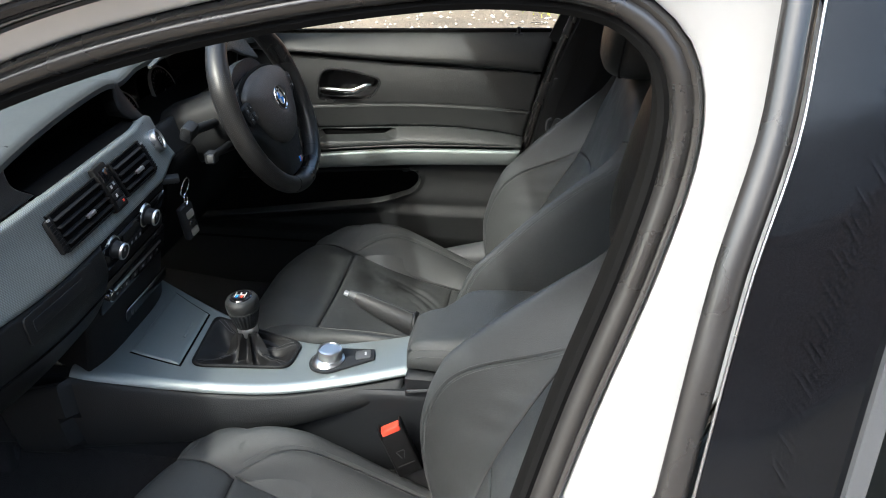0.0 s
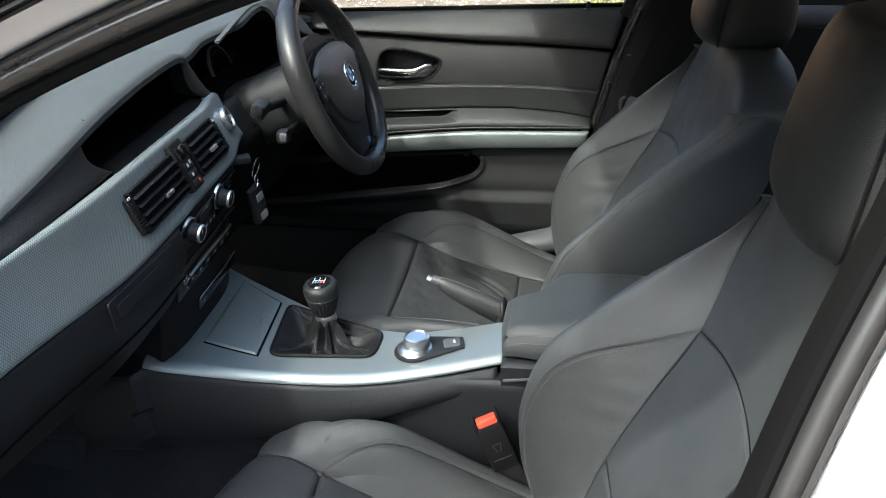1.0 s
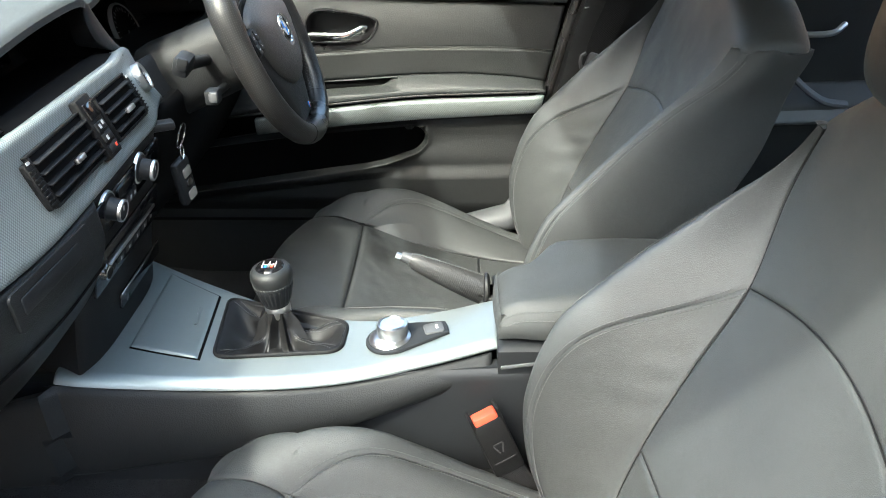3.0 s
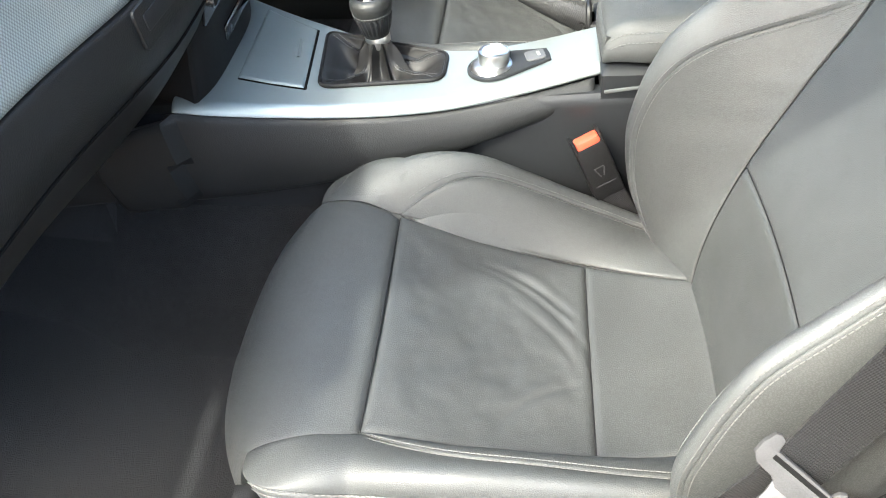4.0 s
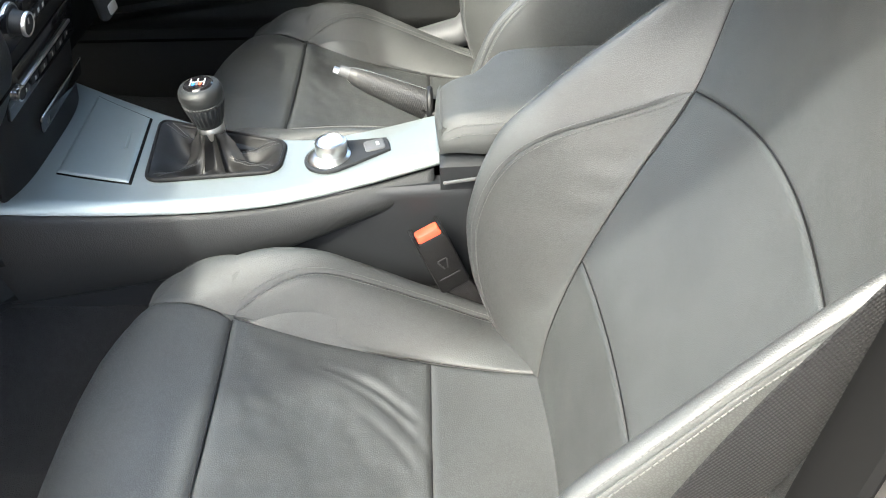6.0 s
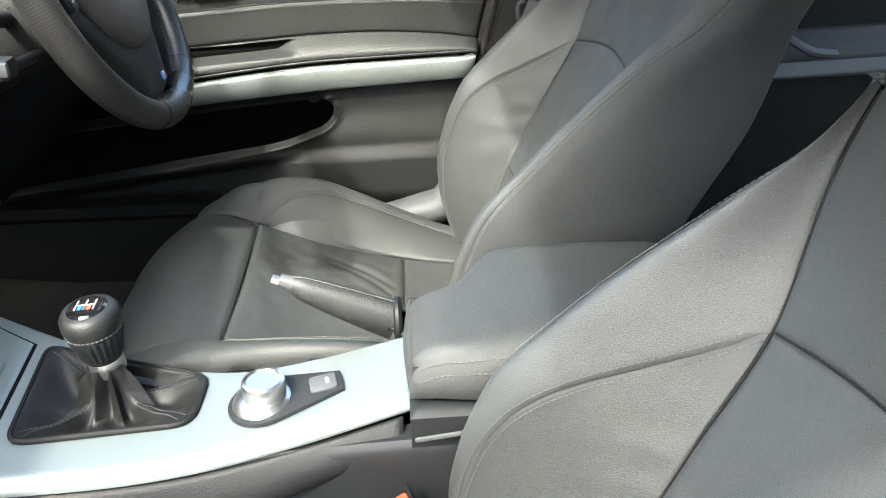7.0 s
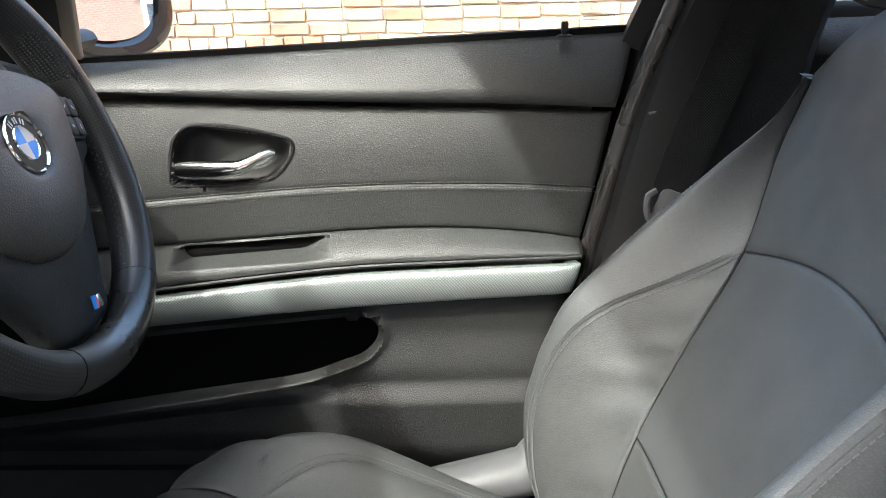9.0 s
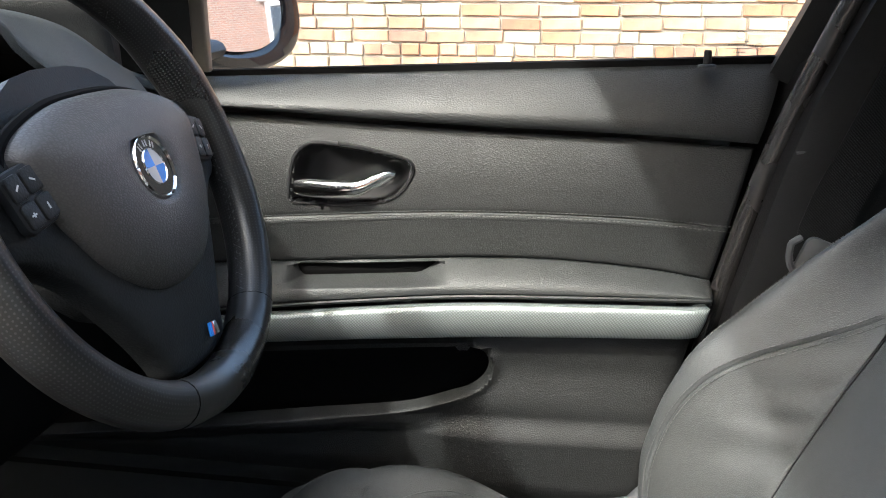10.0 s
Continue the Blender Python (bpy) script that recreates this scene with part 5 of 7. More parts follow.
def build_dash():
    d = thing("dashboard", (-0.4, 0, 0.6), "black dashboard with patterned aluminium trim", "dashboard")

    def lip(y):
        return -0.199 - 0.020 * sm(0.13, 0.19, y) + 0.040 * sm(0.24, 0.34, y)

    def top(u, v):
        y = -0.72 + 1.45 * v
        x = -0.82 + (lip(y) + 0.82) * u
        zc = crest(y)
        return (x, y, 0.870 + (zc - 0.870) * sm(0.0, 0.95, u) - 0.003 * u**10)
    part("dash_top", pad(top, 30, 110, (0, 0, 1), press=0.006, rim=0.010, skirt=0.008), DASH_TOP, d, "soft grey-black dash top")

    # face under the crest on the passenger's side, ending in the curved edge of the screen recess
    def recess_left(z):
        return curve(z, [(0.870, -0.138), (0.882, -0.152), (0.897, -0.170), (0.908, -0.172), (0.928, -0.160), (0.945, -0.133), (0.96, -0.10)])

    def face_x(z, y):
        zc, zt = crest(y) - 0.006, trim_pt((y + 0.70) / 0.905, 0).z
        return -0.204 + 0.030 * max(0.0, min(1.0, (zc - z) / (zc - zt)))**1.4

    def face(u, v):
        y = -0.72 + 0.55 * v
        for _ in range(4):
            z = crest(y) - 0.006 + (trim_pt((y + 0.70) / 0.905, 0).z + 0.001 - crest(y) + 0.006) * u
            y = -0.72 + (recess_left(z) + 0.72) * v
        return (face_x(z, y), y, z)
    part("dash_face", pad(face, 18, 50, (1, 0, 0), press=0.003, rim=0.006, skirt=0.012), BLACK_SOFT, d, "black dash face beside the screen recess")
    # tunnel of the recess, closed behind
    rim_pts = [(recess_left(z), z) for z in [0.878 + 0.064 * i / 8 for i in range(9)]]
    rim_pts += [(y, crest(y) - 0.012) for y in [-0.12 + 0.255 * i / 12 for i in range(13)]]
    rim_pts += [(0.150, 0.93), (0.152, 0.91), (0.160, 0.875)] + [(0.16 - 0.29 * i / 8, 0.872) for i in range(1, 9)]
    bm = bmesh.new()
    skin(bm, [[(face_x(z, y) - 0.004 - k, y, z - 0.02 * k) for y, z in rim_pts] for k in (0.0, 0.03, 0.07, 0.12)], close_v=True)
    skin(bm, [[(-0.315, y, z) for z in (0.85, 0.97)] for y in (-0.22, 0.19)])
    # recess shade is put into the near-black colour of lining and ledge
    part("recess_lining", bm, DARK, d, "screen recess lining, near-black to stand in for shade")
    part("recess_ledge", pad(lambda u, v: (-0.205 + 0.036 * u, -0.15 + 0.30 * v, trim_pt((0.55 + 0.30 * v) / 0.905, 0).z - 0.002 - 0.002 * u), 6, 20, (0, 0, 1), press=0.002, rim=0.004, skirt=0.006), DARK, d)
    part("screen", slab((0.004, 0.215, 0.048), 0.002, Matrix.Translation((-0.296, 0.0, 0.905)) @ pose(0, 0, 0, 0, -8, 0)), GLOSS, d, "dark navigation screen, off")
    def cheek(u, v):
        y0 = curve(v, [(0, 0.142), (0.3, 0.132), (0.6, 0.130), (0.85, 0.142), (1, 0.165)])
        y1 = curve(v, [(0, 0.172), (0.3, 0.182), (0.7, 0.196), (1, 0.206)])
        x0 = curve(v, [(0, -0.208), (0.5, -0.194), (1, -0.182)])
        return (x0 - 0.020 * u * u + 0.006 * math.sin(u * math.pi), y0 + (y1 - y0) * u, 0.948 - 0.068 * v)
    part("hood_cheek", pad(cheek, 10, 14, (1, -0.6, 0), press=0.003, rim=0.005, skirt=0.03), BLACK_SOFT, d, "rounded cheek between recess and dials")
    part("trim", pad(trim_pt, 60, 12, (1, 0, 0), press=0.004, rim=0.006, skirt=0.012), SILVER, d, "patterned aluminium dash trim")

    # lower dash: glovebox side
    def lower(u, v):
        y = -0.72 + 0.615 * v
        zt = trim_pt((y + 0.70) / 0.905, 1).z - 0.004
        bow = trim_pt((y + 0.70) / 0.905, 1).x
        z = curve(u, [(0, zt), (0.3, zt - 0.06), (0.6, zt - 0.13), (0.85, zt - 0.18), (1, zt - 0.20)])
        x = bow + curve(u, [(0, 0.0), (0.25, 0.002), (0.55, -0.032), (0.8, -0.095), (1, -0.20)])
        return (x, y, z)
    part("glovebox", pad(lower, 22, 36, (1, 0, -0.4), press=0.004, rim=0.008, skirt=0.02), BLACK_SOFT, d, "black glovebox lid")
    part("glovebox_line", tube([Vector(lower(0.36, v / 20)) + Vector((0.001, 0, 0)) for v in range(21)], 0.0016, 6), DARK, d)
    m = frame_at(Vector(lower(0.105, 0.81)) + Vector((-0.0028, 0, 0)), Vector(lower(0.105, 0.86)) - Vector(lower(0.105, 0.76)), Vector(lower(0.06, 0.81)) - Vector(lower(0.15, 0.81)))
    part("cup_cover", plate(rounded(0.155, 0.038, 0.006), 0.004, m, 0.0012), BLACK_SOFT, d, "flush cup holder cover")
    part("cup_cover_slot", plate(rounded(0.112, 0.016, 0.003), 0.002, m @ Matrix.Translation((-0.008, 0.002, 0.0034)), 0.001), PLASTIC, d)
    # under-dash shade is put into the near-black knee and foot panels
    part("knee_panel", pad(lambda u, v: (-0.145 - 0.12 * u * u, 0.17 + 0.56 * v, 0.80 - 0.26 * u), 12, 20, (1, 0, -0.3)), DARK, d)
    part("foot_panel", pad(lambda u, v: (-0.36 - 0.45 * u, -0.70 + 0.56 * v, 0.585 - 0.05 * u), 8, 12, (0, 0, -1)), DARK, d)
    part("driver_top_panel", pad(lambda u, v: (-0.30 + 0.13 * u, 0.185 + 0.54 * v, 0.845 - 0.03 * u), 8, 18, (0.3, 0, 1)), BLACK_SOFT, d)
    part("driver_face", pad(lambda u, v: (-0.185 + 0.03 * u, 0.19 + 0.54 * v, 0.85 - 0.06 * u), 6, 18, (1, 0, 0)), BLACK_SOFT, d)

    # centre stack
    def stack(u, v):
        y = -0.125 + 0.255 * v
        zt = trim_pt(min(1, (y + 0.70) / 0.905), 1).z - 0.003
        z = zt + (0.572 - zt) * u
        return (curve(u, [(0, -0.124), (0.3, -0.136), (0.7, -0.152), (1, -0.160)]) - 0.012 * abs(2 * v - 1)**4, y, z)
    part("centre_panel", pad(stack, 18, 22, (1, 0, 0), press=0.003, rim=0.006, skirt=0.10), VALANCE, d, "black centre panel")

    def sf(u, v):
        o = Vector(stack(u, v))
        return frame_at(o, Vector(stack(u, min(1, v + 0.05))) - o if v < 0.9 else (0, 1, 0), Vector(stack(max(0, u - 0.05), v)) - Vector(stack(min(1, u + 0.05), v)))

    # climate panel, knobs, buttons
    part("climate_panel", plate(rounded(0.215, 0.042, 0.006), 0.003, sf(0.14, 0.47), 0.001), GLOSS, d)
    for v in (0.204, 0.612):
        m = sf(0.105, v)
        part("climate_knob", lathe([(0.0, 0.021), (0.0105, 0.021), (0.0118, 0.0195), (0.0132, 0.006), (0.0165, 0.005), (0.0185, 0.0)], m, 26), PLASTIC, d)
        part("knob_ring", lathe([(0.0104, 0.0216), (0.0112, 0.0222), (0.0126, 0.0214), (0.0130, 0.0185), (0.0122, 0.0180)], m, 28), SATIN, d, "chrome knob ring")
        part("knob_base", lathe([(0.0142, 0.0042), (0.0190, 0.0035), (0.0195, 0.0)], m, 28), SATIN, d, "bright knob base ring")
        part("knob_mark", slab((0.002, 0.006, 0.0006), 0, m @ Matrix.Translation((0, 0.004, 0.0213))), WHITE, d)
    for i in range(5):
        part("climate_button", slab((0.013, 0.012, 0.004), 0.0015, sf(0.18, 0.30 + 0.055 * i) @ Matrix.Translation((0, -0.002, 0.003))), PLASTIC, d)
    part("climate_display", plate(rounded(0.055, 0.012, 0.002), 0.002, sf(0.09, 0.41) @ Matrix.Translation((0, 0, 0.003)), 0), GLOSS, d)
    bm = bmesh.new()
    for i in range(3):
        slab((0.005, 0.006, 0.0006), 0, sf(0.09 + 0.07 * i, 0.055) @ Matrix.Translation((0.004, 0, 0.003)), bm)
    for i in range(5):
        slab((0.004, 0.0045, 0.0006), 0, sf(0.18, 0.30 + 0.055 * i) @ Matrix.Translation((0, -0.002, 0.0054)), bm)
    part("climate_symbol", bm, WHITE, d, "small white symbols", kind="stuff")
    for i in range(3):
        part("vent_button", slab((0.016, 0.012, 0.004), 0.0015, sf(0.09 + 0.07 * i, 0.055) @ Matrix.Translation((0.004, 0, 0.001))), PLASTIC, d)
    # radio
    part("radio_panel", plate(rounded(0.215, 0.048, 0.005), 0.003, sf(0.43, 0.48), 0.001), GLOSS, d)
    part("disc_slot", slab((0.16, 0.004, 0.002), 0.0008, sf(0.38, 0.50) @ Matrix.Translation((0, 0, 0.003))), DARK, d)
    part("radio_bar", slab((0.17, 0.004, 0.003), 0.001, sf(0.43, 0.50) @ Matrix.Translation((0, 0, 0.004))), SATIN, d, "bright radio trim bar")
    for i in range(6):
        part("radio_button", slab((0.021, 0.010, 0.004), 0.001, sf(0.48, 0.25 + 0.11 * i) @ Matrix.Translation((0, 0, 0.002))), PLASTIC, d)
    bm = bmesh.new()
    for i in range(6):
        slab((0.003, 0.004, 0.0006), 0, sf(0.48, 0.25 + 0.11 * i) @ Matrix.Translation((0, 0, 0.0044)), bm)
    part("radio_symbol", bm, WHITE, d, kind="stuff")
    m = sf(0.43, 0.155)
    part("volume_knob", lathe([(0.0, 0.012), (0.007, 0.012), (0.0085, 0.010), (0.009, 0.0)], m, 20), PLASTIC, d)
    part("volume_ring", lathe([(0.0068, 0.0125), (0.0088, 0.0118), (0.0094, 0.006), (0.0088, 0.005)], m, 20), CHROME, d)
    part("switch_panel", plate(rounded(0.15, 0.020, 0.003), 0.003, sf(0.76, 0.66), 0.001), GLOSS, d)
    part("switch_panel_edge", slab((0.15, 0.003, 0.003), 0.001, sf(0.71, 0.66) @ Matrix.Translation((0, 0, 0.003))), SATIN, d)
    for i in range(2):
        part("row_switch", slab((0.014, 0.010, 0.004), 0.001, sf(0.77, 0.43 + 0.46 * i) @ Matrix.Translation((0, 0, 0.002))), GREY, d)

    # air vents in the trim
    for yc, w in ((-0.110, 0.125), (0.042, 0.090)):
        m = trim_frame(yc, 0.50)
        part("vent_box", plate([(-w / 2, -0.026), (w / 2, -0.026), (w / 2, 0.027), (-w / 2, 0.027)], 0.002, m @ Matrix.Translation((0, 0, 0.0045)), 0), DARK, d)
        fr = bmesh.new()
        for s in (-1, 1):
            slab((w + 0.006, 0.003, 0.007), 0.001, m @ Matrix.Translation((0, s * 0.027, 0.0045)), fr)
            slab((0.004, 0.056, 0.007), 0.001, m @ Matrix.Translation((s * w / 2, 0, 0.0045)), fr)
        part("vent_frame", fr, VALANCE, d)
        for i in range(4):
            part("vent_slat", slab((w - 0.004, 0.0020, 0.009), 0.0008, m @ Matrix.Translation((0, -0.0175 + 0.0118 * i, 0.0075)) @ pose(0, 0, 0, 28, 0, 0)), VALANCE, d)
        part("vent_tab", slab((0.020, 0.006, 0.006), 0.0015, m @ Matrix.Translation((0.005, -0.007, 0.0125))), SATIN, d, "bright vent tab")
    for yc, sgn in ((-0.179, -1), (0.093, 1)):
        m = trim_frame(yc, 0.5)
        part("vent_wheel", slab((0.013, 0.050, 0.010), 0.003, m @ Matrix.Translation((0, -0.002, 0.0025))), VALANCE, d)
        bm = bmesh.new()
        for i in range(9):
            slab((0.010, 0.0016, 0.002), 0, m @ Matrix.Translation((0, -0.022 + 0.0045 * i, 0.0078)), bm)
        part("wheel_ribs", bm, VALANCE, d)
        part("wheel_mark", slab((0.006, 0.003, 0.001), 0, m @ Matrix.Translation((0, 0.022, 0.0078))), WHITE, d)
    m = trim_frame(-0.034, 0.47)
    part("hazard_block", slab((0.034, 0.072, 0.012), 0.003, m @ Matrix.Translation((0, 0, 0.006))), VALANCE, d)
    part("hazard_button", slab((0.024, 0.020, 0.006), 0.002, m @ Matrix.Translation((0, 0.019, 0.012))), GLOSS, d, "dark hazard button")
    for i, k in enumerate((0.0, -0.013, -0.026)):
        part("lock_button", slab((0.022, 0.010, 0.004), 0.001, m @ Matrix.Translation((0, k, 0.012))), PLASTIC, d)
    bm = bmesh.new()
    for x, k in ((-0.004, 0.0), (0.005, 0.002), (-0.003, -0.014)):
        slab((0.004, 0.005, 0.0006), 0, m @ Matrix.Translation((x, k, 0.0143)), bm)
    part("button_symbol", bm, WHITE, d)
    part("button_light", slab((0.004, 0.004, 0.0006), 0, m @ Matrix.Translation((0.005, -0.026, 0.0143))), RED, d, "small red lamp")
    # start button
    m = trim_frame(0.164, 0.50) @ Matrix.Translation((0, 0, 0.004))
    part("start_ring", lathe([(0.0145, 0.004), (0.0152, 0.0065), (0.0172, 0.0075), (0.0190, 0.006), (0.0195, -0.012)], m, 28), SATIN, d, "chrome start button ring")
    part("start_button", lathe([(0.0, 0.0052), (0.011, 0.0055), (0.0140, 0.0048), (0.0150, 0.002)], m, 28), GLOSS, d, "black start button")
    bm = bmesh.new()
    for k in (0.003, -0.001, -0.005):
        slab((0.010, 0.0016, 0.0004), 0, m @ Matrix.Translation((0, k, 0.0060)), bm)
    part("start_mark", bm, WHITE, d)

    # instrument cluster
    part("instrument_panel", slab((0.02, 0.34, 0.14), 0.01, Matrix.Translation((-0.315, 0.40, 0.852)) @ pose(0, 0, 0, 0, -20, 0)), GLOSS, d, "dark instrument panel")
    for y, r in ((0.315, 0.040), (0.475, 0.046)):
        m = frame_at((-0.285, y, 0.842), (0, 1, 0), (-0.34, 0, 0.94))
        # the metal ring's shine is put in as a flat white colour
        part("dial_ring", lathe([(r - 0.0020, 0.002), (r, 0.0050), (r + 0.0022, 0.002), (r + 0.0022, -0.002)], m, 36), WHITE, d, "dial ring with its metal shine painted pale")
        part("dial_face", lathe([(0.0, 0.0026), (r - 0.001, 0.0026)], m, 36), DARK, d)
        bm = bmesh.new()
        for i in range(21):
            a = radians(225 - 270 * i / 20)
            slab((0.007 if i % 2 == 0 else 0.004, 0.001, 0.0005), 0, m @ pose(math.cos(a) * (r - 0.009), math.sin(a) * (r - 0.009), 0.0032, 0, 0, math.degrees(a)), bm)
        part("dial_ticks", bm, WHITE, d)
        part("needle", slab((r * 0.8, 0.0016, 0.001), 0, m @ pose(0, 0, 0.004, 0, 0, 225) @ Matrix.Translation((r * 0.38, 0, 0))), WHITE, d)
    def hood_low(y):
        return curve(y, [(0.22, 0.945), (0.36, 0.966), (0.43, 0.970), (0.450, 0.962), (0.460, 0.946), (0.478, 0.928), (0.495, 0.921), (0.52, 0.918), (0.55, 0.907), (0.58, 0.894), (0.68, 0.862)])
    part("hood_face", pad(lambda u, v: (-0.184 + 0.034 * v * sm(0.40, 0.50, 0.24 + 0.425 * u), 0.24 + 0.425 * u, crest(0.24 + 0.425 * u) - 0.002 + (min(hood_low(0.24 + 0.425 * u), crest(0.24 + 0.425 * u) - 0.006) - crest(0.24 + 0.425 * u) + 0.002) * v), 60, 10, (1, 0, 0.4), press=0.002, rim=0.004, skirt=0.006), DASH_TOP, d, "soft face of the dial hood")
    part("cluster_cheek", pad(lambda u, v: (-0.33 + 0.14 * u, 0.595 + 0.03 * u + 0.02 * math.sin(v * 3.1), 0.98 - 0.13 * v), 8, 8, (0.3, -1, 0)), BLACK_SOFT, d)

    # far dash end with vent, towards the driver's door
    part("dash_end", pad(lambda u, v: (-0.40 + 0.19 * u, 0.60 + 0.11 * v, 0.93 - 0.04 * u), 8, 8, (0, 0, 1)), BLACK_SOFT, d)
    return d


# ---------------- centre console ----------------
def plate_near(x):
    return curve(x, [(-0.20, -0.135), (-0.175, -0.134), (-0.11, -0.125), (-0.024, -0.117), (0.06, -0.111), (0.121, -0.102), (0.217, -0.084), (0.304, -0.064)])


def plate_far(x):
    return curve(x, [(-0.20, 0.17), (-0.151, 0.147), (-0.071, 0.107), (0.038, 0.052), (0.144, 0.022), (0.22, 0.024), (0.304, 0.036)])


def plate_z(x):
    return curve(x, [(-0.20, 0.588), (-0.11, 0.574), (-0.024, 0.567), (0.06, 0.566), (0.13, 0.568), (0.217, 0.579), (0.304, 0.593)])


def spaced(loop, n):
    """n points at even steps along a closed line."""
    ends = list(zip(loop, loop[1:] + loop[:1]))
    total = sum((b - a).length for a, b in ends)
    out, run = [], 0.0
    for a, b in ends:
        d = (b - a).length
        while len(out) < n and len(out) * total / n < run + d:
            out.append(a.lerp(b, (len(out) * total / n - run) / d))
        run += d
    return out


def build_console():
    c = thing("centre_console", (0.1, 0, 0.45), "black centre console with brushed silver top plate", "console")

    def top(u, v):
        x = -0.20 + 0.504 * u
        a, b = plate_near(x), plate_far(x)
        y = a + (b - a) * v
        lip = 0.010 * (1 - min(1, (y - a) / 0.016))**2
        return (x, y, plate_z(x) - lip)
    well = [(-0.038, -0.066), (0.114, -0.050), (0.116, 0.018), (-0.052, 0.078)]

    def in_well(x, y):
        return all((b[0] - a[0]) * (y - a[1]) - (b[1] - a[1]) * (x - a[0]) > 0.0035 * math.hypot(b[0] - a[0], b[1] - a[1]) for a, b in zip(well, well[1:] + well[:1]))
    bm = pad(top, 150, 76, (0, 0, 1), press=0.002, rim=0.004, skirt=0.012)
    bmesh.ops.delete(bm, geom=[f for f in bm.faces if in_well(*f.calc_center_median().to_2d())], context='FACES')
    part("top_plate", bm, SILVER_PLAIN, c, "satin silver top plate")

    def side(u, v):
        x0 = -0.319 + 0.034 * v
        x = x0 + (0.296 - x0) * u
        zt = plate_z(x) - 0.013 if x > -0.2 else plate_z(-0.2) - 0.013 - 0.28 * (-0.2 - x)
        zb = curve(x, [(-0.335, 0.438), (-0.25, 0.446), (-0.04, 0.464), (0.121, 0.498), (0.22, 0.527), (0.275, 0.541), (0.296, 0.549)])
        y = (plate_near(x) if x > -0.2 else -0.152) + 0.001 - 0.013 * math.sin(v * 2.4)
        return (x, y, zt + (zb - zt) * v)
    part("front_side", pad(lambda u, v: (-0.62 + 0.315 * u, -0.140 - 0.016 * (1 - u), 0.586 - (0.140 + 0.03 * (1 - u)) * v), 10, 8, (0, -1, 0), press=0.002, rim=0.004, skirt=0.02), BLACK_SOFT, c, "black forward side panel")
    part("side_panel", pad(side, 44, 10, (0, -1, 0), press=0.003, rim=0.006, skirt=0.015), BLACK_SOFT, c, "grained black side panel")
    part("lower_panel", pad(lambda u, v: (-0.36 + 0.95 * u, -0.098 + 0.012 * sm(0.3, 0.8, u), 0.575 - 0.17 * v - 0.03 * (1 - u)), 20, 8, (0, -1, 0)), PLASTIC, c, "black lower panel with scuffs")
    part("far_side", pad(lambda u, v: (-0.30 + 0.90 * u, plate_far(min(0.3, max(-0.2, -0.30 + 0.90 * u))) + 0.006 + 0.035 * v, 0.562 - 0.16 * v), 30, 6, (0, 1, 0.3)), PLASTIC, c)
    part("shelf", pad(lambda u, v: (0.20 + 0.12 * u, 0.030 + 0.05 * v, 0.545 - 0.006 * u), 14, 8, (0, 0, 1)), PLASTIC, c, "black tray by the handbrake")
    part("rear_strip", slab((0.16, 0.003, 0.004), 0.001, Matrix.Translation((0.385, -0.092, 0.585)) @ pose(0, 0, 0, 0, -8, 0)), GREY, c, "thin grey strip")
    part("rear_rim", pad(lambda u, v: (0.302 + 0.30 * u, -0.086 + 0.19 * v, 0.597 + 0.006 * u), 10, 8, (0, 0, 1), skirt=0.03), PLASTIC, c)

    # ashtray lid
    def lid(u, v):
        x0, x1 = -0.138 - 0.006 * v, -0.055 - 0.012 * v
        x = x0 + (x1 - x0) * u
        return (x, -0.070 + 0.012 * (1 - u) + (0.150 + 0.035 * (1 - u)) * v, plate_z(x) + 0.0035)
    part("ashtray_gap", pad(lambda u, v: Vector(lid(1.03 * u - 0.015, 1.03 * v - 0.015)) - Vector((-0.002 * u, 0, 0.0025)), 8, 8, (0, 0, 1), press=0.001, rim=0.003, skirt=0.002), DARK, c)
    part("ashtray_lid", pad(lid, 14, 16, (0, 0, 1), press=0.002, rim=0.004, skirt=0.003), SILVER_PLAIN, c, "silver ashtray lid")
    part("lid_grip", tube([(-0.076, 0.0, plate_z(-0.076) + 0.0036), (-0.078, 0.02, plate_z(-0.078) + 0.0042), (-0.082, 0.045, plate_z(-0.08) + 0.0036)], 0.0022, 8, 10), SILVER_PLAIN, c)

    # boot frame and leather boot
    cs = well
    ctr = Vector((0.034, -0.004, 0))
    path = []
    for i in range(4):
        p0, p1, p2 = Vector((*cs[i - 1], 0)), Vector((*cs[i], 0)), Vector((*cs[(i + 1) % 4], 0))
        for k in range(6):
            t = k / 5
            a, b = p1 + (p0 - p1).normalized() * 0.018, p1 + (p2 - p1).normalized() * 0.018
            path.append(a * (1 - t)**2 + p1 * 2 * t * (1 - t) + b * t * t)
    loop = [Vector((p.x, p.y, plate_z(p.x) + 0.002)) for p in path]
    part("boot_frame", sweep(loop, ring(0.0028, 10, 0.0022), close=True), VALANCE, c, "black gaiter frame")
    g = thing("gear_lever", (0.03, 0.0, 0.56), "leather gear lever with black gaiter and shift diagram", "gear lever")
    even = spaced(path, 112)
    rows = []
    neck = Vector((0.027, 0.014, 0))
    corner = [math.atan2(q[1] - ctr.y, q[0] - ctr.x) for q in well]
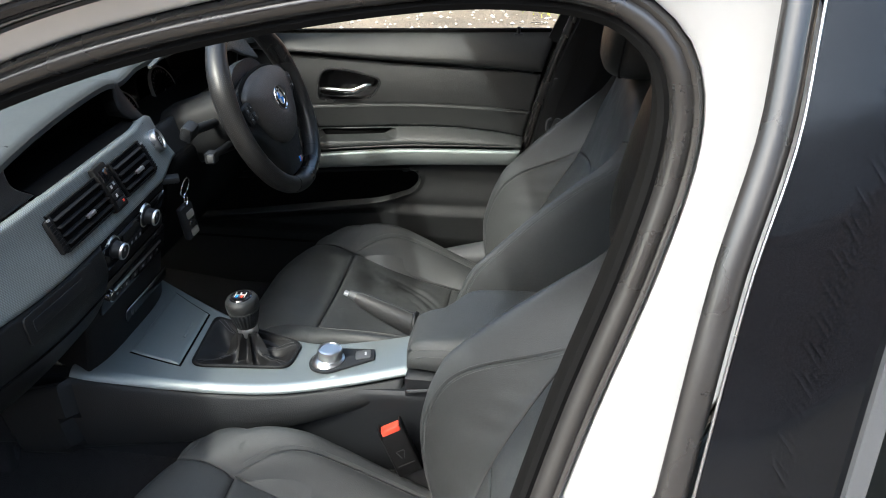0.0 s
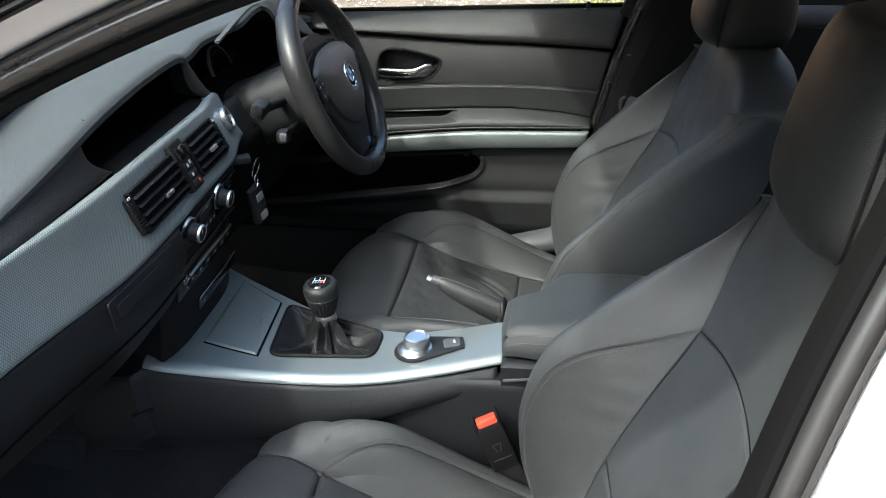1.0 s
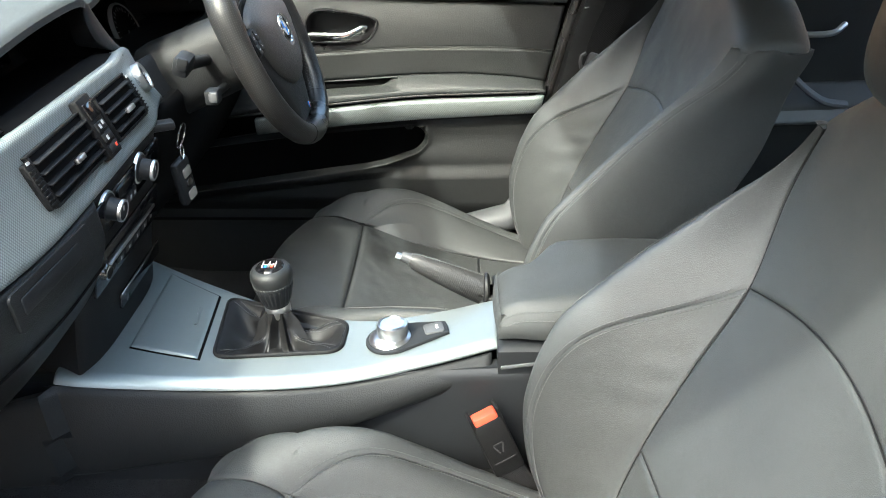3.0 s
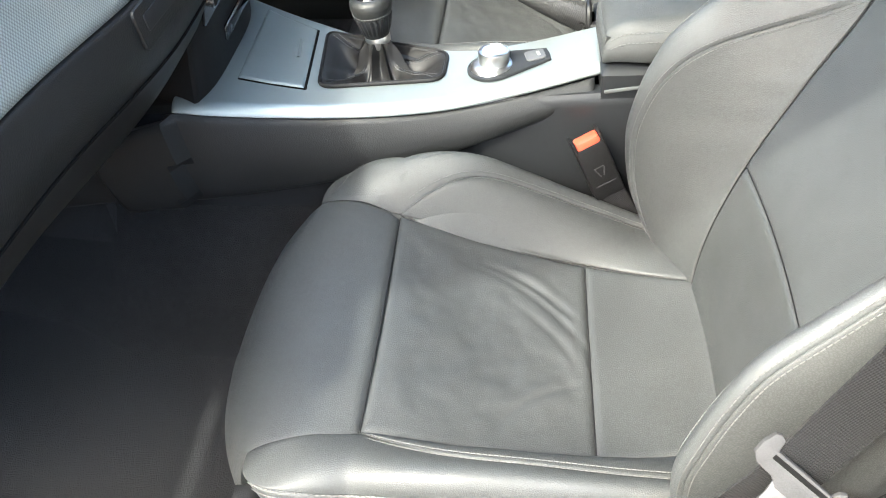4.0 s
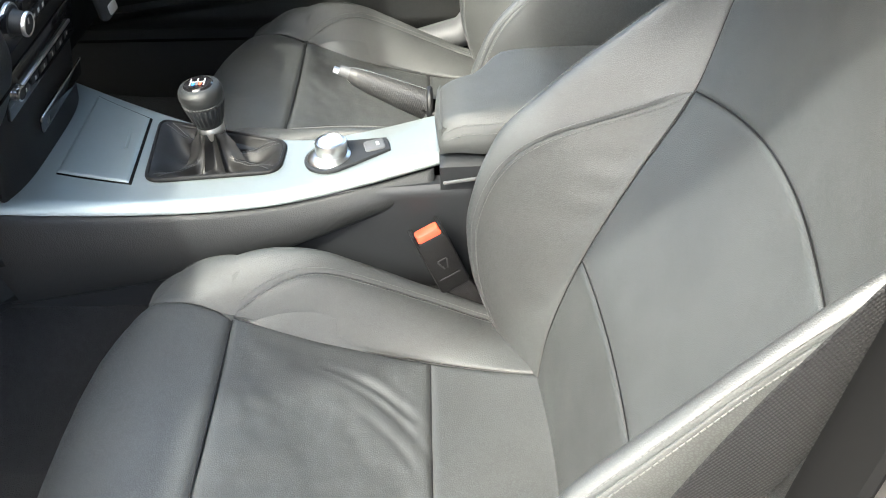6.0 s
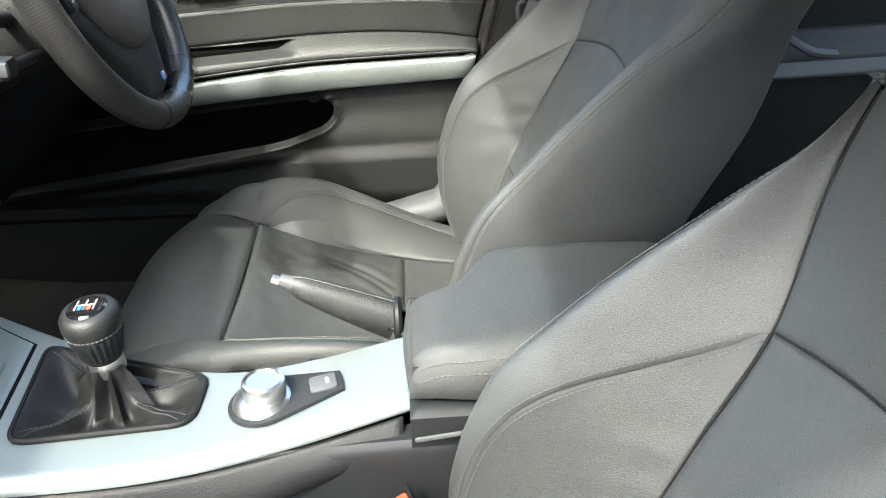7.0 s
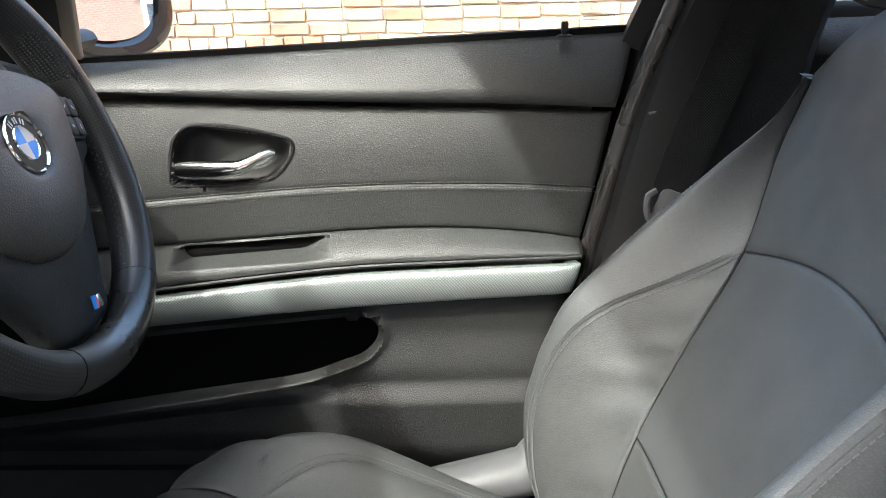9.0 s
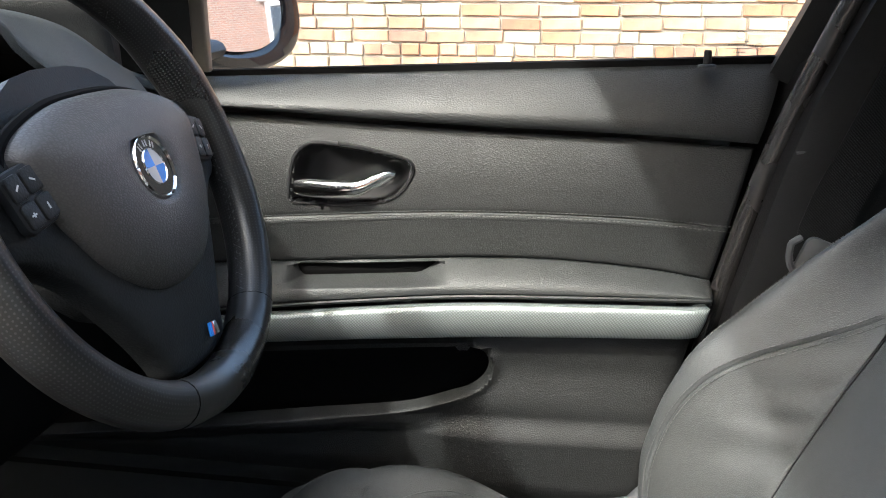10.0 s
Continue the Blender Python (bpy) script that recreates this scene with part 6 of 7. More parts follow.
    for k, (s, z) in enumerate(((1.0, 0.002), (0.96, 0.003), (0.91, 0.001), (0.84, -0.004), (0.76, -0.010), (0.67, -0.015), (0.58, -0.018), (0.50, -0.018), (0.43, -0.016), (0.37, -0.011), (0.32, -0.004), (0.285, 0.003), (0.255, 0.010), (0.23, 0.016), (0.205, 0.021), (0.19, 0.025))):
        r = []
        for p2 in even:
            d = Vector((p2.x, p2.y, 0)) - ctr
            a = math.atan2(d.y, d.x)
            q = neck.lerp(Vector((p2.x, p2.y, 0)), s) if s < 0.9 else ctr.lerp(Vector((p2.x, p2.y, 0)), s)
            # seams run as ridges from the corners to the lever; slack hide sags between them and is pleated at the neck
            gap = min(abs((a - c0 + math.pi) % (2 * math.pi) - math.pi) for c0 in corner)
            spine = math.exp(-(gap / 0.16)**2)
            hang = sm(0.97, 0.70, s) * sm(0.26, 0.5, s)
            pl = 1 - 2 * abs(math.sin(a * 3.5 + 0.5 + 0.5 * s))**0.7
            near_neck = sm(0.60, 0.36, s) * (1 - 0.7 * sm(0.26, 0.20, s))
            sl = math.sin(a * 5 + 0.9 + 5 * s) * 0.6 + math.sin(a * 9 + 2 - 7 * s) * 0.4
            rad = 0.0062 * pl * near_neck
            lift = hang * (0.011 * spine + 0.0030 * sl) + 0.0025 * pl * near_neck
            r.append(Vector((q.x + rad * math.cos(a), q.y + rad * math.sin(a), plate_z(p2.x) * s + plate_z(0.03) * (1 - s) + z + lift)))
        rows.append(r)
    bm = bmesh.new()
    skin(bm, rows, close_v=True)
    bmesh.ops.recalc_face_normals(bm, faces=bm.faces)
    part("gaiter", bm, GAITER, g, "creased black leather gaiter")
    st = bmesh.new()
    for c0 in corner:
        j = min(range(len(even)), key=lambda i: abs((math.atan2(even[i].y - ctr.y, even[i].x - ctr.x) - c0 + math.pi) % (2 * math.pi) - math.pi))
        for dj in (-1, 1):
            stitches([r[(j + dj) % len(even)] + Vector((0, 0, 0.0008)) for r in rows[2:11]], st, 0.0042, 0.0028, 0.0005)
    part("gaiter_stitching", st, GREY, g, kind="stuff")
    m = Matrix.Translation((0.027, 0.016, 0.590)) @ pose(0, 0, 0, 3, -4, 0) @ Matrix.Diagonal((1.16, 1.22, 1.20, 1))
    part("collar", lathe([(0.0, -0.007), (0.0128, -0.007), (0.0138, -0.005), (0.0138, 0.006), (0.0130, 0.008), (0.0, 0.008)], m, 28), SATIN, g, "satin silver collar")
    prof = [(0.0140, 0.007), (0.0160, 0.014), (0.0186, 0.024), (0.0214, 0.034), (0.0228, 0.040), (0.0224, 0.0455), (0.0200, 0.0495), (0.0160, 0.0512), (0.0, 0.0512)]
    bm = lathe(prof, m, 32)
    part("knob", bm, LEATHER_SOFT, g, "black leather gear knob")
    grip = bmesh.new()
    skin(grip, [[m @ Vector((rr * (1.035 if j % 4 < 2 else 0.985) * math.cos(2 * math.pi * j / 96), rr * (1.035 if j % 4 < 2 else 0.985) * math.sin(2 * math.pi * j / 96), zz)) for j in range(96)] for rr, zz in ((0.0154, 0.0115), (0.0162, 0.0135), (0.0190, 0.024), (0.0207, 0.0305), (0.0204, 0.0315))], close_v=True)
    bmesh.ops.recalc_face_normals(grip, faces=grip.faces)
    part("grip_panel", grip, PLASTIC, g, "ribbed grip panel")
    part("knob_badge", lathe([(0.0, 0.0535), (0.0135, 0.0528), (0.0152, 0.0512)], m, 28), GLOSS, g, "gloss black badge with shift pattern")
    bm = bmesh.new()
    for x in (-0.007, 0.0, 0.007):
        slab((0.0009, 0.012, 0.0004), 0, m @ Matrix.Translation((x, 0.0, 0.0538)), bm)
    slab((0.015, 0.0009, 0.0004), 0, m @ Matrix.Translation((0, 0.0, 0.0538)), bm)
    part("shift_pattern", bm, WHITE, g, "white shift pattern lines", kind="stuff")
    for x, mt in ((-0.0035, BLUE), (0.0, GREY), (0.0035, RED)):
        part("badge_stripe", slab((0.0028, 0.005, 0.0004), 0, m @ Matrix.Translation((x, -0.004, 0.0540))), mt, g)
    bm = bmesh.new()
    stitches([m @ Vector((0.0217 * math.cos(a), 0.0217 * math.sin(a), 0.0340)) for a in [2 * math.pi * i / 60 for i in range(61)]], bm, 0.004, 0.0024, 0.0006)
    part("knob_stitching", bm, THREAD, g, kind="stuff")

    # rotary controller
    r = thing("rotary_controller", (0.18, -0.03, 0.57), "silver rotary control knob in a black oval surround", "controller")
    zc = plate_z(0.18)
    base = []
    for i in range(40):
        a = 2 * math.pi * i / 40
        x, y = 0.033 * math.cos(a), 0.032 * math.sin(a)
        if math.cos(a) > 0.25:
            k = (math.cos(a) - 0.25) / 0.75
            x, y = 0.008 + 0.062 * k, math.copysign(0.031 - 0.018 * k, math.sin(a)) if abs(math.sin(a)) > 0.02 else 0
        base.append((x, y))
    mb = frame_at((0.176, -0.034, zc + 0.001), (0.97, 0.20, 0.12), (-0.2, 0.97, 0))
    part("surround", plate(base, 0.004, mb, 0.0015), PLASTIC, r, "black oval surround")
    mk = Matrix.Translation((0.176, -0.033, zc + 0.005))
    part("skirt", lathe([(0.0, 0.004), (0.019, 0.004), (0.024, 0.002), (0.0285, -0.001), (0.0295, -0.004)], mk, 36), SATIN, r, "bright flared skirt")
    part("knob", lathe([(0.0185, 0.003), (0.0188, 0.008), (0.0192, 0.016), (0.0182, 0.0195), (0.0150, 0.0205), (0.0142, 0.0195), (0.0, 0.0192)], mk, 36), SATIN, r, "silver turned knob")
    part("button", plate(rounded(0.024, 0.022, 0.004), 0.003, mb @ Matrix.Translation((0.052, 0, 0.003)), 0.001), GREY, r, "grey menu button")
    part("button_mark", slab((0.003, 0.008, 0.0006), 0, mb @ Matrix.Translation((0.056, 0, 0.0064))), WHITE, r)

    # handbrake
    h = thing("handbrake", (0.25, 0.07, 0.55), "leather handbrake lever with chrome button and gaiter", "handbrake")
    tip, root = Vector((0.178, 0.074, 0.636)), Vector((0.290, 0.064, 0.592))
    ax = (root - tip)
    up = Vector((0.36, 0, 0.93))
    rows = []
    for i in range(121):
        t = i / 120
        rib = 1 + 0.014 * math.sin(i * 2 * math.pi / 3.0 + 0.4) * sm(0.10, 0.14, t)
        hh = rib * curve(t, [(0, 0.0078), (0.08, 0.0115), (0.3, 0.0150), (0.7, 0.0190), (1, 0.0210)])
        ww = rib * curve(t, [(0, 0.0078), (0.1, 0.0110), (0.4, 0.0130), (1, 0.0140)])
        o = tip + ax * (0.13 + 0.87 * t) + up * (0.004 - 0.25 * hh)
        rows.append([o + Vector((0, 1, 0)) * ww * math.cos(b) + up * hh * math.sin(b) for b in [2 * math.pi * j / 18 for j in range(18)]])
    bm = bmesh.new()
    vs = skin(bm, rows, close_v=True)
    bm.faces.new(vs[0]); bm.faces.new(list(reversed(vs[-1])))
    bmesh.ops.recalc_face_normals(bm, faces=bm.faces)
    part("grip", bm, RIBBED, h, "ribbed black leather grip")
    part("end_cap", sweep([tip + ax * (0.03 + 0.13 * i / 6) + up * 0.002 for i in range(7)], ring(0.0068, 12, 0.0075), side=(0, 1, 0), scale=lambda u: 0.85 + 0.2 * u), GREY, h, "grey metal end cap")
    part("release_button", sweep([tip - ax * 0.03, tip + ax * 0.05], ring(0.0044, 12)), SATIN, h, "satin release button")
    part("grip_strip", tube([r[14] + Vector((0, -0.0008, 0)) for r in rows[1:]], 0.0013, 6), SATIN, h, "bright strip along the grip")
    st = bmesh.new()
    stitches([r[5] + up * 0.0008 for r in rows[1:]], st, 0.004, 0.003, 0.0006)
    part("grip_stitching", st, THREAD, h, kind="stuff")
    bm = bmesh.new()
    rows = []
    for k in range(9):
        t = k / 8
        cx = root.lerp(Vector((0.318, 0.062, 0.542)), t) + Vector((0.016 * math.sin(t * 3), 0, 0.008 * math.sin(t * 3)))
        r2 = []
        for j in range(28):
            a = 2 * math.pi * j / 28
            rr = (0.019 + 0.016 * math.sin(t * 2.2)) * (1 + 0.13 * math.sin(a * 4 + k * 1.1) * math.sin(0.4 + t * 2.7) + 0.06 * math.sin(a * 9 - k * 1.7))
            r2.append(cx + Vector((rr * math.cos(a), rr * 0.85 * math.sin(a), 0.006 * math.sin(a * 4 + 1) * t)))
        rows.append(r2)
    skin(bm, rows, close_v=True)
    bmesh.ops.recalc_face_normals(bm, faces=bm.faces)
    part("gaiter", bm, GAITER, h, "crumpled black leather gaiter")
    part("gaiter_band", sweep([root + Vector((0.003, 0.018 * math.cos(a), 0.019 * math.sin(a))) for a in [2 * math.pi * i / 24 for i in range(24)]], ring(0.0042, 8), close=True), GAITER, h)

    # armrest
    a = thing("armrest", (0.44, 0.01, 0.6), "black leather centre armrest with stitched edge", "armrest")

    def arm(u, v):
        # v runs over the near side, the top and the far side
        x = 0.303 + 0.276 * u
        y0, y1 = curve(x, [(0.30, -0.072), (0.36, -0.082), (0.58, -0.082)]), curve(x, [(0.30, 0.034), (0.345, 0.040), (0.365, 0.072), (0.38, 0.096), (0.41, 0.102), (0.58, 0.104)])
        zt = 0.646 + 0.012 * math.sin(u * 2.6)
        fr = (1 - min(1, u / 0.12))**2.2
        bk = max(0, (u - 0.85) / 0.15)**2
        if v < 0.25:
            k = v / 0.25
            y, z = y0 - 0.004 * math.sin(k * 3.1), 0.603 + (zt - 0.016 - 0.603) * k
        elif v > 0.78:
            k = (v - 0.78) / 0.22
            y, z = y1, zt - 0.014 - 0.03 * k
        else:
            k = (v - 0.25) / 0.53
            y = y0 + (y1 - y0) * k
            e = min(k, 1 - k)
            z = zt - 0.016 * (1 - min(1, e / 0.13))**2
        return (x, y, z - 0.014 * fr * (1 if v > 0.2 else 0.3) - 0.03 * bk)
    part("cover", pad(arm, 26, 40, (0, 0, 1), press=0.002, rim=0.006, skirt=0.012), LEATHER, a)
    part("front_face", pad(lambda u, v: (0.3015 + 0.001 * u - 0.004 * math.sin(v * 3.1) * math.sin(u * 3.1), -0.070 + 0.106 * v, 0.602 + 0.030 * u), 8, 12, (-1, 0, 0), press=0.003, rim=0.006), LEATHER, a)
    st = bmesh.new()
    for k in (0.215, 0.262):
        stitches([Vector(arm(i / 30, k)) + Vector((0, -0.0012, 0.0008)) for i in range(1, 30)], st)
    part("stitching", st, THREAD, a, "pale double stitching", kind="stuff")
    return c


# ---------------- steering wheel and column ----------------
TILT_W = radians(22.5)
HUB = Vector((-0.021, 0.351, 0.866))
AX = Vector((math.cos(TILT_W), 0, math.sin(TILT_W)))
UP_W = Vector((-math.sin(TILT_W), 0, math.cos(TILT_W)))
# local x to the driver's right as seen from the seat is -y here; x is kept along +y
WHEEL_M = Matrix.Translation(HUB) @ Matrix((Vector((0, 1, 0)), UP_W, AX)).transposed().to_4x4() @ Matrix.Scale(0.925, 4)


def wp(x, y, z=0.0):
    return WHEEL_M @ Vector((x, y, z))


def build_wheel():
    w = thing("steering_wheel", tuple(HUB), "black perforated leather three-spoke sports steering wheel", "steering wheel")
    R, BACK = 0.169, -0.007

    def arc(a0, a1, n):
        return [wp(R * math.cos(radians(a0 + (a1 - a0) * i / n)), R * math.sin(radians(a0 + (a1 - a0) * i / n))) for i in range(n + 1)]

    def rim(a0, a1, n, fat=0.0):
        bm = bmesh.new()
        rows = []
        for i in range(n + 1):
            a = radians(a0 + (a1 - a0) * i / n)
            c, s = math.cos(a), math.sin(a)
            bump = 0.0022 * (math.exp(-((math.degrees(a) - 25) / 14)**2) + math.exp(-((math.degrees(a) - 155) / 14)**2))
            r = []
            for j in range(16):
                b = 2 * math.pi * j / 16
                rr = 0.0172 + fat + bump
                r.append(wp((R + rr * math.cos(b)) * c, (R + rr * math.cos(b)) * s, BACK + 0.0185 / 0.016 * rr * math.sin(b)))
            rows.append(r)
        skin(bm, rows, close_v=True)
        bmesh.ops.recalc_face_normals(bm, faces=bm.faces)
        return bm
    def holes(bm):
        """Lays the punched pattern along and round the rim."""
        lay = bm.loops.layers.uv.new("UVMap")
        inv = WHEEL_M.inverted()
        for f in bm.faces:
            ab = []
            for lp in f.loops:
                p = inv @ lp.vert.co
                ab.append([math.atan2(p.y, p.x), math.atan2(p.z - BACK, math.hypot(p.x, p.y) - R)])
            for k in (0, 1):
                if max(q[k] for q in ab) - min(q[k] for q in ab) > math.pi:
                    for q in ab:
                        q[k] += 2 * math.pi if q[k] < 0 else 0
            for lp, q in zip(f.loops, ab):
                lp[lay].uv = (q[0] * R, q[1] * 0.018)
        return bm
    for a0, a1, n in ((-55, 108, 64), (148, 248, 42)):
        part("rim_grip", holes(rim(a0, a1, n)), PERFORATED, w, "perforated leather rim")
    for a0, a1, n in ((108, 148, 18), (248, 305, 26)):
        part("rim_thumb", rim(a0, a1, n, 0.0004), WHEEL, w, "smooth leather rim section")
    for deg in (-55, -112, 108, 148):
        c, s = math.cos(radians(deg)), math.sin(radians(deg))
        part("rim_seam", sweep([wp((R + 0.0171 * math.cos(b)) * c, (R + 0.0171 * math.cos(b)) * s, BACK + 0.0198 * math.sin(b)) for b in [2 * math.pi * i / 24 for i in range(24)]], ring(0.0006, 6), close=True), DARK, w)
    st = bmesh.new()
    for a0, a1 in ((-53, 66), (114, 240)):
        pts = [wp((R - 0.0165) * math.cos(radians(a)), (R - 0.0165) * math.sin(radians(a)), BACK + 0.002 * (-1)**k) for k, a in enumerate([a0 + (a1 - a0) * i / 90 for i in range(91)])]
        stitches(pts, st, 0.004, 0.004, 0.0007)
    part("rim_stitching", st, GREY, w, "cross stitching inside the rim", kind="stuff")
    # hub pad
    half = [(0.042, 0.0632), (0.080, 0.0545), (0.106, 0.0425), (0.1135, 0.0290), (0.1050, 0.0010), (0.0890, -0.0320), (0.0655, -0.0605), (0.036, -0.0800)]
    out = [(0, 0.0650)] + half + [(0, -0.0865)] + [(-x, y) for x, y in reversed(half)]
    n = len(out)
    dense = []
    for i in range(n):
        for k in range(4):
            t = k / 4
            p0, p1, p2, p3 = (Vector((*out[(i + d) % n], 0)) for d in (-1, 0, 1, 2))
            dense.append(0.5 * (2 * p1 + (p2 - p0) * t + (2 * p0 - 5 * p1 + 4 * p2 - p3) * t * t + (3 * p1 - p0 - 3 * p2 + p3) * t**3))
    bm = bmesh.new()
    rows = []
    for s, z in ((1.0, -0.02), (1.0, -0.004), (0.985, 0.004), (0.95, 0.009), (0.88, 0.0135), (0.75, 0.0185), (0.55, 0.0225), (0.36, 0.024), (0.27, 0.0235), (0.24, 0.0215), (0.15, 0.021), (0.0, 0.021)):
        rows.append([wp(p.x * s, p.y * s, z) if s > 0.3 else wp(*(Vector((p.x, p.y, 0)).normalized() * (0.103 * s)).to_2d(), z) for p in dense])
    skin(bm, rows, close_v=True)
    bmesh.ops.remove_doubles(bm, verts=bm.verts, dist=1e-5)
    bmesh.ops.recalc_face_normals(bm, faces=bm.faces)
    part("airbag_pad", bm, PAD, w, "grained black airbag pad")
    part("airbag_gap", sweep([wp(p.x * 1.012, p.y * 1.012, -0.006) for p in dense], ring(0.004, 8), close=True), DARK, w)
    # roundel
    mb = WHEEL_M @ Matrix.Translation((0, 0, 0.0215))
    part("badge_rim", lathe([(0.0215, 0.001), (0.0232, 0.0032), (0.0245, 0.0010), (0.0245, -0.001)], mb, 40), CHROME, w, "chrome badge rim")
    part("badge_ring", lathe([(0.0135, 0.0016), (0.0218, 0.0016)], mb, 40), GLOSS, w, "black badge ring")
    part("badge_inner_rim", lathe([(0.0128, 0.0014), (0.0134, 0.0026), (0.0142, 0.0014)], mb, 32), CHROME, w)
    for q in range(4):
        bm = bmesh.new()
        c = bm.verts.new(mb @ Vector((0, 0, 0.0021)))
        vs = [bm.verts.new(mb @ Vector((0.0129 * math.cos(radians(90 * q + 9 * i)), 0.0129 * math.sin(radians(90 * q + 9 * i)), 0.0018))) for i in range(11)]
        for i in range(10):
            bm.faces.new((c, vs[i], vs[i + 1]))
        part("badge_quarter", bm, BLUE if q % 2 else WHITE, w)
    bm = bmesh.new()
    for a in (62, 90, 118):
        for k in (-0.0016, 0.0016):
            slab((0.0012, 0.0048, 0.0004), 0, mb @ pose(0, 0, 0, 0, 0, a - 90) @ Matrix.Translation((k, 0.0176, 0.0018)), bm)
    part("badge_mark", bm, WHITE, w)
    # spoke carrier: two side arms and the broad lower leg in one
    half = [(0.060, 0.052), (0.118, 0.050), (0.158, 0.042), (0.160, 0.010), (0.154, -0.018), (0.124, -0.030), (0.100, -0.050), (0.080, -0.078), (0.062, -0.106), (0.050, -0.128), (0.044, -0.142), (0.030, -0.148)]
    arms = smooth_loop([(0, 0.052)] + half + [(0, -0.150)] + [(-x, y) for x, y in reversed(half)], 3)
    mid = Vector((0, -0.018))
    rows = []
    for k, z in ((1.0, -0.022), (1.0, -0.010), (0.990, -0.0055), (0.965, -0.0025), (0.92, -0.0008), (0.75, 0.0010), (0.5, 0.0020), (0.0, 0.0025)):
        row = []
        for p in arms:
            q = mid + (Vector((p.x, p.y)) - mid) * k
            row.append(wp(q.x, q.y, z - 0.007 * sm(0.09, 0.16, q.length)))
        rows.append(row)
    part("spoke_carrier", skin_rows(rows), BLACK_SOFT, w, "satin black spokes")
    for s in (-1, 1):
        ms = WHEEL_M @ pose(s * 0.1165, 0.0095, 0.0, 0, s * 5, -s * 10)
        part("switch_panel", plate(rounded(0.033, 0.040, 0.007), 0.006, ms, 0.002), PLASTIC, w)
        for k in range(4):
            part("switch_button", plate(rounded(0.0132, 0.0165, 0.003), 0.003, ms @ Matrix.Translation(((k % 2 - 0.5) * 0.0148, (k // 2 - 0.5) * 0.0182, 0.0050)), 0.001), BLACK_SOFT, w)
        bm = bmesh.new()
        for k in range(4):
            at = ms @ Matrix.Translation(((k % 2 - 0.5) * 0.0148, (k // 2 - 0.5) * 0.0182, 0.0081))
            slab((0.0044, 0.0011, 0.0004), 0, at @ pose(0, 0, 0, 0, 0, (0, 90, 35, -35)[k]), bm)
            if k < 2:
                slab((0.0011, 0.0030, 0.0004), 0, at, bm)
        part("switch_symbol", bm, WHITE, w)
    m = WHEEL_M @ pose(0.0155, -0.1305, -0.0055, 0, 0, -6) @ Matrix.Diagonal((0.56, 0.56, 1, 1))
    for k, mt in enumerate((BLUE, BLUE, RED)):
        part("badge_stripe", slab((0.0040, 0.019, 0.0014), 0, m @ Matrix.Translation((-0.008 + 0.0044 * k, 0, 0.004)) @ pose(0, 0, 0, 0, 0, -18)), mt, w)
    part("m_badge", slab((0.011, 0.018, 0.0014), 0.0004, m @ Matrix.Translation((0.0085, 0, 0.004))), SATIN, w, "small bright badge")
    part("airbag_emboss", plate(rounded(0.022, 0.008, 0.003), 0.0006, WHEEL_M @ pose(0.062, -0.048, 0.0125, 14, 20, 0), 0), BLACK_SOFT, w)

    col = thing("steering_column", tuple(HUB - AX * 0.12), "black steering column shroud with stalks", "steering column")
    path = [HUB - AX * (0.018 + 0.17 * i / 8) for i in range(9)]
    part("shroud", sweep(path, [(x * 1, y) for x, y in rounded(0.125, 0.105, 0.04)], side=(0, 1, 0), scale=lambda u: 1.0 + 0.10 * u), BLACK_SOFT, col, "soft black column shroud")
    part("shroud_lip", sweep(path[:2], rounded(0.19, 0.17, 0.075), side=(0, 1, 0)), BLACK_SOFT, col)
    part("stalk", tube([(-0.105, 0.31, 0.838), (-0.105, 0.24, 0.850), (-0.103, 0.185, 0.860)], 0.0085, 12, 10), PLASTIC, col)
    part("stalk_end", slab((0.022, 0.034, 0.026), 0.006, Matrix.Translation((-0.101, 0.172, 0.864)) @ pose(0, 0, 0, 10, 20, 0)), PLASTIC, col)
    part("stalk_cap", slab((0.014, 0.006, 0.018), 0.003, Matrix.Translation((-0.097, 0.153, 0.868)) @ pose(0, 0, 0, 10, 20, 0)), PLASTIC, col, "grey stalk cap")
    part("cruise_stalk", tube([(-0.085, 0.31, 0.80), (-0.078, 0.23, 0.81), (-0.072, 0.19, 0.818)], 0.006, 10, 8), PLASTIC, col)
    part("cruise_end", slab((0.018, 0.024, 0.020), 0.004, Matrix.Translation((-0.068, 0.173, 0.821))), PLASTIC, col)
    part("cruise_cap", slab((0.012, 0.008, 0.014), 0.003, Matrix.Translation((-0.064, 0.160, 0.823))), GREY, col, "grey stalk cap")
    part("far_stalk", tube([(-0.105, 0.43, 0.838), (-0.105, 0.50, 0.850), (-0.103, 0.55, 0.862)], 0.0085, 12, 8), PLASTIC, col)

    k = thing("car_key", (-0.12, 0.155, 0.7), "black car key with silver buttons hanging from a ring", "key")
    part("inserted_end", slab((0.05, 0.022, 0.011), 0.003, Matrix.Translation((-0.135, 0.125, 0.795)) @ pose(0, 0, 0, 0, 0, 28)), PLASTIC, k, "black key end in the slot")
    part("key_ring", sweep([Vector((-0.107 + 0.004 * math.sin(a), 0.140 + 0.0155 * math.cos(a), 0.778 + 0.0155 * math.sin(a))) for a in [2 * math.pi * i / 28 for i in range(28)]], ring(0.0013, 6), close=True), CHROME, k, "chrome split ring")
    part("link", sweep([Vector((-0.110, 0.143 + 0.006 * math.cos(a), 0.754 + 0.010 * math.sin(a))) for a in [2 * math.pi * i / 20 for i in range(20)]], ring(0.0013, 6), close=True), CHROME, k)
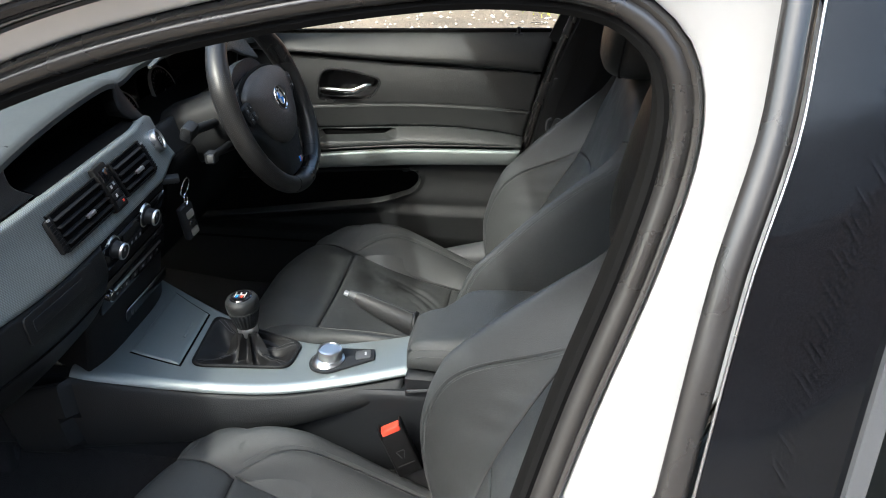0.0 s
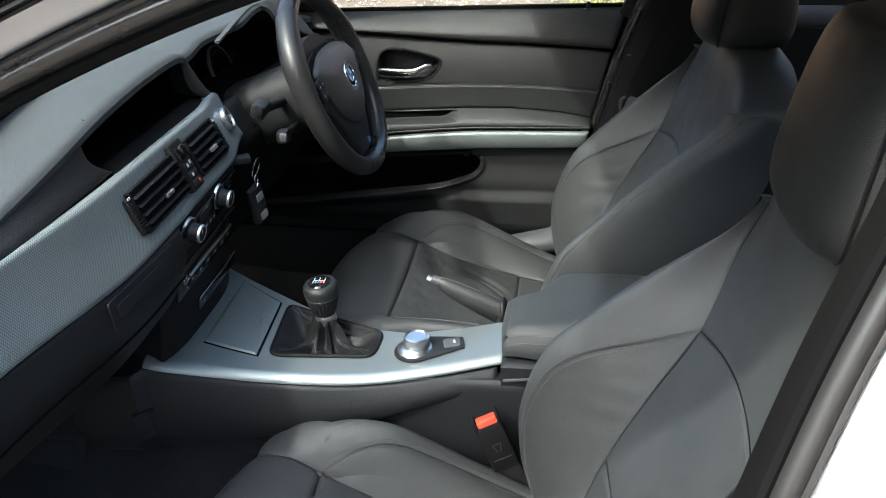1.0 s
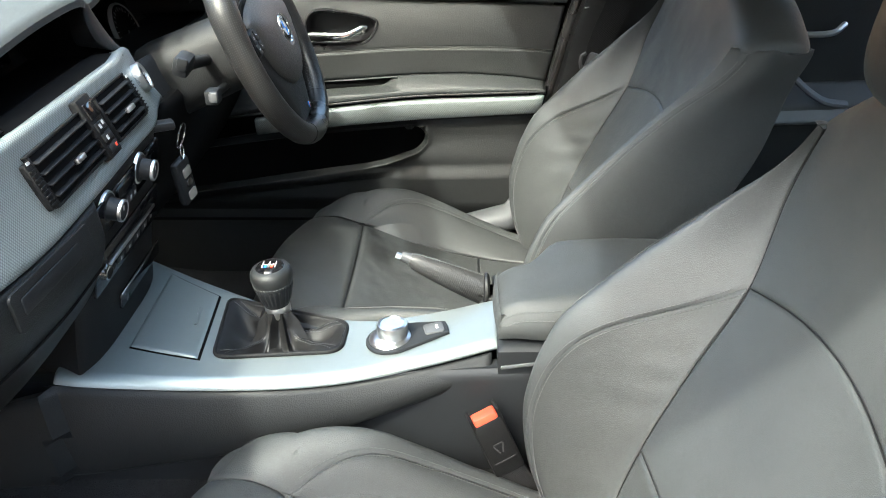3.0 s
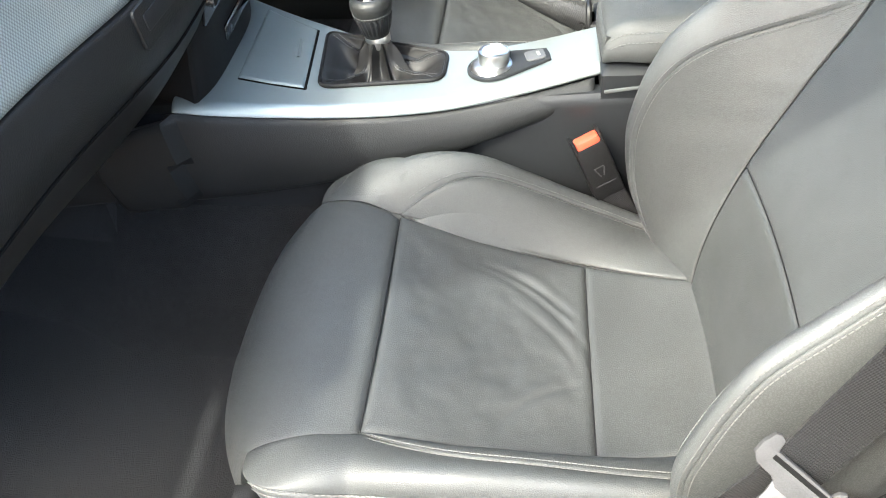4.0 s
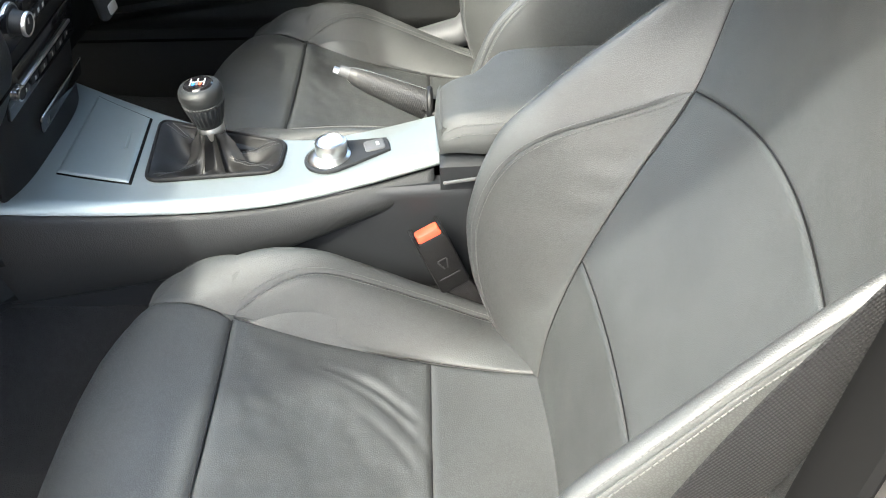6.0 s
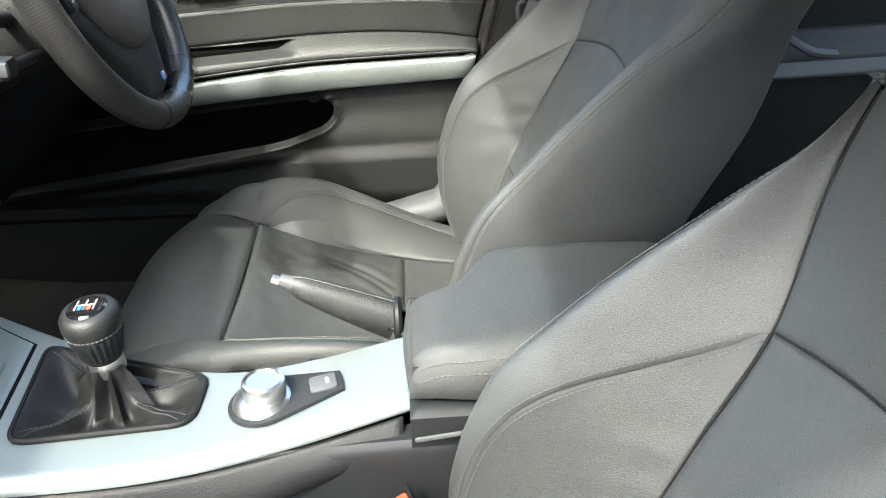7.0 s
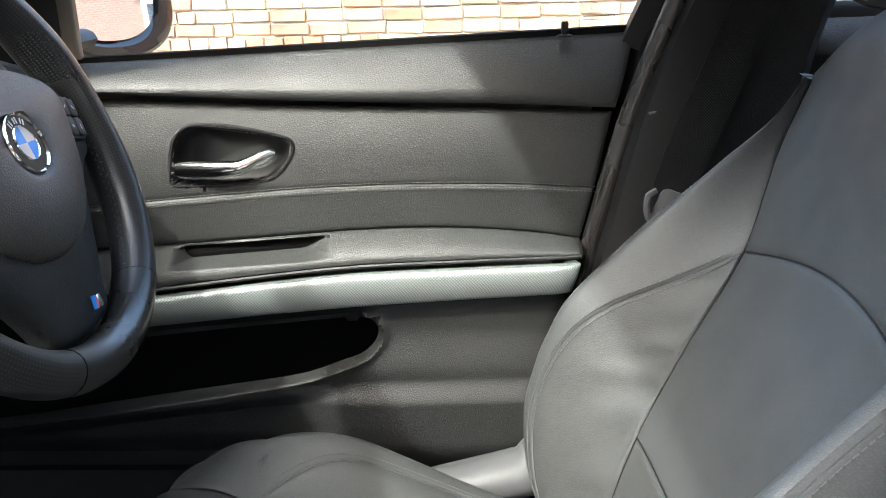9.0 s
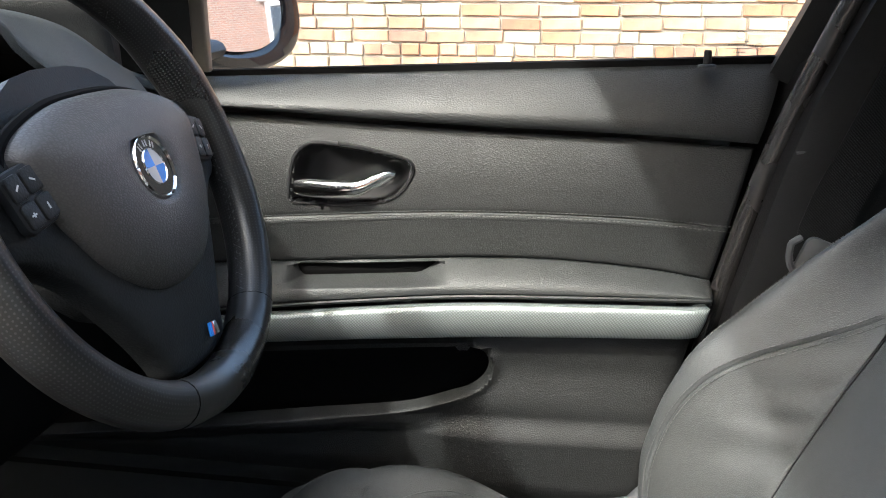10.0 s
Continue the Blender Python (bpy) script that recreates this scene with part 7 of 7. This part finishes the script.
    m = frame_at((-0.118, 0.158, 0.708), (0.25, 0.95, 0.22), (-0.05, -0.22, 0.97))
    part("fob", slab((0.033, 0.066, 0.013), 0.005, m), PLASTIC, k, "black plastic key fob")
    for yy in (0.014, -0.021):
        part("fob_button", plate(rounded(0.018, 0.014, 0.003), 0.002, m @ Matrix.Translation((0.002, yy, 0.006)), 0.0006), SATIN, k, "silver key button")
    part("fob_centre", lathe([(0.0, 0.0085), (0.006, 0.0082), (0.0075, 0.006)], m @ Matrix.Translation((0.002, -0.003, 0)), 20), GLOSS, k)
    # pedals and carpet under the wheel
    pe = thing("pedals", (-0.55, 0.37, 0.35), "black rubber pedals in the footwell", "pedals")
    for y, ww in ((0.30, 0.06), (0.40, 0.06), (0.50, 0.05)):
        part("pedal", slab((0.02, ww, 0.08), 0.006, Matrix.Translation((-0.56, y, 0.42)) @ pose(0, 0, 0, 0, 35, 0)), PLASTIC, pe)


# ---------------- driver's door ----------------
def belt_z(x):
    return 0.9045 + 0.0377 * x


def door_rear(z):
    return curve(z, [(0.38, 0.30), (0.42, 0.345), (0.46, 0.372), (0.52, 0.388), (0.60, 0.405), (0.662, 0.420), (0.755, 0.440), (0.85, 0.462), (0.91, 0.479)])


def c1(x):
    return curve(x, [(-0.6, 0.88), (-0.11, 0.862), (0.144, 0.850), (0.322, 0.845), (0.48, 0.837)])


def c2(x):
    return curve(x, [(-0.6, 0.70), (-0.2, 0.728), (-0.064, 0.740), (0.144, 0.754), (0.327, 0.755), (0.446, 0.748)])


def c3(x):
    return curve(x, [(-0.6, 0.58), (-0.2, 0.622), (-0.07, 0.640), (0.145, 0.664), (0.271, 0.670), (0.425, 0.675)])


def c4(x):
    return curve(x, [(-0.6, 0.535), (-0.2, 0.582), (-0.07, 0.598), (0.146, 0.618), (0.273, 0.626), (0.41, 0.633)])


def arm_top(x):
    return curve(x, [(-0.6, 0.65), (-0.04, 0.690), (0.10, 0.700), (0.16, 0.704), (0.26, 0.706), (0.36, 0.700), (0.43, 0.690)])


def build_door():
    d = thing("driver_door", (0.0, 0.8, 0.4), "driver door with black leather lining and silver trim, closed", "car door")
    X0 = -0.62

    def band(za, zb, fy, first=X0):
        def g(u, v):
            x = first + (0.5 - first) * u
            z = za(x) + (zb(x) - za(x)) * v
            xr = door_rear(z)
            x = first + (xr - first) * u
            z = za(x) + (zb(x) - za(x)) * v
            return (x, fy(x, z, u, v), z)
        return g
    part("belt_pad", pad(band(belt_z, c1, lambda x, z, u, v: 0.776 - 0.050 * math.sin(v * 1.5)**0.8 + 0.010 * max(0, v - 0.8) * 5 * 0.4), 50, 16, (0, -1, 0.4), press=0.005, rim=0.010, wrinkle=0.0008), DOOR_SOFT, d, "soft black belt pad")
    bm = pad(band(lambda x: c1(x) - 0.004, c2, lambda x, z, u, v: 0.744 - 0.010 * v - 0.004 * math.sin(v * 3.1)), 300, 60, (0, -1, 0), press=0.004, rim=0.006, wrinkle=0.0006)
    bowl = smooth_loop([(-0.043, 0.768), (-0.036, 0.806), (-0.022, 0.823), (0.0, 0.826), (0.05, 0.820), (0.088, 0.812), (0.098, 0.803), (0.094, 0.788), (0.078, 0.770), (0.05, 0.763), (-0.03, 0.759), (-0.041, 0.761)], 4)
    mid = sum(bowl, Vector()) / len(bowl)
    reach = sorted((math.atan2(p.y - mid.y, p.x - mid.x), (p - mid).length) for p in bowl)

    def in_bowl(x, z):
        a, r = math.atan2(z - mid.y, x - mid.x), math.hypot(x - mid.x, z - mid.y)
        near = min(reach, key=lambda q: abs((q[0] - a + math.pi) % (2 * math.pi) - math.pi))
        return r < near[1] - 0.001
    bmesh.ops.delete(bm, geom=[f for f in bm.faces if -0.06 < f.calc_center_median().x < 0.11 and in_bowl(f.calc_center_median().x, f.calc_center_median().z)], context='FACES')
    part("upper_lining", bm, DOOR_SOFT, d, "grained black upper lining")
    part("lower_lining", pad(band(c2, lambda x: arm_top(x) - 0.004, lambda x, z, u, v: 0.7335 + 0.008 * v), 50, 12, (0, -1, 0), press=0.004, rim=0.006, wrinkle=0.0005), DOOR_LIGHT, d, "stitched grey-black lining")

    def arm(x, z, u, v):
        # pull recess in the front half of the armrest
        y = 0.742 - 0.040 * math.sin(min(1, v * 1.15) * math.pi / 2)
        k = sm(-0.05, -0.03, x) * (1 - sm(0.10, 0.145, x))
        zz = (arm_top(x) - z)
        hole = k * sm(0.004, 0.008, zz) * (1 - sm(0.020, 0.026, zz))
        return y + 0.035 * hole
    part("armrest", pad(band(arm_top, lambda x: c3(x) + 0.004, arm), 150, 28, (0, -1, 0.5), press=0.004, rim=0.006, skirt=0.012), DOOR_LIGHT, d, "black leather door armrest with pull recess")
    # near-black sheet stands in for the shade in the pull recess
    part("pull_shade", pad(lambda u, v: (-0.045 + 0.18 * u, 0.742, 0.664 + 0.028 * v + 0.012 * u), 14, 6, (0, -1, 0)), DARK, d, "near-black sheet for the shade in the pull recess")
    part("piping", tube([(x, 0.6985, c3(x) + 0.004) for x in [X0 + (0.422 - X0) * i / 40 for i in range(41)]], 0.0022, 6), LEATHER_SOFT, d)
    part("trim_strip", pad(band(lambda x: c3(x) - 0.004, c4, lambda x, z, u, v: 0.6875 + 0.012 * v - 0.004 * math.sin(v * 3.1) + 0.02 * max(0, u - 0.97) * 33 * 0.3, -0.145), 60, 8, (0, -1, 0), press=0.003, rim=0.005, skirt=0.014), SILVER, d, "patterned aluminium door trim")
    st = bmesh.new()
    for dz in (0.003, -0.003):
        stitches([(x, 0.7315, c2(x) + dz) for x in [-0.3 + 0.74 * i / 70 for i in range(71)]], st, 0.005, 0.0032, 0.0006)
    part("stitching", st, THREAD, d, "pale stitched seam", kind="stuff")

    def low_lip(x):
        return curve(x, [(-0.6, 0.43), (-0.126, 0.494), (0.034, 0.515), (0.099, 0.526), (0.145, 0.541), (0.2, 0.56)])

    # lower lining with the map pocket, which is rounded at its rear end
    def pocket(x, z):
        lo = low_lip(x)
        hi = c4(x) - 0.014
        mid, hh = (lo + hi) / 2, (hi - lo) / 2
        dx = max(0.0, x - (0.194 - hh * 1.15))
        return math.hypot(dx / 1.15, z - mid) - hh

    def low(u, v):
        x = X0 + (0.44 - X0) * u
        zb = 0.385
        z = c4(x) - 0.004 + (zb - c4(x) + 0.004) * v
        x = X0 + (door_rear(z) - 0.004 - X0) * u
        y = 0.716 - 0.010 * sm(0.59, 0.53, z) - 0.012 * sm(0.52, 0.49, z - 0.03 * x) + 0.03 * sm(0.45, 0.385, z)
        # under the pocket's lip the panel falls back
        y += 0.032 * sm(0.006, 0.034, low_lip(x) - z) * (1 - sm(0.02, 0.20, x))
        dist = pocket(x, z)
        return (x, y + 0.014 * (1 - sm(-0.006, 0.001, dist)) - 0.005 * math.exp(-(dist / 0.006)**2), z)
    bm = pad(low, 280, 150, (0, -1, 0), press=0.006, rim=0.012, skirt=0.02)
    bmesh.ops.delete(bm, geom=[f for f in bm.faces if all(pocket(v.co.x, v.co.z) < -0.0055 for v in f.verts)], context='FACES')
    # draws the cut edge onto one smooth line
    for v in bm.verts:
        if v.is_boundary and -0.012 < pocket(v.co.x, v.co.z) < -0.001:
            for _ in range(5):
                p0 = pocket(v.co.x, v.co.z)
                gx = (pocket(v.co.x + 1e-4, v.co.z) - p0) / 1e-4
                gz = (pocket(v.co.x, v.co.z + 1e-4) - p0) / 1e-4
                v.co.x -= (p0 + 0.0058) * gx
                v.co.z -= (p0 + 0.0058) * gz
    part("lower_lining_panel", bm, DOOR_LOW, d, "black lower lining with map pocket")
    # near-black sheet behind the opening paints the pocket's inner shade
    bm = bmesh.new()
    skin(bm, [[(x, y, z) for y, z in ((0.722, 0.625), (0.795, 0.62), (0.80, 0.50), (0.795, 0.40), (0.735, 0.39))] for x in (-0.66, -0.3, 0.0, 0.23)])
    part("pocket_shade", bm, DARK, d, "near-black sheet for the shade inside the map pocket")
    # handle in its bowl
    hd = part("handle_bowl", skin_rows([[Vector((mid.x + (p.x - mid.x) * s + (p.x - mid.x) / (p - mid).length * e, 0.7375 + y, mid.y + (p.y - mid.y) * s + (p.y - mid.y) / (p - mid).length * e)) for p in bowl]
                                        for s, e, y in ((1, 0.0045, 0.002), (1, 0.0040, -0.003), (1, 0.0025, -0.0052), (1, 0.0005, -0.0050), (1, -0.0015, -0.002), (0.96, -0.002, 0.008), (0.88, -0.002, 0.022), (0.74, 0, 0.029), (0.4, 0, 0.033), (0.0, 0, 0.034))]), BOWL, d, "satin black handle bowl")
    rows = []
    for i in range(19):
        t = i / 18
        x = -0.036 + 0.116 * t
        z = 0.777 + 0.004 * t + 0.014 * sm(0.6, 1.0, t)
        h = curve(t, [(0, 0.0085), (0.1, 0.0105), (0.5, 0.0095), (0.75, 0.0085), (0.92, 0.007), (1, 0.003)])
        y = 0.7345 - 0.012 * math.sin(t * math.pi)
        rows.append([Vector((x, y + dy * 0.006, z + dz * h)) for dy, dz in [(math.sin(b), math.cos(b)) for b in [2 * math.pi * j / 14 for j in range(14)]]])
    bm = bmesh.new()
    vs = skin(bm, rows, close_v=True)
    bm.faces.new(vs[0]); bm.faces.new(list(reversed(vs[-1])))
    bmesh.ops.recalc_face_normals(bm, faces=bm.faces)
    part("lever", bm, CHROME, hd, "chrome door lever")
    # lock pin, window, seals
    part("lock_pin", lathe([(0.0, 0.0155), (0.0032, 0.0155), (0.0040, 0.0135), (0.0040, 0.0), (0.0, 0.0)], Matrix.Translation((0.404, 0.752, belt_z(0.404) - 0.004)), 14), PLASTIC, d, "black lock pin")
    part("pin_collar", lathe([(0.0042, 0.0026), (0.0085, 0.002), (0.0095, 0.0), (0.0042, 0.0)], Matrix.Translation((0.404, 0.752, belt_z(0.404) - 0.005)), 18), PLASTIC, d)
    part("glass_seal", sweep([Vector((x, 0.779, belt_z(x) - 0.001)) for x in (-0.6, -0.2, 0.2, 0.486)], [(-0.006, -0.004), (0.006, -0.004), (0.004, 0.004), (-0.006, 0.003)], side=(0, 1, 0)), DARK, d, "black glass seal")
    bm = bmesh.new()
    rows = []
    for i in range(13):
        z = 0.88 + 0.40 * i / 12
        xr = 0.50 + 0.40 * (z - 0.9)
        xf = -0.50 + max(0, z - 0.93) * 1.75
        rows.append([(xf + (xr - xf) * k / 4, 0.787 - 0.30 * (z - 0.9)**1.3 if z > 0.9 else 0.787, z) for k in range(5)])
    skin(bm, rows)
    part("window_pane", bm, GLASS, d, "clear side window").visible_shadow = False
    part("window_frame", sweep(spline([(0.484, 0.772, 0.90), (0.520, 0.762, 0.985), (0.565, 0.735, 1.11), (0.62, 0.69, 1.24)], 16), [(-0.012, -0.020), (0.012, -0.020), (0.012, 0.018), (-0.012, 0.018)], side=(0, 1, 0)), BLACK_SOFT, d, "black window frame")
    part("etched_mark", etch_mesh(), GREY, d, "small etched glass mark")
    # sail panel with the mirror's foot, front pillar trim
    part("sail_panel", pad(lambda u, v: (-0.40 + 0.245 * u, 0.770, 0.885 + 0.24 * v * (1 - 0.35 * u) + 0.01), 8, 8, (0, -1, 0)), BLACK_SOFT, d, "black mirror corner panel")
    part("corner_post", sweep([Vector((-0.152, 0.772, 0.90)), Vector((-0.152, 0.770, 0.98)), Vector((-0.148, 0.752, 1.09))], rounded(0.018, 0.014, 0.003), side=(1, 0, 0)), POST, d, "brown-grey post of the mirror corner")
    part("pillar_trim", sweep(spline([(-0.62, 0.74, 0.88), (-0.42, 0.735, 0.96), (-0.2, 0.72, 1.06), (0.0, 0.69, 1.15)], 16), ring(0.045, 10, 0.022), side=(0, 1, 0)), BLACK_SOFT, d, "dark front pillar trim")
    part("outer_skin", pad(lambda u, v: (-0.62 + 1.10 * u, 0.80 + 0.07 * math.sin(v * 2.8), 0.90 - 0.62 * v), 12, 12, (0, 1, 0)), PAINT, d, "silver outer skin")
    part("speaker_shadow_seam", tube([(0.20 + 0.17 * i / 10, 0.6965 + 0.001 * i, 0.500 + 0.018 * i / 10) for i in range(11)], 0.0008, 5), DARK, d)

    # wing mirror
    m = thing("wing_mirror", (-0.2, 0.95, 0.9), "black wing mirror with clear mirror glass", "wing mirror")
    cy = Vector((-0.19, 1.00, 0.956))
    face = frame_at(cy, (0.45, 0.89, 0.0), (-0.06, 0.03, 1))
    rows = []
    oln = [(0.108 * math.copysign(abs(math.cos(a))**0.86, math.cos(a)), 0.074 * math.copysign(abs(math.sin(a))**0.86, math.sin(a))) for a in [2 * math.pi * i / 48 for i in range(48)]]
    for s, z in ((0.72, 0.0), (0.82, 0.007), (0.95, 0.006), (1.0, 0.0), (1.02, -0.02), (0.97, -0.05), (0.8, -0.075), (0.4, -0.088), (0.0, -0.09)):
        rows.append([face @ Vector((x * s - 0.045 * max(0, 1 - s) * (z > -0.01), y * s + 0.025 * max(0, 1 - s) * (z > -0.01), z)) for x, y in oln])
    part("housing", skin_rows(rows), GLOSS, m, "gloss black mirror housing")
    part("mirror_glass", plate([(x * 0.73 - 0.0122, y * 0.73 + 0.0068) for x, y in oln], 0.003, face @ Matrix.Translation((0, 0, 0.002)), 0), MIRROR, m, "mirror glass reflecting a brick house")
    part("arm", sweep([Vector((-0.27, 0.80, 0.915)), Vector((-0.24, 0.88, 0.91)), Vector((-0.23, 0.95, 0.915))], ring(0.035, 12, 0.016), side=(1, 0, 0)), PLASTIC, m, "black mirror arm")


def skin_rows(rows):
    bm = bmesh.new()
    skin(bm, rows, close_v=True)
    bmesh.ops.remove_doubles(bm, verts=bm.verts, dist=1e-6)
    bmesh.ops.recalc_face_normals(bm, faces=bm.faces)
    return bm


def etch_mesh():
    bm = bmesh.new()
    rnd = random.Random(4)
    for w, z in ((0.017, 0.9385), (0.024, 0.9350), (0.026, 0.9315), (0.012, 0.9275)):
        x = 0.440 - w / 2
        while x < 0.440 + w / 2:
            k = rnd.uniform(0.0010, 0.0024)
            slab((k, 0.0003, 0.0014), 0, Matrix.Translation((x + k / 2, 0.7835, z)), bm)
            x += k + 0.0007
    for c, r in (((0.440, 0.9455), 0.0042), ((0.459, 0.9335), 0.0036)):
        sweep([Vector((c[0] + r * math.cos(a), 0.7835, c[1] + r * math.sin(a))) for a in [2 * math.pi * i / 20 for i in range(20)]], ring(0.0004, 5), bm=bm, close=True)
    return bm


# ---------------- house behind the car, met in the wing mirror ----------------
def build_house():
    h = thing("brick_house", (14.0, 8.0, 0.0), "red brick house with white arched windows", "house")
    m = bpy.data.materials.new("house_brickwork")
    m.use_nodes = True
    n, l = m.node_tree.nodes, m.node_tree.links
    tc, bt = n.new("ShaderNodeTexCoord"), n.new("ShaderNodeTexBrick")
    sep, mp = n.new("ShaderNodeSeparateXYZ"), n.new("ShaderNodeCombineXYZ")
    l.new(tc.outputs["Object"], sep.inputs[0])
    l.new(sep.outputs["Y"], mp.inputs["X"])
    l.new(sep.outputs["Z"], mp.inputs["Y"])
    bt.inputs["Row Height"].default_value = 0.17
    bt.inputs["Color1"].default_value = (0.17, 0.075, 0.055, 1)
    bt.inputs["Color2"].default_value = (0.12, 0.055, 0.045, 1)
    bt.inputs["Mortar"].default_value = (0.18, 0.15, 0.125, 1)
    bt.inputs["Scale"].default_value = 4.4
    bt.inputs["Mortar Size"].default_value = 0.03
    l.new(mp.outputs[0], bt.inputs[0])
    l.new(bt.outputs[0], n["Principled BSDF"].inputs["Base Color"])
    n["Principled BSDF"].inputs["Roughness"].default_value = 0.9
    part("wall", slab((0.4, 22, 7.0), 0, Matrix.Translation((14.2, 8.0, 3.5))), m, h, smooth=False)
    part("roof", slab((4, 22.6, 0.2), 0, Matrix.Translation((15.6, 8.0, 7.9)) @ pose(0, 0, 0, 0, -35, 0)), GREY, h, smooth=False)
    for y in (0.4, 3.0, 5.6, 8.2, 10.8, 13.4):
        for z in (1.65, 4.7):
            w = part("window", slab((0.08, 0.85, 1.3), 0.01, Matrix.Translation((13.98, y, z))), GLOSS, h)
            for dy in (-0.42, -0.14, 0.14, 0.42):
                part("mullion", slab((0.05, 0.06, 1.3), 0.005, Matrix.Translation((13.92, y + dy, z))), WHITE, w)
            for dz in (-0.65, 0.0, 0.65):
                part("transom", slab((0.05, 0.9, 0.07), 0.005, Matrix.Translation((13.92, y, z + dz))), WHITE, w)
            part("lintel", slab((0.06, 1.15, 0.18), 0.01, Matrix.Translation((13.98, y, z + 0.8))), STONE, h)


def build_terrace():
    h = thing("brick_terrace", (0, -15, 0), "brick terrace across the yard, mirrored in the gloss black trim", "house")
    part("wall", slab((40, 0.4, 4.0), 0, Matrix.Translation((0, -15.2, 2.0))), BRICK_RED, h, smooth=False)
    part("roof", slab((40.6, 5, 0.2), 0, Matrix.Translation((0, -17.0, 5.2)) @ pose(0, 0, 0, -38, 0, 0)), SLATE, h, smooth=False)


build_ground()
build_terrace()
car = build_shell()
build_far_pillar(car)
build_seats()
build_dash()
build_console()
build_wheel()
build_door()
build_gate()
build_house()
brick_wall("wall_main", -5.0, 1.98, 4.9, 0.20, 2.75, BRICK, (-0.75, 1.98, 1.35), "old sunlit brick wall with lime mortar")
brick_wall("wall_gatepost", 3.0, 8.5, 6.3, 0.20, 2.95, BRICK_RED, (3.0, 5.2, 1.5), "red brick wall beside the gate")
